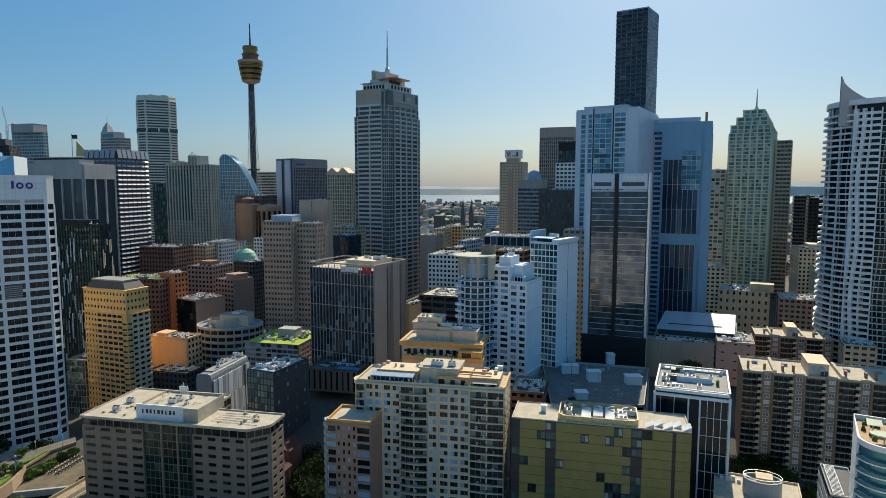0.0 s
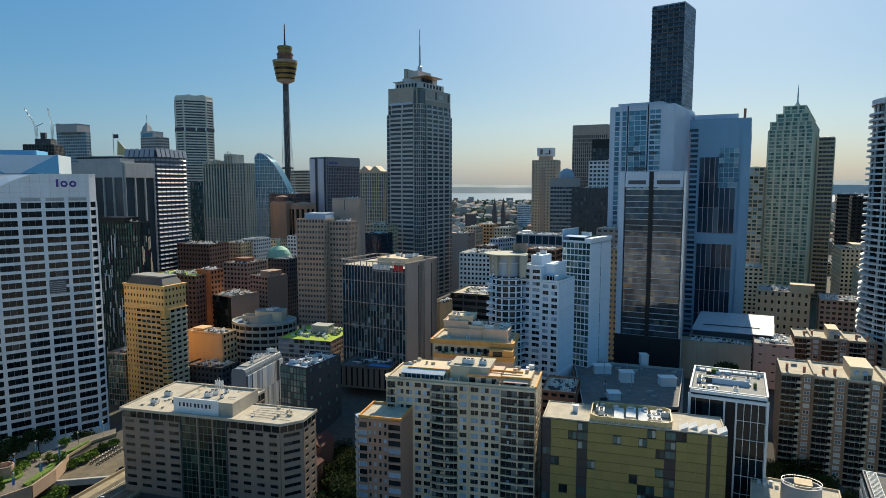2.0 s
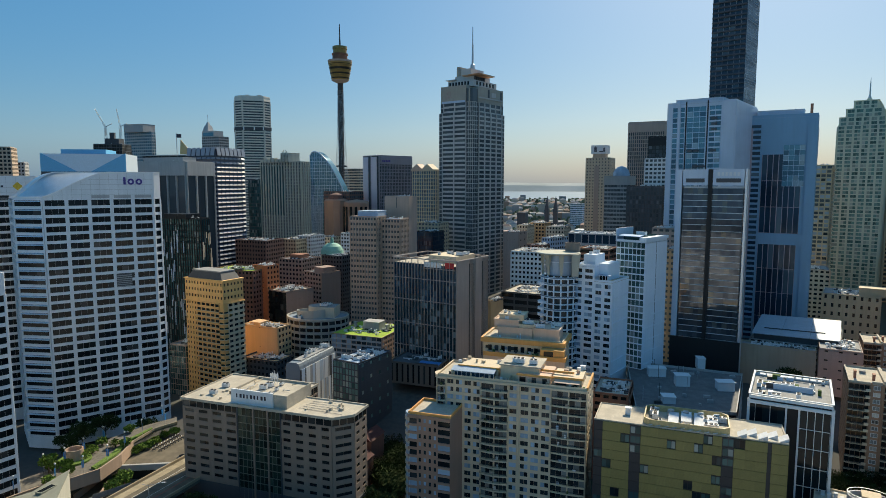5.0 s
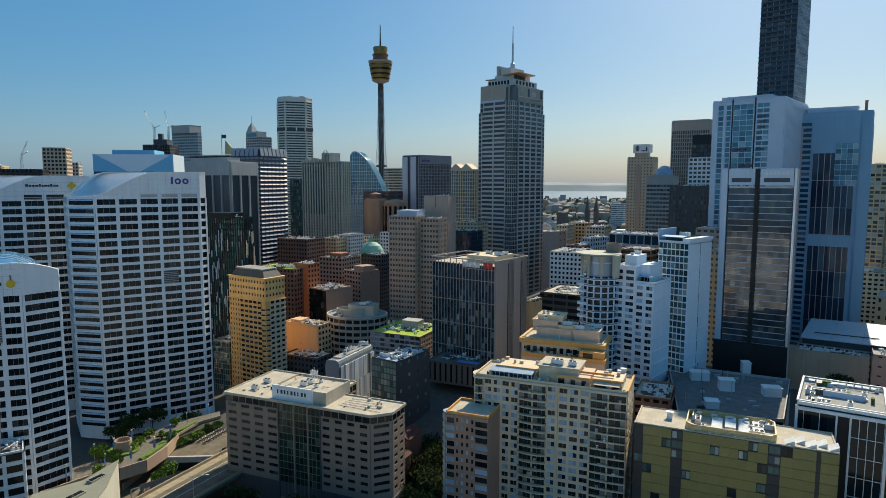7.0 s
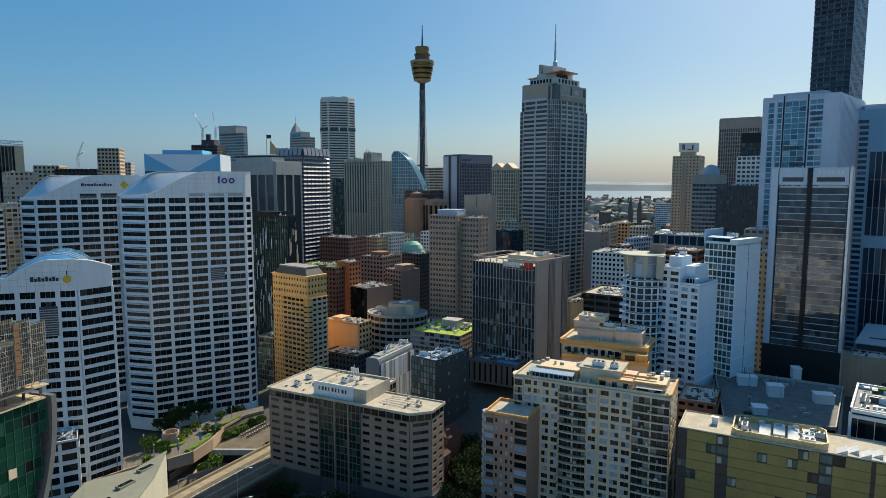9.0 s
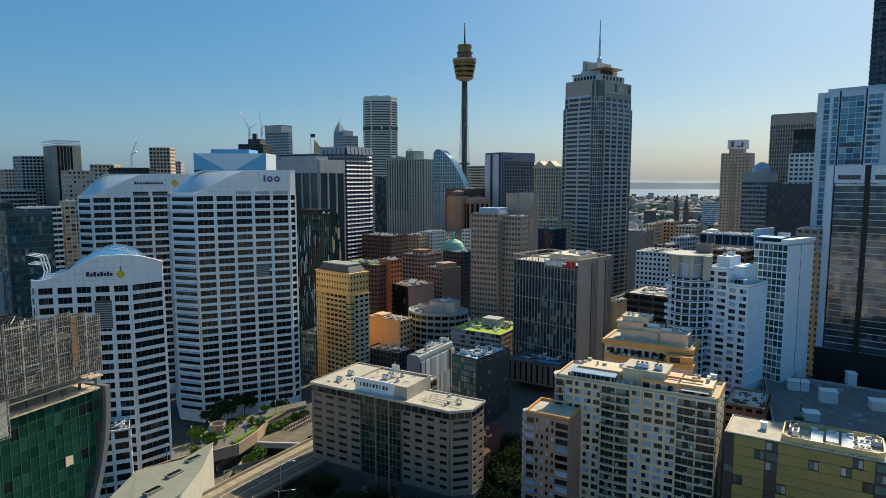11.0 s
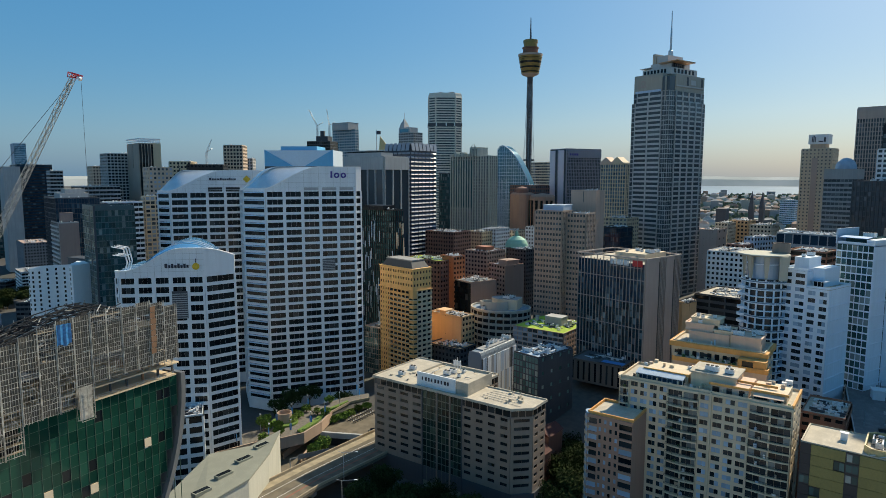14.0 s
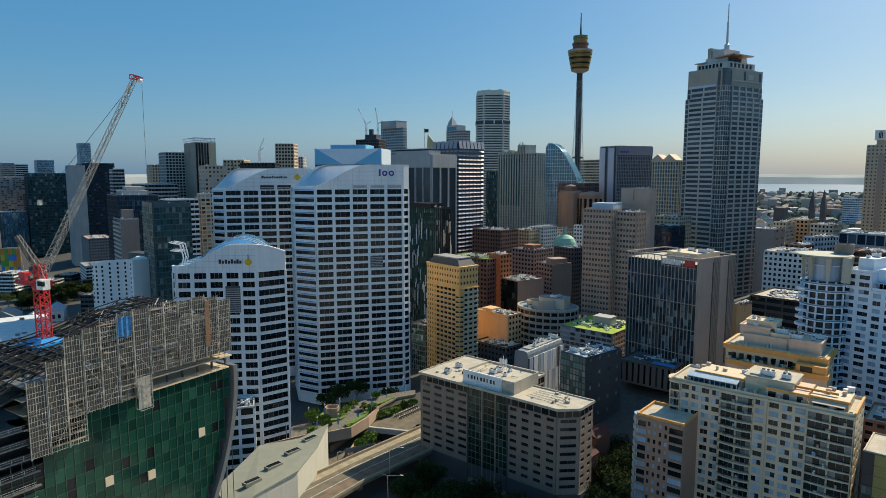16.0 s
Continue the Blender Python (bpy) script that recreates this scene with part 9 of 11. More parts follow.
office("office_block", "grey rooftop plant block on the skyline", -334.8, 574.4, -10, 48.8, 24, 152.1, W_GREY, G_DARK, style=RIBBON)


def wavy_block():
    """White block with a waving punched front."""
    ob = thing("office_block", "bright white block with waving front and small square windows", "office block", 0, 0, 0)
    a, b = Vector((-377.6, 244.7, 0)), Vector((-330.2, 243.1, 0))
    u = (b - a).normalized()
    nrm = Vector((u.y, -u.x, 0))
    L = (b - a).length
    n = 36
    pts = []
    for k in range(n + 1):
        s = k / n
        p = a + (b - a) * s + nrm * (8.0 * math.cos(6.2832 * (s - 0.2) / 0.76) + 0.8 * math.sin(s * 13))
        pts.append((p.x, p.y))
    back = [((b - nrm * 18).x, (b - nrm * 18).y), ((a - nrm * 18).x, (a - nrm * 18).y)]
    tops = [72.2 + (1.6 if k > 4 else 0) + (1.6 if k > 10 else 0) - (1.4 if 18 < k < 23 else 0) + (2.6 if k >= 23 else 0) for k in range(n + 1)]
    part("wall", Shape().prism(pts + back, 0, 70, tops + [78, 72]), W_SNOW, ob)
    mid = a + (b - a) * 0.42 - nrm * 8
    box = Shape().box(mid + Vector((0, 0, 72)), u * 16, -nrm * 8, (0, 0, 7)).box(mid - u * 0.4 + nrm * 0.4 + Vector((0, 0, 79)), u * 16.8, -nrm * 8.8, (0, 0, 0.4))
    part("roof_storey", box, W_DGREY, ob, "dark set-back roof storey")
    pane = Shape().block(0.12, 1.12, -0.05, 0.04, 0, 1.5).mesh("pane", G_DARK1)
    for k in range(0, n, 2):
        p, q = Vector((*pts[k], 0)), Vector((*pts[k + 1], 0))
        w = (q - p).normalized()
        if 17 < k < 23:
            continue
        for j in range(9):
            o = new("pane", pane)
            o.parent = ob
            o.matrix_basis = Matrix.Translation((p.x, p.y, tops[k] - 3.2 - j * 2.7)) @ Matrix.Rotation(math.atan2(w.y, w.x), 4, "Z")


W_SNOW = wall_mat("bright_white_render", (0.82, 0.84, 0.86), streak=0.08)
wavy_block()


# ---- hotel under construction ----
def ribbon_hotel():
    ob = thing("unfinished_hotel", "unfinished hotel with green glass front and scaffolded steel top", "hotel", -147.3, 135.3, 0, 86)
    def edge(z):
        return 1.0 - 0.0072 * max(0, 67 - z) ** 2 * 0.95
    # Black body stands in for the unlit interior behind glass and floors.
    part("core", Shape().block(-95, -12, 1.2, 26, 0, 60).block(-92, -3, 3.0, 24, 60, 69), W_BLACK, ob)
    fh, bw = 3.15, 2.35
    f = Front(ob, W_BLACK, G_GREEN1, G_GREEN1, limit=190)
    r = random.Random(2)
    mull = Shape()
    for j in range(21, -1, -1):
        z = j * fh
        for i in range(29):
            x1 = -i * bw
            if x1 > edge(z) - 0.4 or (i > 18 and z > 62) or (i > 22 and z > 52):
                continue
            q = r.random()
            if q < 0.022:
                part("plywood_panel", Shape().block(x1 - bw + 0.1, x1 - 0.1, -0.1, 0.1, z + 0.3, z + fh - 0.3), W_CREAM, ob)
            elif q < 0.048:
                part("vent_pane", Shape().block(x1 - bw + 0.1, x1 - 0.1, 0.1, 0.25, z + 0.2, z + fh - 0.1), G_DARK1, ob)
            else:
                f.pane(Vector((x1 - bw, 0.1, 0)), Vector((1, 0, 0)), Vector((0, -1, 0)), 0.04, z + 0.05, bw - 0.08, fh - 0.1, 0.08)
        mull.block(-66, min(0, edge(z)), 0.02, 0.12, z - 0.06, z + 0.06)
    f.glass = G_GREENJ
    f.close()
    for i in range(29):
        zt = 62 if i > 18 else 69
        mull.block(-i * bw - 0.07, -i * bw + 0.07, -0.06, 0.12, 24 if i < 3 else 0, zt)
    part("mullion_grid", mull, W_GREENM, ob, kind="stuff")
    fin = Shape()
    zs = [0, 6, 12, 18, 24, 30, 36, 42, 48, 54, 60, 65, 69.5]
    for z in zs:
        e = edge(z)
        fin.v += [Vector((e - 0.2, -1.2, z)), Vector((e + 1.3, -1.2, z)), Vector((e + 1.3, 7, z)), Vector((e - 0.2, 7, z))]
    for k in range(len(zs) - 1):
        fin.f += [(4 * k + i, 4 * k + (i + 1) % 4, 4 * k + 4 + (i + 1) % 4, 4 * k + 4 + i) for i in range(4)]
    fin.f += [(3, 2, 1, 0), tuple(range(4 * len(zs) - 4, 4 * len(zs)))]
    part("edge_fin", fin, W_FIN3, ob, "curved grey steel edge fin")
    part("core", Shape().block(-66, -28, 0.3, 1.2, 0, 60), W_BLACK, ob)
    # open floors above the glass
    for k, z in enumerate((69.2, 72.6, 76.0, 79.4)):
        part("floor_slab", Shape().block(-58, -0.5 + 1.2 * (k % 2), -0.8, 8, z, z + 0.35), W_STONE if k < 3 else W_FIN3, ob)
        s = Shape()
        for i in range(24):
            s.block(-56 + i * 2.35, -55.92 + i * 2.35, -0.75, -0.67, z + 0.35, z + 1.4)
        s.block(-57, 0, -0.75, -0.68, z + 0.85, z + 0.92).block(-57, 0, -0.75, -0.68, z + 1.35, z + 1.42)
        part("guard_rail", s, M_METAL, ob)
    for i in range(12):
        part("column", Shape().block(-55 + i * 5, -54.5 + i * 5, 1.6, 2.1, 69, 80), W_RUST if i == 9 else W_DGREY, ob)
    for k in range(8):
        z = 44 + k * 3.6
        part("floor_slab", Shape().block(-92, -55, -0.5, 10, z, z + 0.35), W_FIN3, ob)
        s = Shape()
        for i in range(14):
            s.block(-91 + i * 2.5, -90.92 + i * 2.5, -0.45, -0.38, z + 0.35, z + 1.4)
        s.block(-92, -56, -0.45, -0.38, z + 1.3, z + 1.38).block(-92, -56, -0.45, -0.38, z + 0.8, z + 0.87)
        part("guard_rail", s, M_METAL, ob)
    # scaffold panels
    tops = ((-60, 76), (-53, 82.3), (-46, 89.6), (-29, 92.8), (-13, 93), (0, 90.3))
    def top_at(x):
        for (xa, za), (xb, zb) in zip(tops, tops[1:]):
            if xa <= x <= xb:
                return za + (zb - za) * (x - xa) / (xb - xa)
        return 76
    n = 13
    for i in range(n):
        x0 = -57.5 + i * 4.4
        zt = top_at(x0 + 2.2) + r.uniform(-0.5, 0.5)
        zb = 62.5 if i < 3 else (69.5 if i < 7 else 74.8)
        y0 = -2.1 - 0.12 * (i % 2)
        s = Shape()
        for k in range(8):
            px = x0 + k * 0.6 + r.uniform(-0.04, 0.04)
            s.block(px, px + (0.05 if k % 3 else 0.1), y0, y0 + 0.09, zb + r.uniform(-0.4, 0.2), zt + r.uniform(-0.1, 0.5))
        z = zb
        while z < zt:
            s.block(x0, x0 + 4.3, y0 - 0.04, y0 + 0.05, z, z + 0.09)
            z += 1.35 + r.uniform(-0.25, 0.25)
        for k in range(2):
            s.block(x0 + k * 4.15, x0 + k * 4.15 + 0.14, y0 - 0.06, y0 + 0.2, zb - 0.3, zt + 0.3)
        s.rod((x0 + 0.2, y0, zb), (x0 + 4.2, y0, zb + 6), 0.04).rod((x0 + 4.2, y0, zb + 6), (x0 + 0.2, y0, zb + 12), 0.04)
        part("scaffold_panel", s, M_SCAF, ob, "galvanised scaffold panel")
        back = Shape()
        z = zb + 0.6
        while z < zt - 0.5:
            back.block(x0, x0 + 4.3, -1.3, -0.4, z, z + 0.07)
            back.block(x0, x0 + 4.3, -1.34, -1.28, z + 0.5, z + 0.56)
            z += 2.0
        part("scaffold_board", back, M_BOARD, ob, "timber scaffold boards", kind="stuff")
        net = Shape()
        for k in range(5):
            if r.random() < 0.6:
                za = zb + (zt - zb) * k / 5
                net.block(x0 + 0.06, x0 + 4.24, -1.72, -1.68, za + 0.06, za + (zt - zb) / 5 - 0.06)
        part("scaffold_net", net, M_NET, ob, "grey brown debris netting", kind="stuff")
    tarp = Shape()
    for i in range(9):
        tx, ty = -35.5 + 0.45 * i, -2.4 + 0.16 * math.sin(i * 2.1)
        tarp.v += [Vector((tx, ty, 86.4 + 0.3 * math.sin(i))), Vector((tx, ty, 91.6)), Vector((tx, ty + 0.1, 91.6)), Vector((tx, ty + 0.1, 86.4 + 0.3 * math.sin(i)))]
    for i in range(8):
        tarp.f += [(4 * i + j, 4 * i + (j + 1) % 4, 4 * i + 4 + (j + 1) % 4, 4 * i + 4 + j) for j in range(4)]
    tarp.f += [(3, 2, 1, 0), (32, 33, 34, 35)]
    part("tarpaulin", tarp, M_TARP, ob, "crumpled blue tarpaulin")
    for k in range(8):
        part("rust_panel", Shape().block(-9.5 + 0.1 * (k % 2), -8.0 + 0.1 * (k % 3), -2.42 - 0.03 * (k % 3), -2.3, 78 + 1.7 * k, 79.5 + 1.7 * k), W_RUST, ob, "rust brown steel panel")
    cage = Shape()
    for zc in (66, 69, 72, 74.9):
        cage.block(-31.6, -27.9, -4, -3.9, zc, zc + 0.12).block(-31.6, -27.9, -2.3, -2.2, zc, zc + 0.12)
    for xc in (-31.6, -29.8, -28.0):
        cage.block(xc, xc + 0.12, -4, -3.88, 66, 75).block(xc, xc + 0.12, -2.3, -2.2, 66, 75)
    cage.rod((-31.6, -4, 66), (-27.9, -4, 75), 0.06).rod((-27.9, -4, 66), (-31.6, -4, 75), 0.06).block(-31.5, -28.0, -3.2, -3.15, 66.2, 74.8)
    part("hoist_cage", cage, M_SCAF, ob)
    # roof steelwork over a dark working deck
    def roof_z(x):
        return 82.0 - 0.3 * max(0, -50 - x) + 6.0 * ease((x + 46) / 34)
    part("core", Shape().block(-85, -8, 26.02, 33, 0, 72), W_BLACK, ob)
    for xa, xb in ((-88, -50), (-49.98, -40), (-39.98, -30), (-29.98, -20), (-19.98, -3)):
        part("work_deck", Shape().box((xa, 2.5, roof_z(xa) - 3.4), (xb - xa, 0, roof_z(xb) - roof_z(xa)), (0, 32, -0.6), (0, 0, 0.5)), M_SITE, ob)
    for i in range(28):
        x0 = -86 + i * 3.0
        part("steel_beam", Shape().box((x0, 2.4, roof_z(x0) - 0.5 + r.uniform(-0.7, 0.5)), (0.35, 0, 0), (0, 32.5, r.uniform(-1, 0.6)), (0, 0, 0.6)), W_STEELD, ob)
    for i in range(9):
        y0 = 3 + 3.9 * i
        for xa, xb in ((-87, -50), (-50, -40), (-40, -30), (-30, -20), (-20, -3)):
            part("steel_beam", Shape().box((xa, y0, roof_z(xa) - 0.9), (xb - xa, 0, roof_z(xb) - roof_z(xa)), (0, 0.3, 0), (0, 0, 0.5)), W_STEELD, ob)
    for k in range(90):
        x0, y0 = r.uniform(-86, -10), r.uniform(3, 31)
        a, l = r.choice((0.25, 0.9, 2.2, 2.6)), r.uniform(5, 14)
        x1, y1 = max(-88, min(-3, x0 + l * math.cos(a))), min(34, y0 + l * math.sin(a))
        z0 = roof_z(x0) + r.uniform(-1.6, 1.6)
        part("steel_strut", Shape().rod((x0, y0, z0), (x1, y1, roof_z(x1) + r.uniform(-1.6, 1.6)), 0.17, 4), W_STEELD if k % 6 else M_SCAF, ob)
    for i in range(8):
        s = Shape()
        y0 = 4 + 4.1 * i
        for e in range(11):
            xa, xb = -84 + 7 * e, -77 + 7 * e
            s.rod((xa, y0, roof_z(xa) + 0.9), (xb, y0, roof_z(xb) + 0.9), 0.2, 4).rod((xa, y0, roof_z(xa) - 1.1), (xb, y0, roof_z(xb) + 0.9), 0.12, 4)
        part("roof_truss", s, W_STEELD, ob, kind="stuff")
    for k in range(50):
        x0, y0 = r.uniform(-84, -8), r.uniform(4, 31)
        z0 = roof_z(x0) - 3.4 - 0.6 * (y0 - 2.5) / 32 + 0.5
        part("site_material", Shape().block(x0, x0 + r.uniform(0.6, 3.4), y0, y0 + r.uniform(0.4, 2.4), z0, z0 + r.uniform(0.1, 0.8)), r.choice((W_STONE, M_BOARD, W_GREY, W_STEELD, W_RUST)), ob)
    fence = Shape()
    for i in range(28):
        fence.block(-86 + 3 * i, -85.9 + 3 * i, 34.3, 34.4, roof_z(-86 + 3 * i) - 3.2, roof_z(-86 + 3 * i) + 1.2)
    part("edge_fence", fence, M_SCAF, ob, kind="stuff")
    for i in range(9):
        part("column", Shape().block(-84 + 9.5 * i, -83.4 + 9.5 * i, 33.2, 33.8, 0, roof_z(-84 + 9.5 * i) - 4.0), W_DGREY, ob)


M_SITE = plain_mat("stained_formwork_deck", (0.085, 0.075, 0.06), 0.9, 0, 0.6, 0.5)
M_BOARD = plain_mat("timber_boards", (0.3, 0.23, 0.15), 0.8, 0, 0.4, 0.8)
W_GREENM = wall_mat("green_anodised_mullion", (0.05, 0.1, 0.075), rough=0.45)
W_FIN3 = wall_mat("grey_steel_fin", (0.16, 0.165, 0.17), rough=0.5)
M_TARP = plain_mat("blue_tarpaulin", (0.03, 0.18, 0.42), 0.5, 0, 0.4, 1.2)
W_RUST = wall_mat("rusty_steel", (0.24, 0.13, 0.075), streak=0.3)
W_STEELD = wall_mat("dark_structural_steel", (0.022, 0.023, 0.025), rough=0.68)
M_SCAF = plain_mat("scaffold_tube", (0.5, 0.48, 0.44), 0.5, 0.4, 0.45, 0.6)
M_NET = plain_mat("debris_net", (0.085, 0.08, 0.07), 0.9)
G_GREENJ = glass_mat("green_curtain_glass", (0.006, 0.036, 0.026), (0.012, 0.064, 0.045), (0.022, 0.095, 0.066), 0.12, 0.06, 0.15)
ribbon_hotel()


office("podium", "white low office podium beside the granite tower", -195.7, 184.7, 45, 11.8, 14, 32.7, W_PARK, G_DARK, style=dict(fh=4.1, bw=6, pier=1.2, band=1.5), deck=R_GREY, category="building")


# ---- tower crane ----
def lattice(s, a, b, w0, w1, n, r=0.09):
    """Square lattice girder from a to b, tapering from w0 to w1."""
    a, b = Vector(a), Vector(b)
    ax = (b - a).normalized()
    p = ax.cross(Vector((0, 0, 1)))
    p = p.normalized() if p.length > 0.1 else Vector((1, 0, 0))
    q = ax.cross(p)
    def node(k, i):
        w = w0 + (w1 - w0) * k / n
        return a + (b - a) * (k / n) + p * (w / 2 * (1 if i in (0, 3) else -1)) + q * (w / 2 * (1 if i < 2 else -1))
    for i in range(4):
        s.rod(node(0, i), node(n, i), r * 1.5)
    for k in range(n):
        for i in range(4):
            s.rod(node(k, i), node(k + 1, (i + 1) % 4), r, 4)
            s.rod(node(k, i), node(k, (i + 1) % 4), r, 4)
    return s


def crane():
    base = Vector((-174.9, 97, 82.1))
    slew = Vector((base.x, base.y, 97))
    tip = Vector((-143.3, 105.5, 151.2))
    tail = Vector((-182.3, 95.9, 111.2))
    ob = thing("tower_crane", "luffing tower crane with red mast and grey lattice jib", "crane", base.x, base.y, base.z)
    o = Vector(base)
    def L(v):
        return Vector(v) - o
    part("base_frame", Shape().block(-5, 5, -4.5, 4.5, -2.0, 0.6).frustum(rect(8, 7), 0.6, rect(4, 4), 1.6), M_SKYB, ob, "blue base frame")
    part("mast", lattice(Shape(), (0, 0, 0), L(slew), 2.6, 2.6, 7, 0.14), M_RED, ob, "red lattice mast")
    part("slew_ring", Shape().lathe([(2.0, 0), (2.2, 0.8), (2.0, 1.4)], 20), M_RED, ob).location = L(slew)
    heel = L(slew) + Vector((0.4, 0.4, 4.0))
    deck = part("machine_deck", lattice(lattice(Shape(), (-9, -1.2, 1.7), (3, -1.2, 1.7), 0.9, 0.9, 6, 0.12), (-9, 1.2, 1.7), (3, 1.2, 1.7), 0.9, 0.9, 6, 0.12), M_RED, ob)
    deck.location = L(slew)
    part("winch_house", Shape().frustum([(-7 + q[0], q[1]) for q in rect(3.2, 2.2)], 2.2, [(-7 + q[0], q[1]) for q in rect(2.8, 1.9)], 4.2), M_RED, deck)
    part("winch", Shape().rod((-3.4, -1.0, 2.9), (-3.4, 1.0, 2.9), 0.7, 12), M_DARKM, deck)
    part("deck_brace", Shape().rod((-8.5, 0, 2.0), (0, 0, 6.6), 0.16).rod((2.6, 0, 2.0), (0, 0, 6.6), 0.16), M_RED, deck)
    part("counterweight", Shape().block(-8.6, -7.6, -1.2, 1.2, 0.4, 2.6), M_WHITEM, ob).location = L(slew)
    cab = part("cab", Shape().block(2.6, 5.4, -2.6, -0.6, 0.6, 3.2), M_WHITEM, ob, "white operator cab")
    cab.location = L(slew)
    part("cab_window", Shape().block(3.2, 5.44, -2.64, -2.0, 1.6, 2.9), G_DARK1, cab)
    part("tower_head", lattice(Shape(), L(slew) + Vector((0, 0, 2)), L(slew) + Vector((0, 0, 7)), 2.2, 1.6, 3, 0.12), M_RED, ob)
    part("jib", lattice(Shape(), heel, L(tip), 1.7, 0.9, 30, 0.055), M_SCAF, ob, "pale lattice jib")
    part("jib_head", lattice(Shape(), (-1.2, 0, 0.6), (2.4, 0.3, -0.2), 1.1, 0.7, 3, 0.09), M_RED, ob).location = L(tip)
    part("sheave", Shape().rod((2.2, -0.3, -0.6), (2.2, 0.3, -0.6), 0.45, 12), M_WHITEM, ob).location = L(tip)
    part("a_frame", lattice(Shape(), heel, L(tail), 1.6, 0.9, 7, 0.1), M_DARKM, ob)
    part("stay", Shape().rod(L(tail), L(slew) + Vector((-7, 0, 2)), 0.12), M_SCAF, ob)
    part("hoist_rope", Shape().rod(L(tip) + Vector((2.6, 0, -1.4)), L(tip) + Vector((2.6, 0, -62)), 0.04), M_DARKM, ob)
    blk = L((-174.3, 98, 120.4))
    part("luffing_rope", Shape().rod(L(tip) + (heel - L(tip)) * 0.02, blk, 0.06), M_DARKM, ob)
    part("pendant", Shape().rod(L(tail), blk, 0.04), M_DARKM, ob)
    part("block", Shape().block(-0.5, 0.5, -0.4, 0.4, -0.8, 0.6), M_SCAF, ob).location = blk


crane()


M_ROADC = plain_mat("worn_road_surface", (0.15, 0.125, 0.09), 0.9, 0, 0.3, 0.25)
M_SUNEDGE = plain_mat("pale_concrete_shoulder", (0.34, 0.28, 0.19), 0.9, 0, 0.25, 0.4)
M_LINE = plain_mat("white_road_paint", (0.7, 0.7, 0.68), 0.7)
M_REDLANE = plain_mat("red_lane_paint", (0.26, 0.1, 0.07), 0.85)
M_PAVE = plain_mat("pale_paving", (0.15, 0.135, 0.115), 0.9, 0, 0.25, 0.8)
M_HEDGE = plain_mat("hedge_leaves", (0.12, 0.2, 0.03), 0.9, 0, 0.5, 3)


# ---- low hall with curved roof, ramp and expressway ----
def shed_row():
    """Low white hall and gabled sheds on the flat ground behind the unfinished hotel."""
    u = Vector((-0.895, 0.446, 0))
    s = Vector((0.446, 0.895, 0))
    c = u * 535
    ob = thing("low_hall", "low hall with broad white flat roof", "hall", c.x, c.y, 0, 63.5)
    part("wall", Shape().block(-60, 28, -42, 42, 0, 18.4), W_PARK, ob)
    part("roof", Shape().block(-60.6, 28.6, -42.6, 42.6, 18.4, 19.2), R_WHITE, ob, "white flat metal roof")
    rr = random.Random(31)
    for k in range(9):
        x0, y0 = rr.uniform(-30, 24), rr.uniform(-38, 36)
        part("roof_unit", Shape().block(x0, x0 + rr.uniform(1.5, 4), y0, y0 + rr.uniform(1.5, 3), 19.2, 19.2 + rr.uniform(0.8, 1.8)), R_GREY, ob)
    for dist, side, w, d, h, wall, roof, lab in ((640, 2, 19, 26, 9, W_LBLUE, R_GREY, "pale blue gabled shed with grey roof"), (632, 22, 13, 20, 7.5, W_WHITE, R_WHITE, "white gabled shed with white metal roof"), (646, 38, 15, 22, 9, W_LBLUE, R_BLUE, "pale shed with blue gabled roof"), (668, -18, 16, 22, 10, W_BEIGE, R_CREAM, "beige gabled shed with cream roof")):
        p = u * dist + s * side
        hs = thing("shed", lab, "shed", p.x, p.y, 0, 52, "gabled sheds")
        part("wall", Shape().block(-w / 2, w / 2, -d / 2, d / 2, 0, h), wall, hs)
        a, b = w / 2 + 0.4, d / 2 + 0.4
        g = Shape()
        g.v = [Vector(q) for q in ((-a, -b, h), (a, -b, h), (a, b, h), (-a, b, h), (0, -b, h + w * 0.33), (0, b, h + w * 0.33))]
        g.f = [(3, 2, 1, 0), (0, 1, 4), (2, 3, 5), (1, 2, 5, 4), (3, 0, 4, 5)]
        part("roof", g, roof, hs)
        for k in range(3):
            part("window", Shape().block(-w * 0.36 + k * w * 0.28, -w * 0.36 + k * w * 0.28 + w * 0.14, -d / 2 - 0.1, -d / 2 + 0.02, h * 0.3, h * 0.7), G_DARK1, hs)


shed_row()


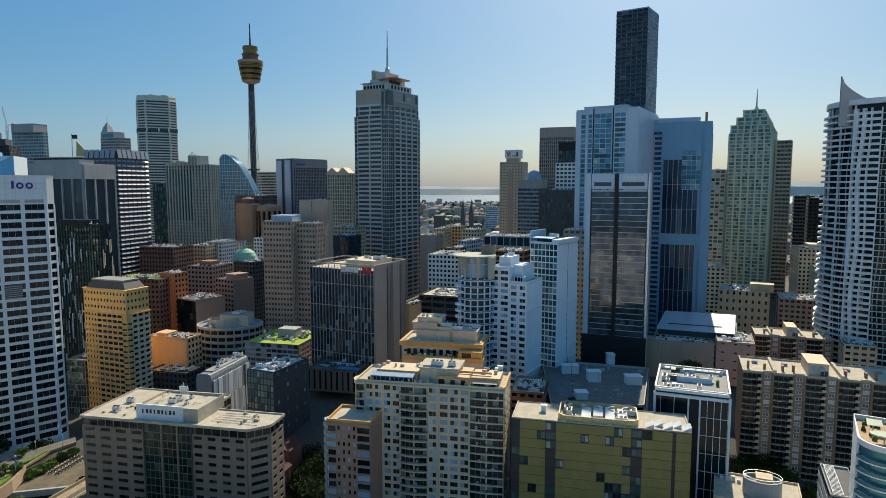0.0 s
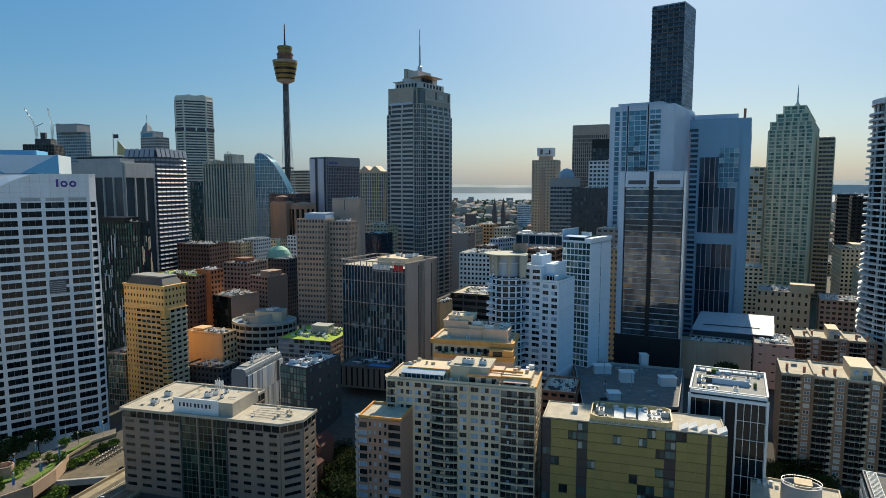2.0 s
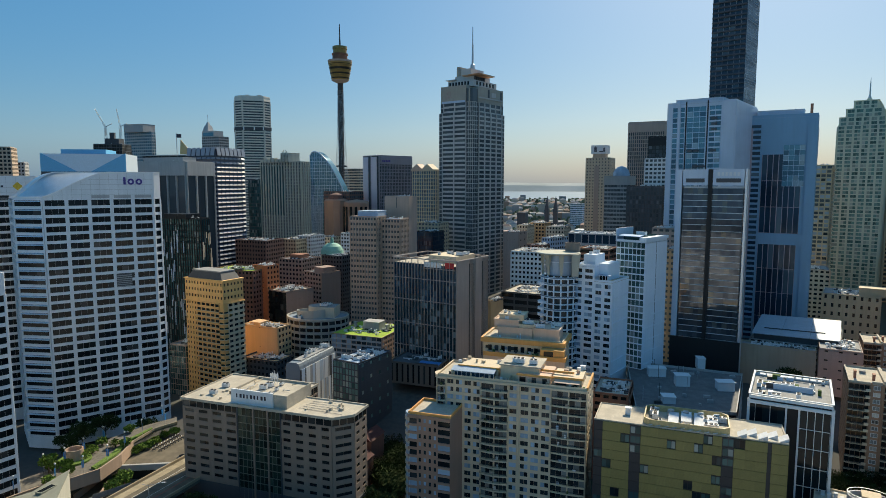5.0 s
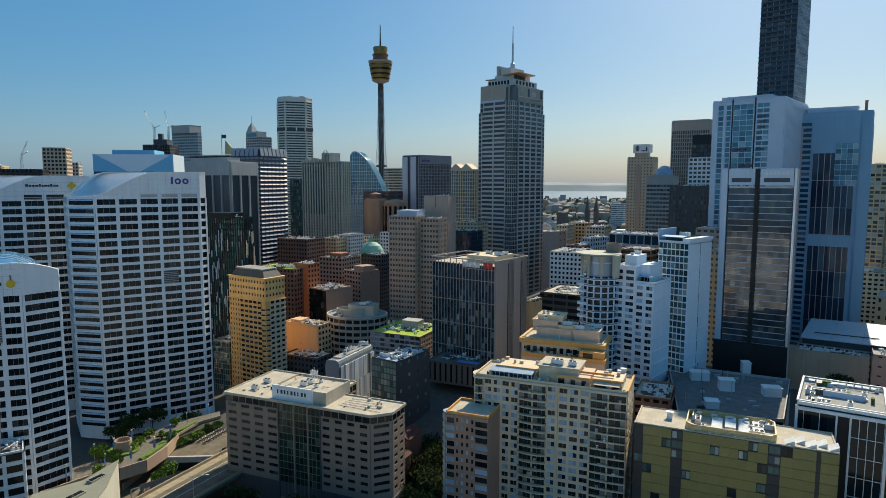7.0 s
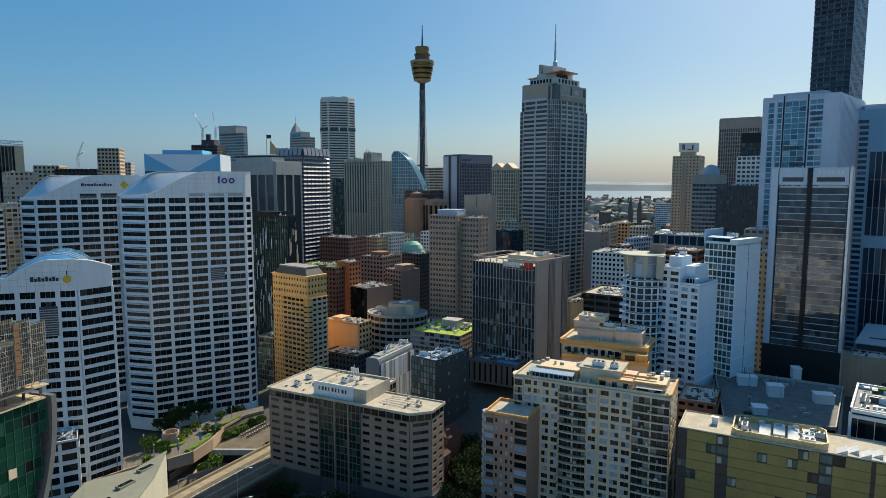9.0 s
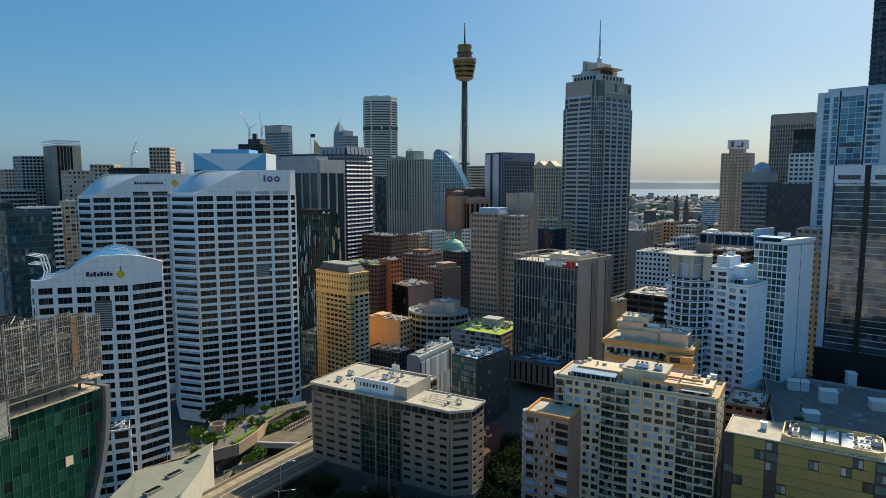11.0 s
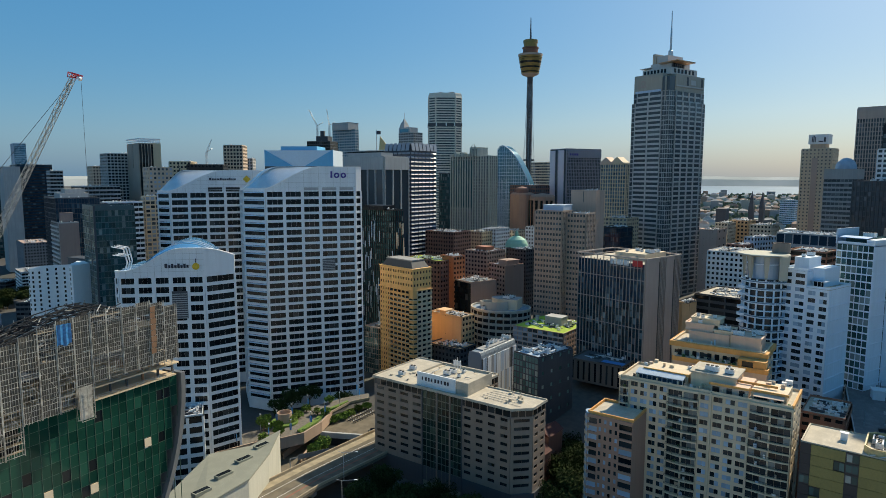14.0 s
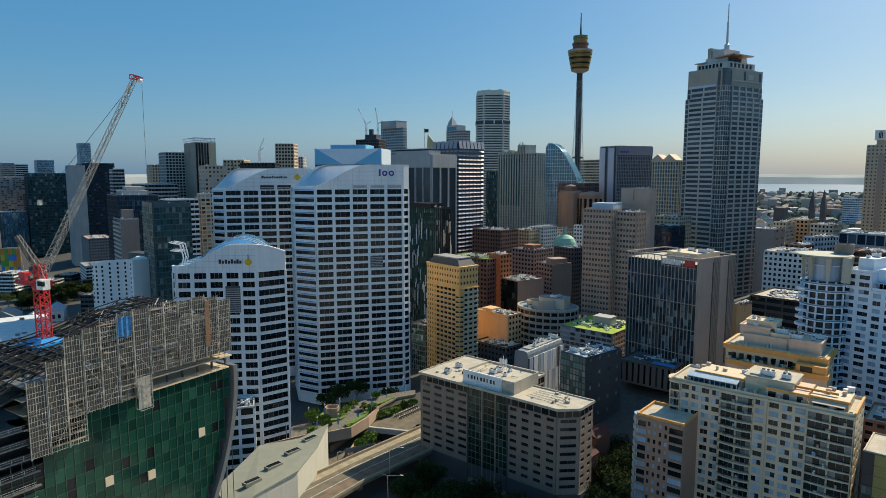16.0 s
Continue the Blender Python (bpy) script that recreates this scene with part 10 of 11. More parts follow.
def curved_hall():
    ob = thing("exhibition_hall", "low hall with sweeping pale metal roof and slot skylights", "hall", 0, 0, 0)
    pts = [(-171.3, 149.6), (-151.2, 137.7), (-152.5, 148.9), (-151.3, 169.1), (-157.9, 187.9), (-167.6, 207.1), (-170.6, 192.2), (-182.3, 182.1)]
    top = [17.5, 19, 20.0, 20.4, 20.6, 21, 19.5, 18]
    part("wall", Shape().prism(pts, 0, 0, [z - 0.6 for z in top]), W_OFFW, ob)
    sh = inset(pts, -0.4)
    i = Shape()
    n = len(pts)
    i.v = [Vector((*sh[k], top[k] - 0.59)) for k in range(n)] + [Vector((*sh[k], top[k])) for k in range(n)]
    i.f = [tuple(range(n - 1, -1, -1)), tuple(range(n, 2 * n))] + [(k, (k + 1) % n, n + (k + 1) % n, n + k) for k in range(n)]
    part("roof", i, R_HALL, ob, "pale grey green standing seam roof")
    for k in range(4):
        a = Vector((-158.6, 156.4, 0))
        b = Vector((-164.9, 197.1, 0))
        c = a + (b - a) * (k / 3.2)
        u = Vector((0.8, 0.6, 0))
        v = Vector((-0.6, 0.8, 0))
        u = (Vector((*pts[5], 0)) - Vector((*pts[6], 0))).normalized()
        v = Vector((-u.y, u.x, 0))
        part("skylight", Shape().box(c - u * 4.2 + Vector((0, 0, 19.6)), u * 5.6, v * 1.9, (0, 0, 1.17)), G_DARK, ob)
        part("skylight_rim", Shape().box(c - u * 4.6 - v * 0.4 + Vector((0, 0, 19.4)), u * 6.4, v * 2.7, (0, 0, 1.3)), R_HALL, ob)


W_OFFW = wall_mat("off_white_concrete", (0.54, 0.53, 0.46), streak=0.2)
R_HALL = roof_mat("pale_seamed_roof", (0.27, 0.275, 0.225), patch=0.12)
curved_hall()


def strip(name, label, left, right, z, thick, mat, category="road"):
    s = Shape()
    n = len(left)
    for (a, b) in zip(left, right):
        s.v += [Vector((*a, z)), Vector((*b, z)), Vector((*b, z - thick)), Vector((*a, z - thick))]
    for k in range(n - 1):
        s.f += [(4 * k + i, 4 * k + 4 + i, 4 * k + 4 + (i + 1) % 4, 4 * k + (i + 1) % 4) for i in range(4)]
    s.f += [(0, 1, 2, 3), tuple(range(4 * n - 1, 4 * n - 5, -1))]
    return tagged(new(name, s.mesh(name, mat)), label, category, kind="structure")


def rail_along(pts, z, h, th, mat, name, label):
    s = Shape()
    for a, b in zip(pts, pts[1:]):
        a, b = Vector((*a, z)), Vector((*b, z))
        u = (b - a).normalized()
        s.box(a, b - a + u * 0.02, Vector((-u.y, u.x, 0)) * th, (0, 0, h))
    return tagged(new(name, s.mesh(name, mat)), label, "wall", kind="structure")


LEFT = [(-176.0, 100.0), (-164.9, 152.6), (-161.1, 171.6), (-154.7, 205.5), (-144.8, 248.1), (-132.0, 292.0), (-118.0, 340.0)]
RIGHT = [(-140.0, 90.0), (-139.5, 150.0), (-140, 170.4), (-137.5, 193.4), (-129.9, 222.5), (-116.0, 280.0), (-100.0, 332.0)]
strip("road_expressway", "raised concrete expressway deck with worn lanes", LEFT, RIGHT, 9.0, 1.2, M_ROADC)
rail_along(LEFT, 9.0, 1.1, 0.5, M_CONC, "barrier_wall", "pale concrete expressway barrier")
rail_along(RIGHT, 9.0, 1.1, 0.5, M_CONC, "barrier_wall", "pale concrete expressway barrier")


def lerp(a, b, k):
    return (a[0] + (b[0] - a[0]) * k, a[1] + (b[1] - a[1]) * k)


# The pale shoulder strip also paints in the sunlit edge of the deck.
for f0, f1, mat, nm in ((0.34, 0.35, M_LINE, "lane_line"), (0.6, 0.61, M_LINE, "lane_line"), (0.72, 0.76, M_REDLANE, "bus_lane"), (0.02, 0.2, M_SUNEDGE, "shoulder")):
    strip("road_" + nm, "painted marking on the expressway", [lerp(a, b, f0) for a, b in zip(LEFT, RIGHT)], [lerp(a, b, f1) for a, b in zip(LEFT, RIGHT)], 9.012, 0.008, mat)
for k in range(1, 6):
    mx, my = lerp(LEFT[k], RIGHT[k], 0.5)
    tagged(new("viaduct_pier", Shape().block(mx - 1.2, mx + 1.2, my - 1.2, my + 1.2, -0.2, 7.8).mesh("viaduct_pier", W_GREY)), "grey concrete pier under the expressway", "pier", "viaduct piers", kind="structure")

RAMP_O = [(-166.9, 279.5), (-173, 269.5), (-174, 254.4), (-170.4, 240.4), (-170.3, 226.7), (-176, 217.8), (-182.5, 211.5), (-191.5, 194.5)]
RAMP_I = [(-171.5, 287.1), (-180.2, 275.3), (-187.1, 259.1), (-188.1, 246), (-186.9, 233.2), (-190.1, 226.7), (-194.5, 219.7), (-202.6, 200.7)]
strip("road_ramp", "curved terrace ramp with planters", RAMP_I, RAMP_O, 11.0, 1.0, M_PAVE)
rail_along(RAMP_O[:3], 10.9, 1.1, 0.4, M_CONC, "barrier_wall", "pale concrete parapet along the upper road")
rail_along(RAMP_O[2:], 7.0, 5.2, 0.6, M_PINKC, "ramp_wall", "pinkish concrete curved ramp wall")
strip("road_street", "street beside the granite towers", [(-260, 205), (-187.5, 215.2), (-170.8, 266), (-164.4, 290.3), (-150, 330)], [(-255, 190), (-161.8, 206.9), (-157, 249.4), (-152.3, 271.8), (-136, 326)], 0.6, 0.5, M_ROADC)


def drum_tower(x, y):
    ob = thing("stair_drum", "round pinkish concrete stair drum on the ramp", "stair tower", x, y, 11)
    part("drum_wall", Shape().lathe([(3.4, 0), (3.4, 5.2), (3.0, 5.2), (3.0, 3.4), (0.1, 3.4)], 28), M_PINKC, ob)
    part("planter", Shape().lathe([(6.4, 0.01), (6.4, 0.8), (5.2, 0.9), (3.6, 0.9)], 28), M_HEDGE, ob, "ring of bright green planting")


drum_tower(-187, 234.8)
strip("hedge_strip", "bright green hedge along the ramp", [lerp(a, b, 0.72) for a, b in zip(RAMP_I[1:5], RAMP_O[1:5])], [lerp(a, b, 0.88) for a, b in zip(RAMP_I[1:5], RAMP_O[1:5])], 11.9, 0.88, M_HEDGE, "hedge")


def street_lamp(name, label):
    ob = thing(name, label, "street lamp", 0, 0, -50, 0, "lamps along the ramp")
    part("pole", Shape().rod((0, 0, 0), (0, 0, 7.5), 0.09, 6), M_METAL, ob)
    part("lamp_globe", Shape().lathe([(0.1, 7.5), (0.35, 7.8), (0.35, 8.1), (0.1, 8.35)], 10), M_WHITEM, ob)
    part("banner", Shape().block(0.15, 0.2, -0.5, 0.5, 3.2, 6.2), M_SKYB, ob, "blue banner")
    return ob


lamp = street_lamp("street_lamp", "slim street lamp with globe and blue banner")
first = True
for k in range(7):
    for f in (0.1, 0.95):
        a, b = lerp(RAMP_I[k], RAMP_I[k + 1], 0.5), lerp(RAMP_O[k], RAMP_O[k + 1], 0.5)
        x, y = lerp(a, b, f)
        if first:
            lamp.matrix_basis = pose(x, y, 11)
            first = False
        else:
            copy_thing(lamp, pose(x, y, 11, 0, 0, 40 * k))


# ---- trees ----
def leaf_mat(name, c):
    m, t, p = nodes(name)
    rnd = t.nodes.new("ShaderNodeNewGeometry").outputs["Random Per Island"]
    t.links.new(mixed(t, rnd, shade(c, 0.55), shade(c, 1.5)), p.inputs["Base Color"])
    p.inputs["Roughness"].default_value = 0.9
    p.inputs["Specular IOR Level"].default_value = 0.1
    return m


# Leaf colour is lowered for the shade the street trees stand in.
LEAF_SHADE = leaf_mat("tree_leaves", (0.03, 0.045, 0.014))
# Paler leaves for the suburbs: haze is put into their colour.
LEAF_HAZE = leaf_mat("far_tree_leaves", (0.12, 0.14, 0.09))
LEAF_B = leaf_mat("bright_tree_leaves", (0.1, 0.16, 0.03))
BARK = plain_mat("bark", (0.12, 0.09, 0.06), 0.9)


def make_tree(seed, h, r, leaf, label, count=900):
    ob = thing("tree", label, "tree", 0, 0, -80, 0, "street trees")
    q = random.Random(seed)
    tr = Shape()
    tr.lathe([(0.35, 0), (0.26, h * 0.3), (0.2, h * 0.5)], 8)
    hubs = []
    for k in range(7):
        a = k * 0.9 + q.random()
        e = Vector((r * 0.55 * math.cos(a), r * 0.55 * math.sin(a), h * q.uniform(0.5, 0.82)))
        tr.rod((0, 0, h * 0.35), e, 0.1, 5)
        hubs.append((e, r * q.uniform(0.38, 0.55)))
    hubs.append((Vector((0, 0, h * 0.8)), r * 0.5))
    part("trunk", tr, BARK, ob)
    cr = Shape()
    for _ in range(count):
        c, cr_r = q.choice(hubs)
        d = Vector((q.gauss(0, 1), q.gauss(0, 1), q.gauss(0, 0.7))).normalized() * (cr_r * q.uniform(0.6, 1.05))
        p = c + d
        s = q.uniform(0.25, 0.55)
        u = Vector((q.gauss(0, 1), q.gauss(0, 1), q.gauss(0, 1))).normalized() * s
        v = u.orthogonal().normalized() * s * 0.7
        i = len(cr.v)
        cr.v += [p - u, p + v, p + u, p - v]
        cr.f.append((i, i + 1, i + 2, i + 3))
    part("crown", cr, leaf, ob)
    return ob


TREES = [make_tree(1, 11, 5.5, LEAF_SHADE, "broad dark green street tree with dense crown", 1500), make_tree(2, 8, 3.6, LEAF_B, "small bright green tree with open crown"), make_tree(3, 14, 6.5, LEAF_SHADE, "large dark fig tree in the street", 1800)]
used = set()


def plant(k, x, y, z=None, s=1.0, turn=0):
    m = pose(x, y, ground_z(x, y) if z is None else z, 0, 0, turn)
    if k not in used:
        TREES[k].matrix_basis = m
        used.add(k)
    else:
        copy_thing(TREES[k], m)


plant(1, -189.1, 222.6, 11)
plant(2, -206.2, 264.8, 1)
plant(0, -209, 257.7, 1, turn=50)
plant(2, -202.7, 276.4, 1, turn=110)
plant(0, -183.8, 280.7, 1, turn=20)
plant(1, -163.4, 232.5, 1, turn=90)
plant(1, -163.4, 225.7, 1, turn=10)
for k in range(9):
    ax, ay = lerp((-49.5, 228), (-48, 262), k / 8)
    plant((0, 2)[k % 2], ax + (k * 37 % 5) - 2, ay + (k * 53 % 9) - 4, 0, turn=47 * k)
q = random.Random(12)
for k in range(48):
    x, y = q.uniform(-121, -45), 0
    y = 226 - (x + 128) * 0.22 - q.uniform(7, 44)
    plant(q.choice((0, 2, 2)), x, y, 0, turn=q.uniform(0, 360))
for k in range(10):
    plant(q.choice((0, 2)), q.uniform(118, 150), q.uniform(236, 262), 0, turn=q.uniform(0, 360))
plant(2, 127.8, 317.8, 25, turn=135)
for k in range(8):
    a = (82.5, 365.1)
    b = (117.4, 365)
    x, y = lerp(a, b, k / 7)
    plant(q.choice((0, 2)), x, y + 14, 25, turn=60 * k)
for k in range(16):
    x, y = lerp((-637.3, 346.4), (-626.3, 405.7), k / 15)
    plant(q.choice((0, 2)), x + q.uniform(-6, 6), y + q.uniform(-14, 14), 5, turn=33 * k)


office("low_building", "white banded low building by the shore road", -724.6, 373.4, 25, 18.6, 24, 22.5, W_WHITE, G_DARK, style=RIBBON, category="building")
office("low_building", "low grey building with flat membrane roof", -711, 401.3, 25, 22.9, 24, 10.9, W_GREY, G_DARK, style=RIBBON, category="building")
office("low_building", "low dark building with pale roof edge", -751.1, 450.3, 25, 20.8, 24, 7.6, W_DGREY, G_DARK, style=RIBBON, category="building", deck=R_DARK)
office("low_building", "low dark hall with black membrane roof", -482, 315.4, 30, 23.7, 24, 31.7, W_DGREY, G_DARK, style=RIBBON, category="hall", deck=R_DARK)
for k in range(30):
    x, y = lerp((-617.7, 316.9), (-642.7, 412.9), k / 29)
    x, y = x + q.uniform(-12, 12), y + q.uniform(-26, 26)
    if all(math.hypot(x - fx, y - fy) > fr + 4 for fx, fy, fr in FOOT):
        plant(q.choice((0, 2)), x, y, turn=57 * k)
for k in range(26):
    x, y = lerp((-656.9, 320.7), (-677.9, 449.8), k / 25)
    x, y = x + q.uniform(-14, 14), y + q.uniform(-30, 30)
    if all(math.hypot(x - fx, y - fy) > fr + 4 for fx, fy, fr in FOOT):
        plant(q.choice((0, 2)), x, y, turn=71 * k)


# ---- upper street, tunnel mouth and planting between ramp and expressway ----
def flat(pts):
    s = sum(a[0] * b[1] - b[0] * a[1] for a, b in zip(pts, pts[1:] + pts[:1]))
    return pts if s > 0 else pts[::-1]


UP = flat([(-174.2, 243.4), (-169.6, 261.8), (-164.5, 285.8), (-147.8, 261.1), (-149.1, 248.2), (-162.4, 243.2)])
tagged(new("road_upper_street", Shape().prism(UP, 0.3, 6.3).mesh("road_upper_street", M_ROADC)), "sunlit upper street on a concrete deck", "road", kind="structure")
P0, P1 = Vector((-170.8, 241.3, 4.6)), Vector((-149, 246.8, 4.6))
pu = (P1 - P0).normalized()
tagged(new("tunnel_beam", Shape().box(P0, P1 - P0, Vector((pu.y, -pu.x, 0)) * 1.2, (0, 0, 2.6)).mesh("tunnel_beam", W_GREY)), "grey concrete beam over the tunnel mouth", "wall", kind="structure")
# Flat black sheet stands in for the unlit depth of the tunnel.
tagged(new("tunnel_wall", Shape().box(P0 + Vector((0, 0, -4.3)) + pu * 2, (P1 - P0) * 0.92, Vector((pu.y, -pu.x, 0)) * 0.4, (0, 0, 4.3)).mesh("tunnel_wall", W_BLACK)), "black sheet standing for the shade in the tunnel mouth", "wall", kind="structure")
for (wa, wb), wz in ((((-164.2, 225.5), (-169.5, 249.9)), 5.0), (((-165.1, 217.9), (-170, 231.9)), 4.0), (((-177.3, 221.5), (-178.7, 242)), 3.0)):
    va, vb = Vector((*wa, 0.2)), Vector((*wb, 0.2))
    vu = (vb - va).normalized()
    tagged(new("retaining_wall", Shape().box(va, vb - va, Vector((-vu.y, vu.x, 0)) * 0.7, (0, 0, wz)).mesh("retaining_wall", M_PINKC)), "pinkish concrete retaining wall between the lanes", "wall", kind="structure")
BUSH = make_tree(7, 3.4, 2.6, LEAF_B, "low green bush beside the street", 420)
for k, (bx, by, bz) in enumerate(((-172.5, 253.4, 6.3), (-171.3, 257.3, 6.3), (-169.8, 260.6, 6.3), (-169.3, 265.1, 6.3), (-169, 272.3, 6.3), (-166.9, 276.9, 6.3), (-171.2, 239.4, 0.2), (-165.8, 234.9, 0.2), (-166.8, 231, 0.2))):
    m = pose(bx, by, bz, 0, 0, 70 * k)
    if k == 0:
        BUSH.matrix_basis = m
    else:
        copy_thing(BUSH, m)


rq = random.Random(40)
for k in range(12):
    i = rq.randrange(1, 6)
    a, b = lerp(RAMP_I[i], RAMP_I[i + 1], rq.random()), lerp(RAMP_O[i], RAMP_O[i + 1], rq.random())
    bx, by = lerp(a, b, rq.choice((0.12, 0.2, 0.62, 0.9)))
    copy_thing(BUSH, pose(bx, by, 11.0, 0, 0, 50 * k))


def car(x, y, z, yaw, mat, label):
    ob = thing("car", label, "car", x, y, z, yaw, "cars on the lanes")
    part("body", Shape().frustum(rect(1.8, 4.4), 0.35, rect(1.7, 4.2), 0.95), mat, ob)
    part("cabin", Shape().frustum(rect(1.6, 2.4), 0.95, rect(1.3, 1.6), 1.45), G_DARK1, ob)
    for sx in (-0.8, 0.8):
        for sy in (-1.4, 1.4):
            part("wheel", Shape().lathe([(0.18, -0.1), (0.34, -0.1), (0.34, 0.1), (0.18, 0.1)], 12), M_DARKM, ob).matrix_basis = pose(sx, sy, 0.34, 0, 90, 0)


car(-182.5, 233.2, 0.62, 150, M_WHITEM, "white car standing on the sunken lane")
car(-149.4, 252.9, 6.3, -20, M_DARKM, "dark car parked on the upper street")

for k in range(14):
    ax, ay = lerp((-54.7, 231.6), (-53.1, 271.4), k / 13)
    plant((0, 2)[k % 2], ax + (k * 37 % 13) - 6, ay + (k * 53 % 7) - 3, 0, turn=47 * k)

# ---- parked motorbikes and signs by the street ----
def motorbike():
    ob = thing("motorbike", "dark parked motorbike leaning in a street row", "motorbike", 0, 0, -50, 0, "row of parked motorbikes")
    for sy in (-0.7, 0.7):
        wheel = part("wheel", Shape().lathe([(0.2, -0.07), (0.32, -0.06), (0.32, 0.06), (0.2, 0.07)], 12), M_DARKM, ob)
        wheel.matrix_basis = pose(0, sy, 0.32, 0, 90, 0)
    part("body", Shape().frustum(rect(0.3, 1.0), 0.4, rect(0.24, 0.8), 0.85), W_DGREY, ob)
    part("seat", Shape().block(-0.14, 0.14, -0.6, 0.1, 0.85, 0.95), M_DARKM, ob)
    part("handlebar", Shape().rod((-0.38, 0.5, 1.1), (0.38, 0.5, 1.1), 0.03), M_METAL, ob)
    part("windscreen", Shape().box((-0.2, 0.55, 0.95), (0.4, 0, 0), (0, 0.06, 0), (0, 0.12, 0.45)), M_WHITEM, ob)
    return ob


bike = motorbike()
B0, B1 = Vector((-162.9, 258.1, 6.3)), Vector((-160.2, 274.8, 6.3))
u = (B1 - B0).normalized()
for k in range(20):
    p = B0 + (B1 - B0) * ((k % 10) / 9) + Vector((-u.y, u.x, 0)) * (3.4 * (k // 10))
    m = pose(p.x, p.y, 6.3, 0, 0, math.degrees(math.atan2(u.y, u.x)) + 12 * ((k * 7 % 5) - 2) / 5)
    if k == 0:
        bike.matrix_basis = m
    else:
        copy_thing(bike, m)


def sign_gantry(p, q, z, label):
    ob = thing("sign_gantry", label, "road sign", p[0], p[1], z)
    v = Vector((q[0] - p[0], q[1] - p[1], 0))
    part("beam", Shape().box((0, 0, 5.0), v, (0, 0.4, 0), (0, 0, 0.5)), M_METAL, ob)
    for k in (0, 1):
        part("post", Shape().block(v.x * k - 0.2, v.x * k + 0.2, v.y * k - 0.2, v.y * k + 0.2, 0, 5.4), M_METAL, ob)
    part("panel", Shape().box(v * 0.15 + Vector((0, -0.3, 4.2)), v * 0.6, (0, 0.12, 0), (0, 0, 2.2)), M_PANEL, ob, "back of a road sign panel")


M_PANEL = plain_mat("grey_sign_panel", (0.2, 0.22, 0.24), 0.6)
sign_gantry((-167.7, 213.6), (-153.9, 232.6), 0.3, "grey road sign gantry over the sunken lanes")


def arm_lamp(x, y, z, yaw):
    ob = thing("street_lamp", "tall street lamp with a long outreach arm", "street lamp", x, y, z, yaw)
    part("pole", Shape().rod((0, 0, 0), (0, 0, 11.5), 0.12, 8), M_METAL, ob)
    part("arm", Shape().rod((0, 0, 11.4), (5.0, 0, 12.2), 0.08, 6).rod((0, 0, 11.4), (-2.2, 0, 11.9), 0.08, 6), M_METAL, ob)
    part("lantern", Shape().block(4.6, 5.8, -0.2, 0.2, 12.1, 12.3), M_WHITEM, ob)


arm_lamp(-119.8, 181, 9, 15)
arm_lamp(-131.8, 200.7, 9, 15)


# ---- small cranes on far building sites ----
def far_crane(foot, tip, mast_h, label):
    f, t = Vector(foot), Vector(tip)
    ob = thing("tower_crane", label, "crane", f.x, f.y, f.z, 0, "far cranes")
    up = f.z - ground_z(f.x, f.y) + mast_h
    ob.location.z -= up - mast_h
    f.z -= up - mast_h
    part("mast", lattice(Shape(), (0, 0, 0), (0, 0, up), 2.0, 2.0, 14, 0.12), M_METAL, ob)
    part("jib", lattice(Shape(), (0, 0, up), t - f, 1.7, 0.8, 8, 0.1), M_METAL, ob)
    part("counter_jib", Shape().rod((0, 0, up), (9, 0, up + 4), 0.4), M_METAL, ob)


far_crane((-517, 736.7, 173.4), (-525.7, 730.5, 216.9), 22, "far dark luffing crane above a building site")
far_crane((-509.2, 754.2, 177.1), (-511.9, 752.4, 219.1), 20, "far dark luffing crane beside another one")
far_crane((-627.9, 644.7, 146.3), (-623.1, 649.4, 174.7), 12, "far thin crane behind the granite towers")

# ---- painted hoarding box by the harbour ----
def mural(x, y, z, yaw, h):
    ob = thing("mural_box", "pavilion wrapped in bright painted orange, blue and green panels", "pavilion", x, y, z, yaw)
    part("box", Shape().block(-11, 11, 0, 14, 0, h), W_DGREY, ob)
    cols = [plain_mat("mural_" + n, c, 0.6) for n, c in (("orange", (0.75, 0.25, 0.03)), ("blue", (0.04, 0.2, 0.6)), ("green", (0.1, 0.35, 0.05)), ("yellow", (0.75, 0.5, 0.05)))]
    for k in range(5):
        for j in range(4):
            part("panel", Shape().block(-11 + 4.4 * k, -6.7 + 4.4 * k, -0.2, 0, h - 7 * j - 7, h - 7 * j - 0.1), cols[(k * 2 + j * 3 + (k * j) % 3) % 4], ob)


mx, my = (-782.4, 402.8)
mural(mx, my, ground_z(mx, my), 32, 42.1 - ground_z(mx, my))

# ---- flagpole on a far roof ----
def flagpole(p):
    x, y, z = p
    g = ground_z(x, y)
    ob = thing("flagpole", "tall roof flagpole with small dark flag and pale gold sail", "flagpole", x, y, g)
    h = z - g
    part("pole", Shape().rod((0, 0, 0), (0, 0, h + 20), 0.35), M_METAL, ob)
    part("flag", Shape().block(0.3, 5.0, -0.1, 0.1, h + 15.5, h + 19.0), M_SIGN, ob)
    s = Shape()
    s.v = [Vector(q) for q in ((3, 0, h), (16, 0, h), (4, 0, h + 14), (3, 0.4, h), (16, 0.4, h), (4, 0.4, h + 14))]
    s.f = [(0, 1, 2), (5, 4, 3), (0, 3, 4, 1), (1, 4, 5, 2), (2, 5, 3, 0)]
    part("sail", s, M_SGOLD2, ob, "pale gold triangular sail")


flagpole((-329.2, 572, 154))

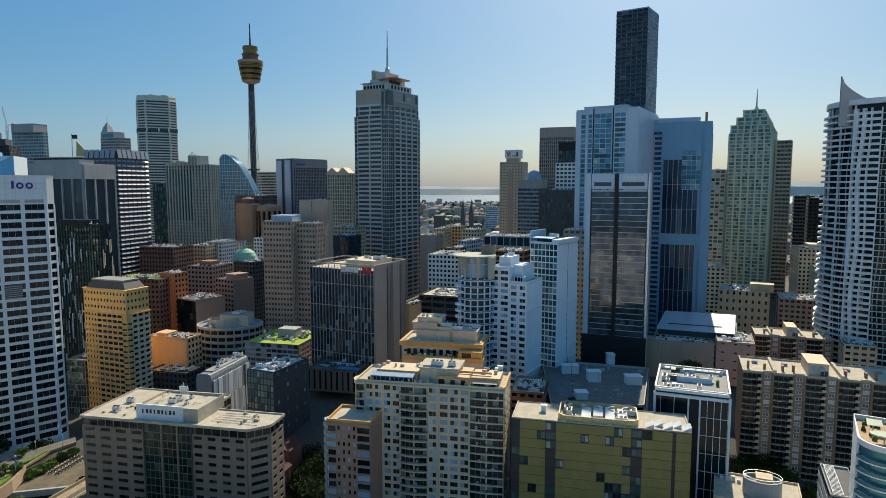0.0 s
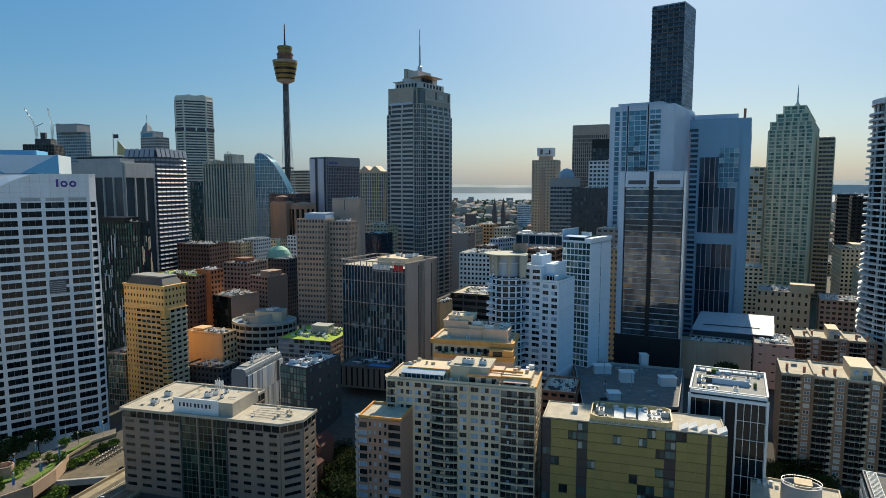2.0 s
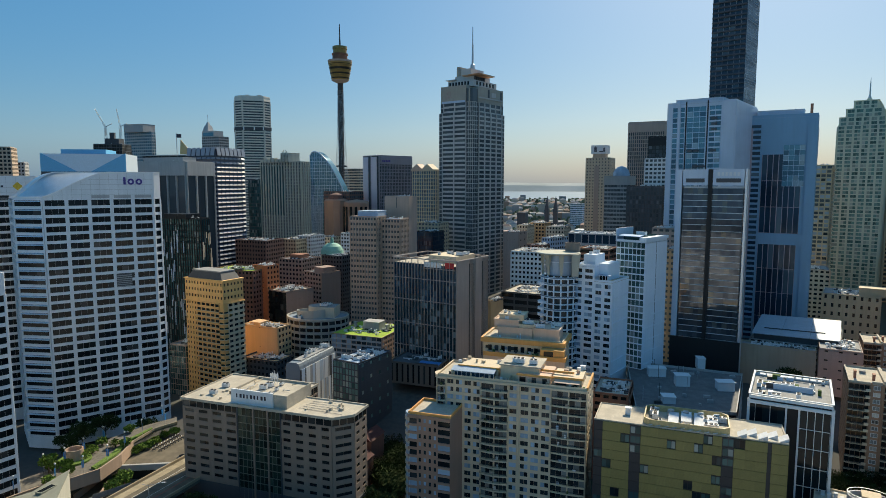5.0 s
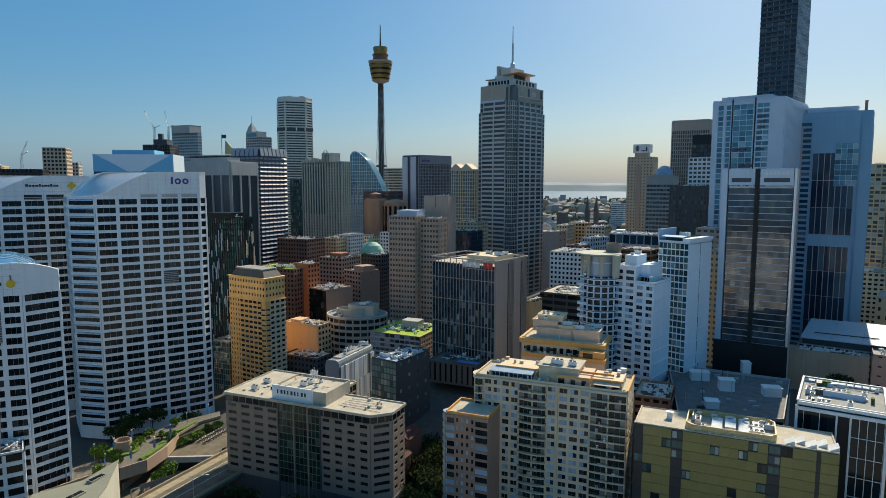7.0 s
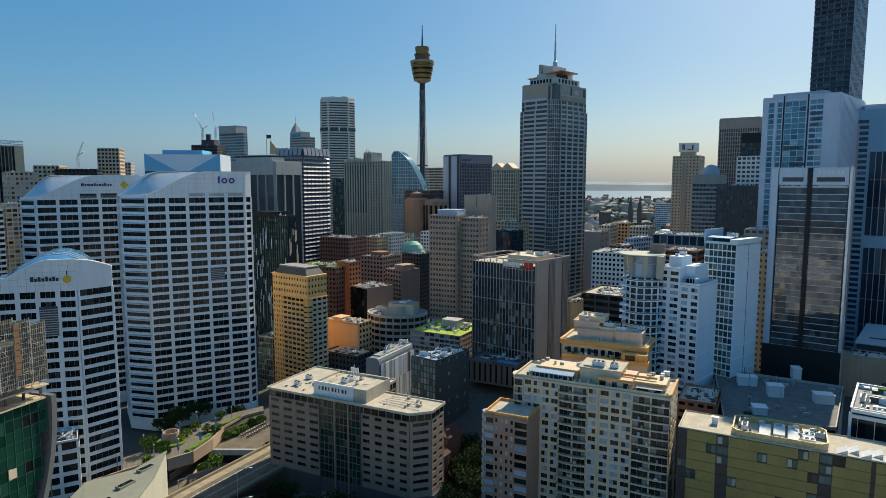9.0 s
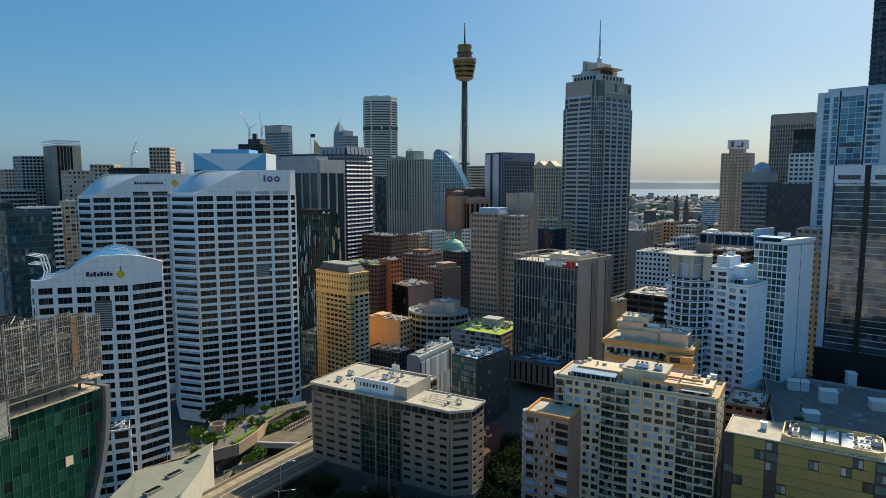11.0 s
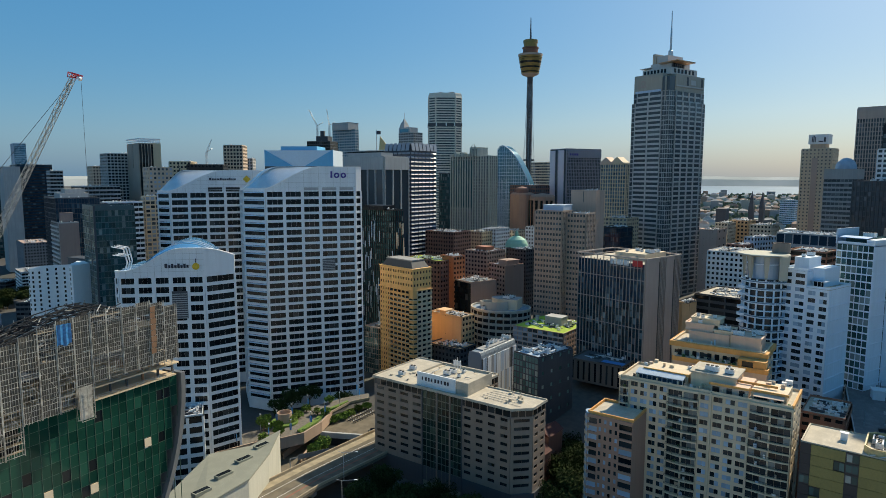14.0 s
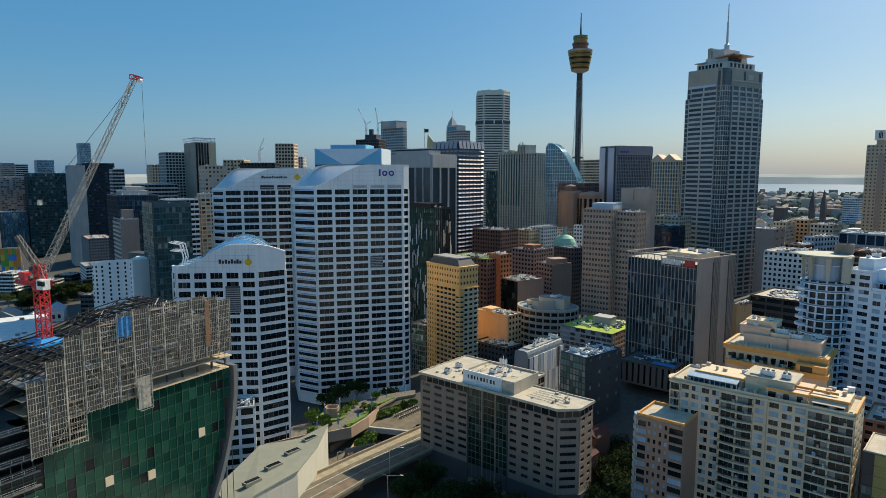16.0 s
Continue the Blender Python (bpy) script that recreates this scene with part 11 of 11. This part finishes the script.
# ---- infill of the city behind ----
WALLS = [W_BEIGE, W_STONE, W_GREY, W_CREAM, W_PINK, W_BROWN, W_WHITE, W_MAROON, W_PINKISH]
NOTES = {"beige_precast_concrete": "beige concrete", "sandstone": "sandstone", "grey_concrete": "grey concrete", "cream_render": "cream rendered", "pinkish_brown_brick": "brown brick", "brown_aggregate_concrete": "brown concrete", "white_painted_concrete": "white painted", "dark_maroon_brick": "dark red brick", "pinkish_render": "pinkish rendered"}
q = random.Random(77)
cand = []
for iy in range(15):
    for ix in range(-17, 14):
        X, Y = ix * 52 + q.uniform(-7, 7), 470 + iy * 54 + q.uniform(-7, 7)
        x, y = X * 0.94 + Y * 0.34 - 150, Y * 0.94 - X * 0.34
        cand.append((x, y, q.uniform(32, 46), q.uniform(28, 42), q.random()))
for x, y, w, d, k in cand:
    D = math.hypot(x, y)
    az = math.degrees(math.atan2(-x, y))
    if not (430 < D < 1150 and -36 < az < 58) or y < 300:
        continue
    if any(math.hypot(x - fx, y - fy) < fr + max(w, d) * 0.62 for fx, fy, fr in FOOT):
        continue
    top = 128 - D * (0.075 + 0.06 * k)
    if top < ground_z(x, y) + 9:
        top = ground_z(x, y) + 9 + 10 * k
    wm = q.choice(WALLS)
    office("city_block", NOTES[wm.name] + " city block with flat roof and plant", x, y, -20, w, d, top, wm, G_DARK, style=q.choice((P2, RIBBON, PUNCH)), sides="frl", deck=q.choice((R_GREY, R_CREAM, R_DARK, R_GREY)), category="building", group="city blocks",
           plant=((-w * 0.25, w * 0.1, -d * 0.2, d * 0.3, 3.5),))


def suburbs():
    """Far roofs and tree tops, too small and too many to tell apart."""
    q = random.Random(5)
    roofs, walls, crowns = Shape(), Shape(), Shape()
    for _ in range(2600):
        D, az = q.uniform(1100, 2330), radians(q.uniform(-36, 60))
        x, y = -D * math.sin(az), D * math.cos(az)
        z = ground_z(x, y)
        w, d, h = q.uniform(10, 26), q.uniform(10, 22), q.uniform(5, 12) + (q.random() < 0.12) * q.uniform(6, 16)
        walls.block(x - w / 2, x + w / 2, y - d / 2, y + d / 2, z - 2, z + h)
        if q.random() < 0.6:
            roofs.frustum([(x - w / 2, y - d / 2), (x + w / 2, y - d / 2), (x + w / 2, y + d / 2), (x - w / 2, y + d / 2)], z + h, [(x - w / 6, y - 1), (x + w / 6, y - 1), (x + w / 6, y + 1), (x - w / 6, y + 1)], z + h + 4)
    for _ in range(5200):
        D, az = q.uniform(1150, 2330), radians(q.uniform(-36, 60))
        x, y = -D * math.sin(az), D * math.cos(az)
        z = ground_z(x, y)
        r = q.uniform(4, 9)
        a = q.uniform(0, 6)
        ring = [(x + r * q.uniform(0.7, 1.1) * math.cos(a + k), y + r * q.uniform(0.7, 1.1) * math.sin(a + k)) for k in range(6)]
        crowns.frustum(ring, z + 2, [(x + (px - x) * 0.4, y + (py - y) * 0.4) for px, py in ring], z + r * 1.5)
    tagged(new("suburb_houses", walls.mesh("suburb_houses", W_SUB)), "far suburb houses in mixed pale render and brick", "houses", kind="stuff")
    tagged(new("suburb_roofs", roofs.mesh("suburb_roofs", W_SUBR)), "far suburb roofs in red and grey tile", "roofs", kind="stuff")
    tagged(new("suburb_trees", crowns.mesh("suburb_trees", LEAF_HAZE)), "far tree crowns among suburb houses", "trees", kind="stuff")


def mixed_mat(name, cols):
    m, t, p = nodes(name)
    r = t.nodes.new("ShaderNodeValToRGB")
    r.color_ramp.interpolation = "CONSTANT"
    e = r.color_ramp.elements
    e[0].color = (*cols[0], 1)
    e[1].position, e[1].color = 1 / len(cols), (*cols[1], 1)
    for k in range(2, len(cols)):
        e.new(k / len(cols)).color = (*cols[k], 1)
    t.links.new(t.nodes.new("ShaderNodeNewGeometry").outputs["Random Per Island"], r.inputs["Fac"])
    t.links.new(r.outputs["Color"], p.inputs["Base Color"])
    p.inputs["Roughness"].default_value = 0.85
    return m


W_SUB = mixed_mat("suburb_walls", [(0.5, 0.46, 0.4), (0.6, 0.58, 0.54), (0.35, 0.24, 0.18), (0.42, 0.38, 0.33), (0.3, 0.3, 0.31)])
W_SUBR = mixed_mat("suburb_tiles", [(0.33, 0.21, 0.16), (0.28, 0.28, 0.29), (0.38, 0.26, 0.2), (0.36, 0.34, 0.32)])
suburbs()
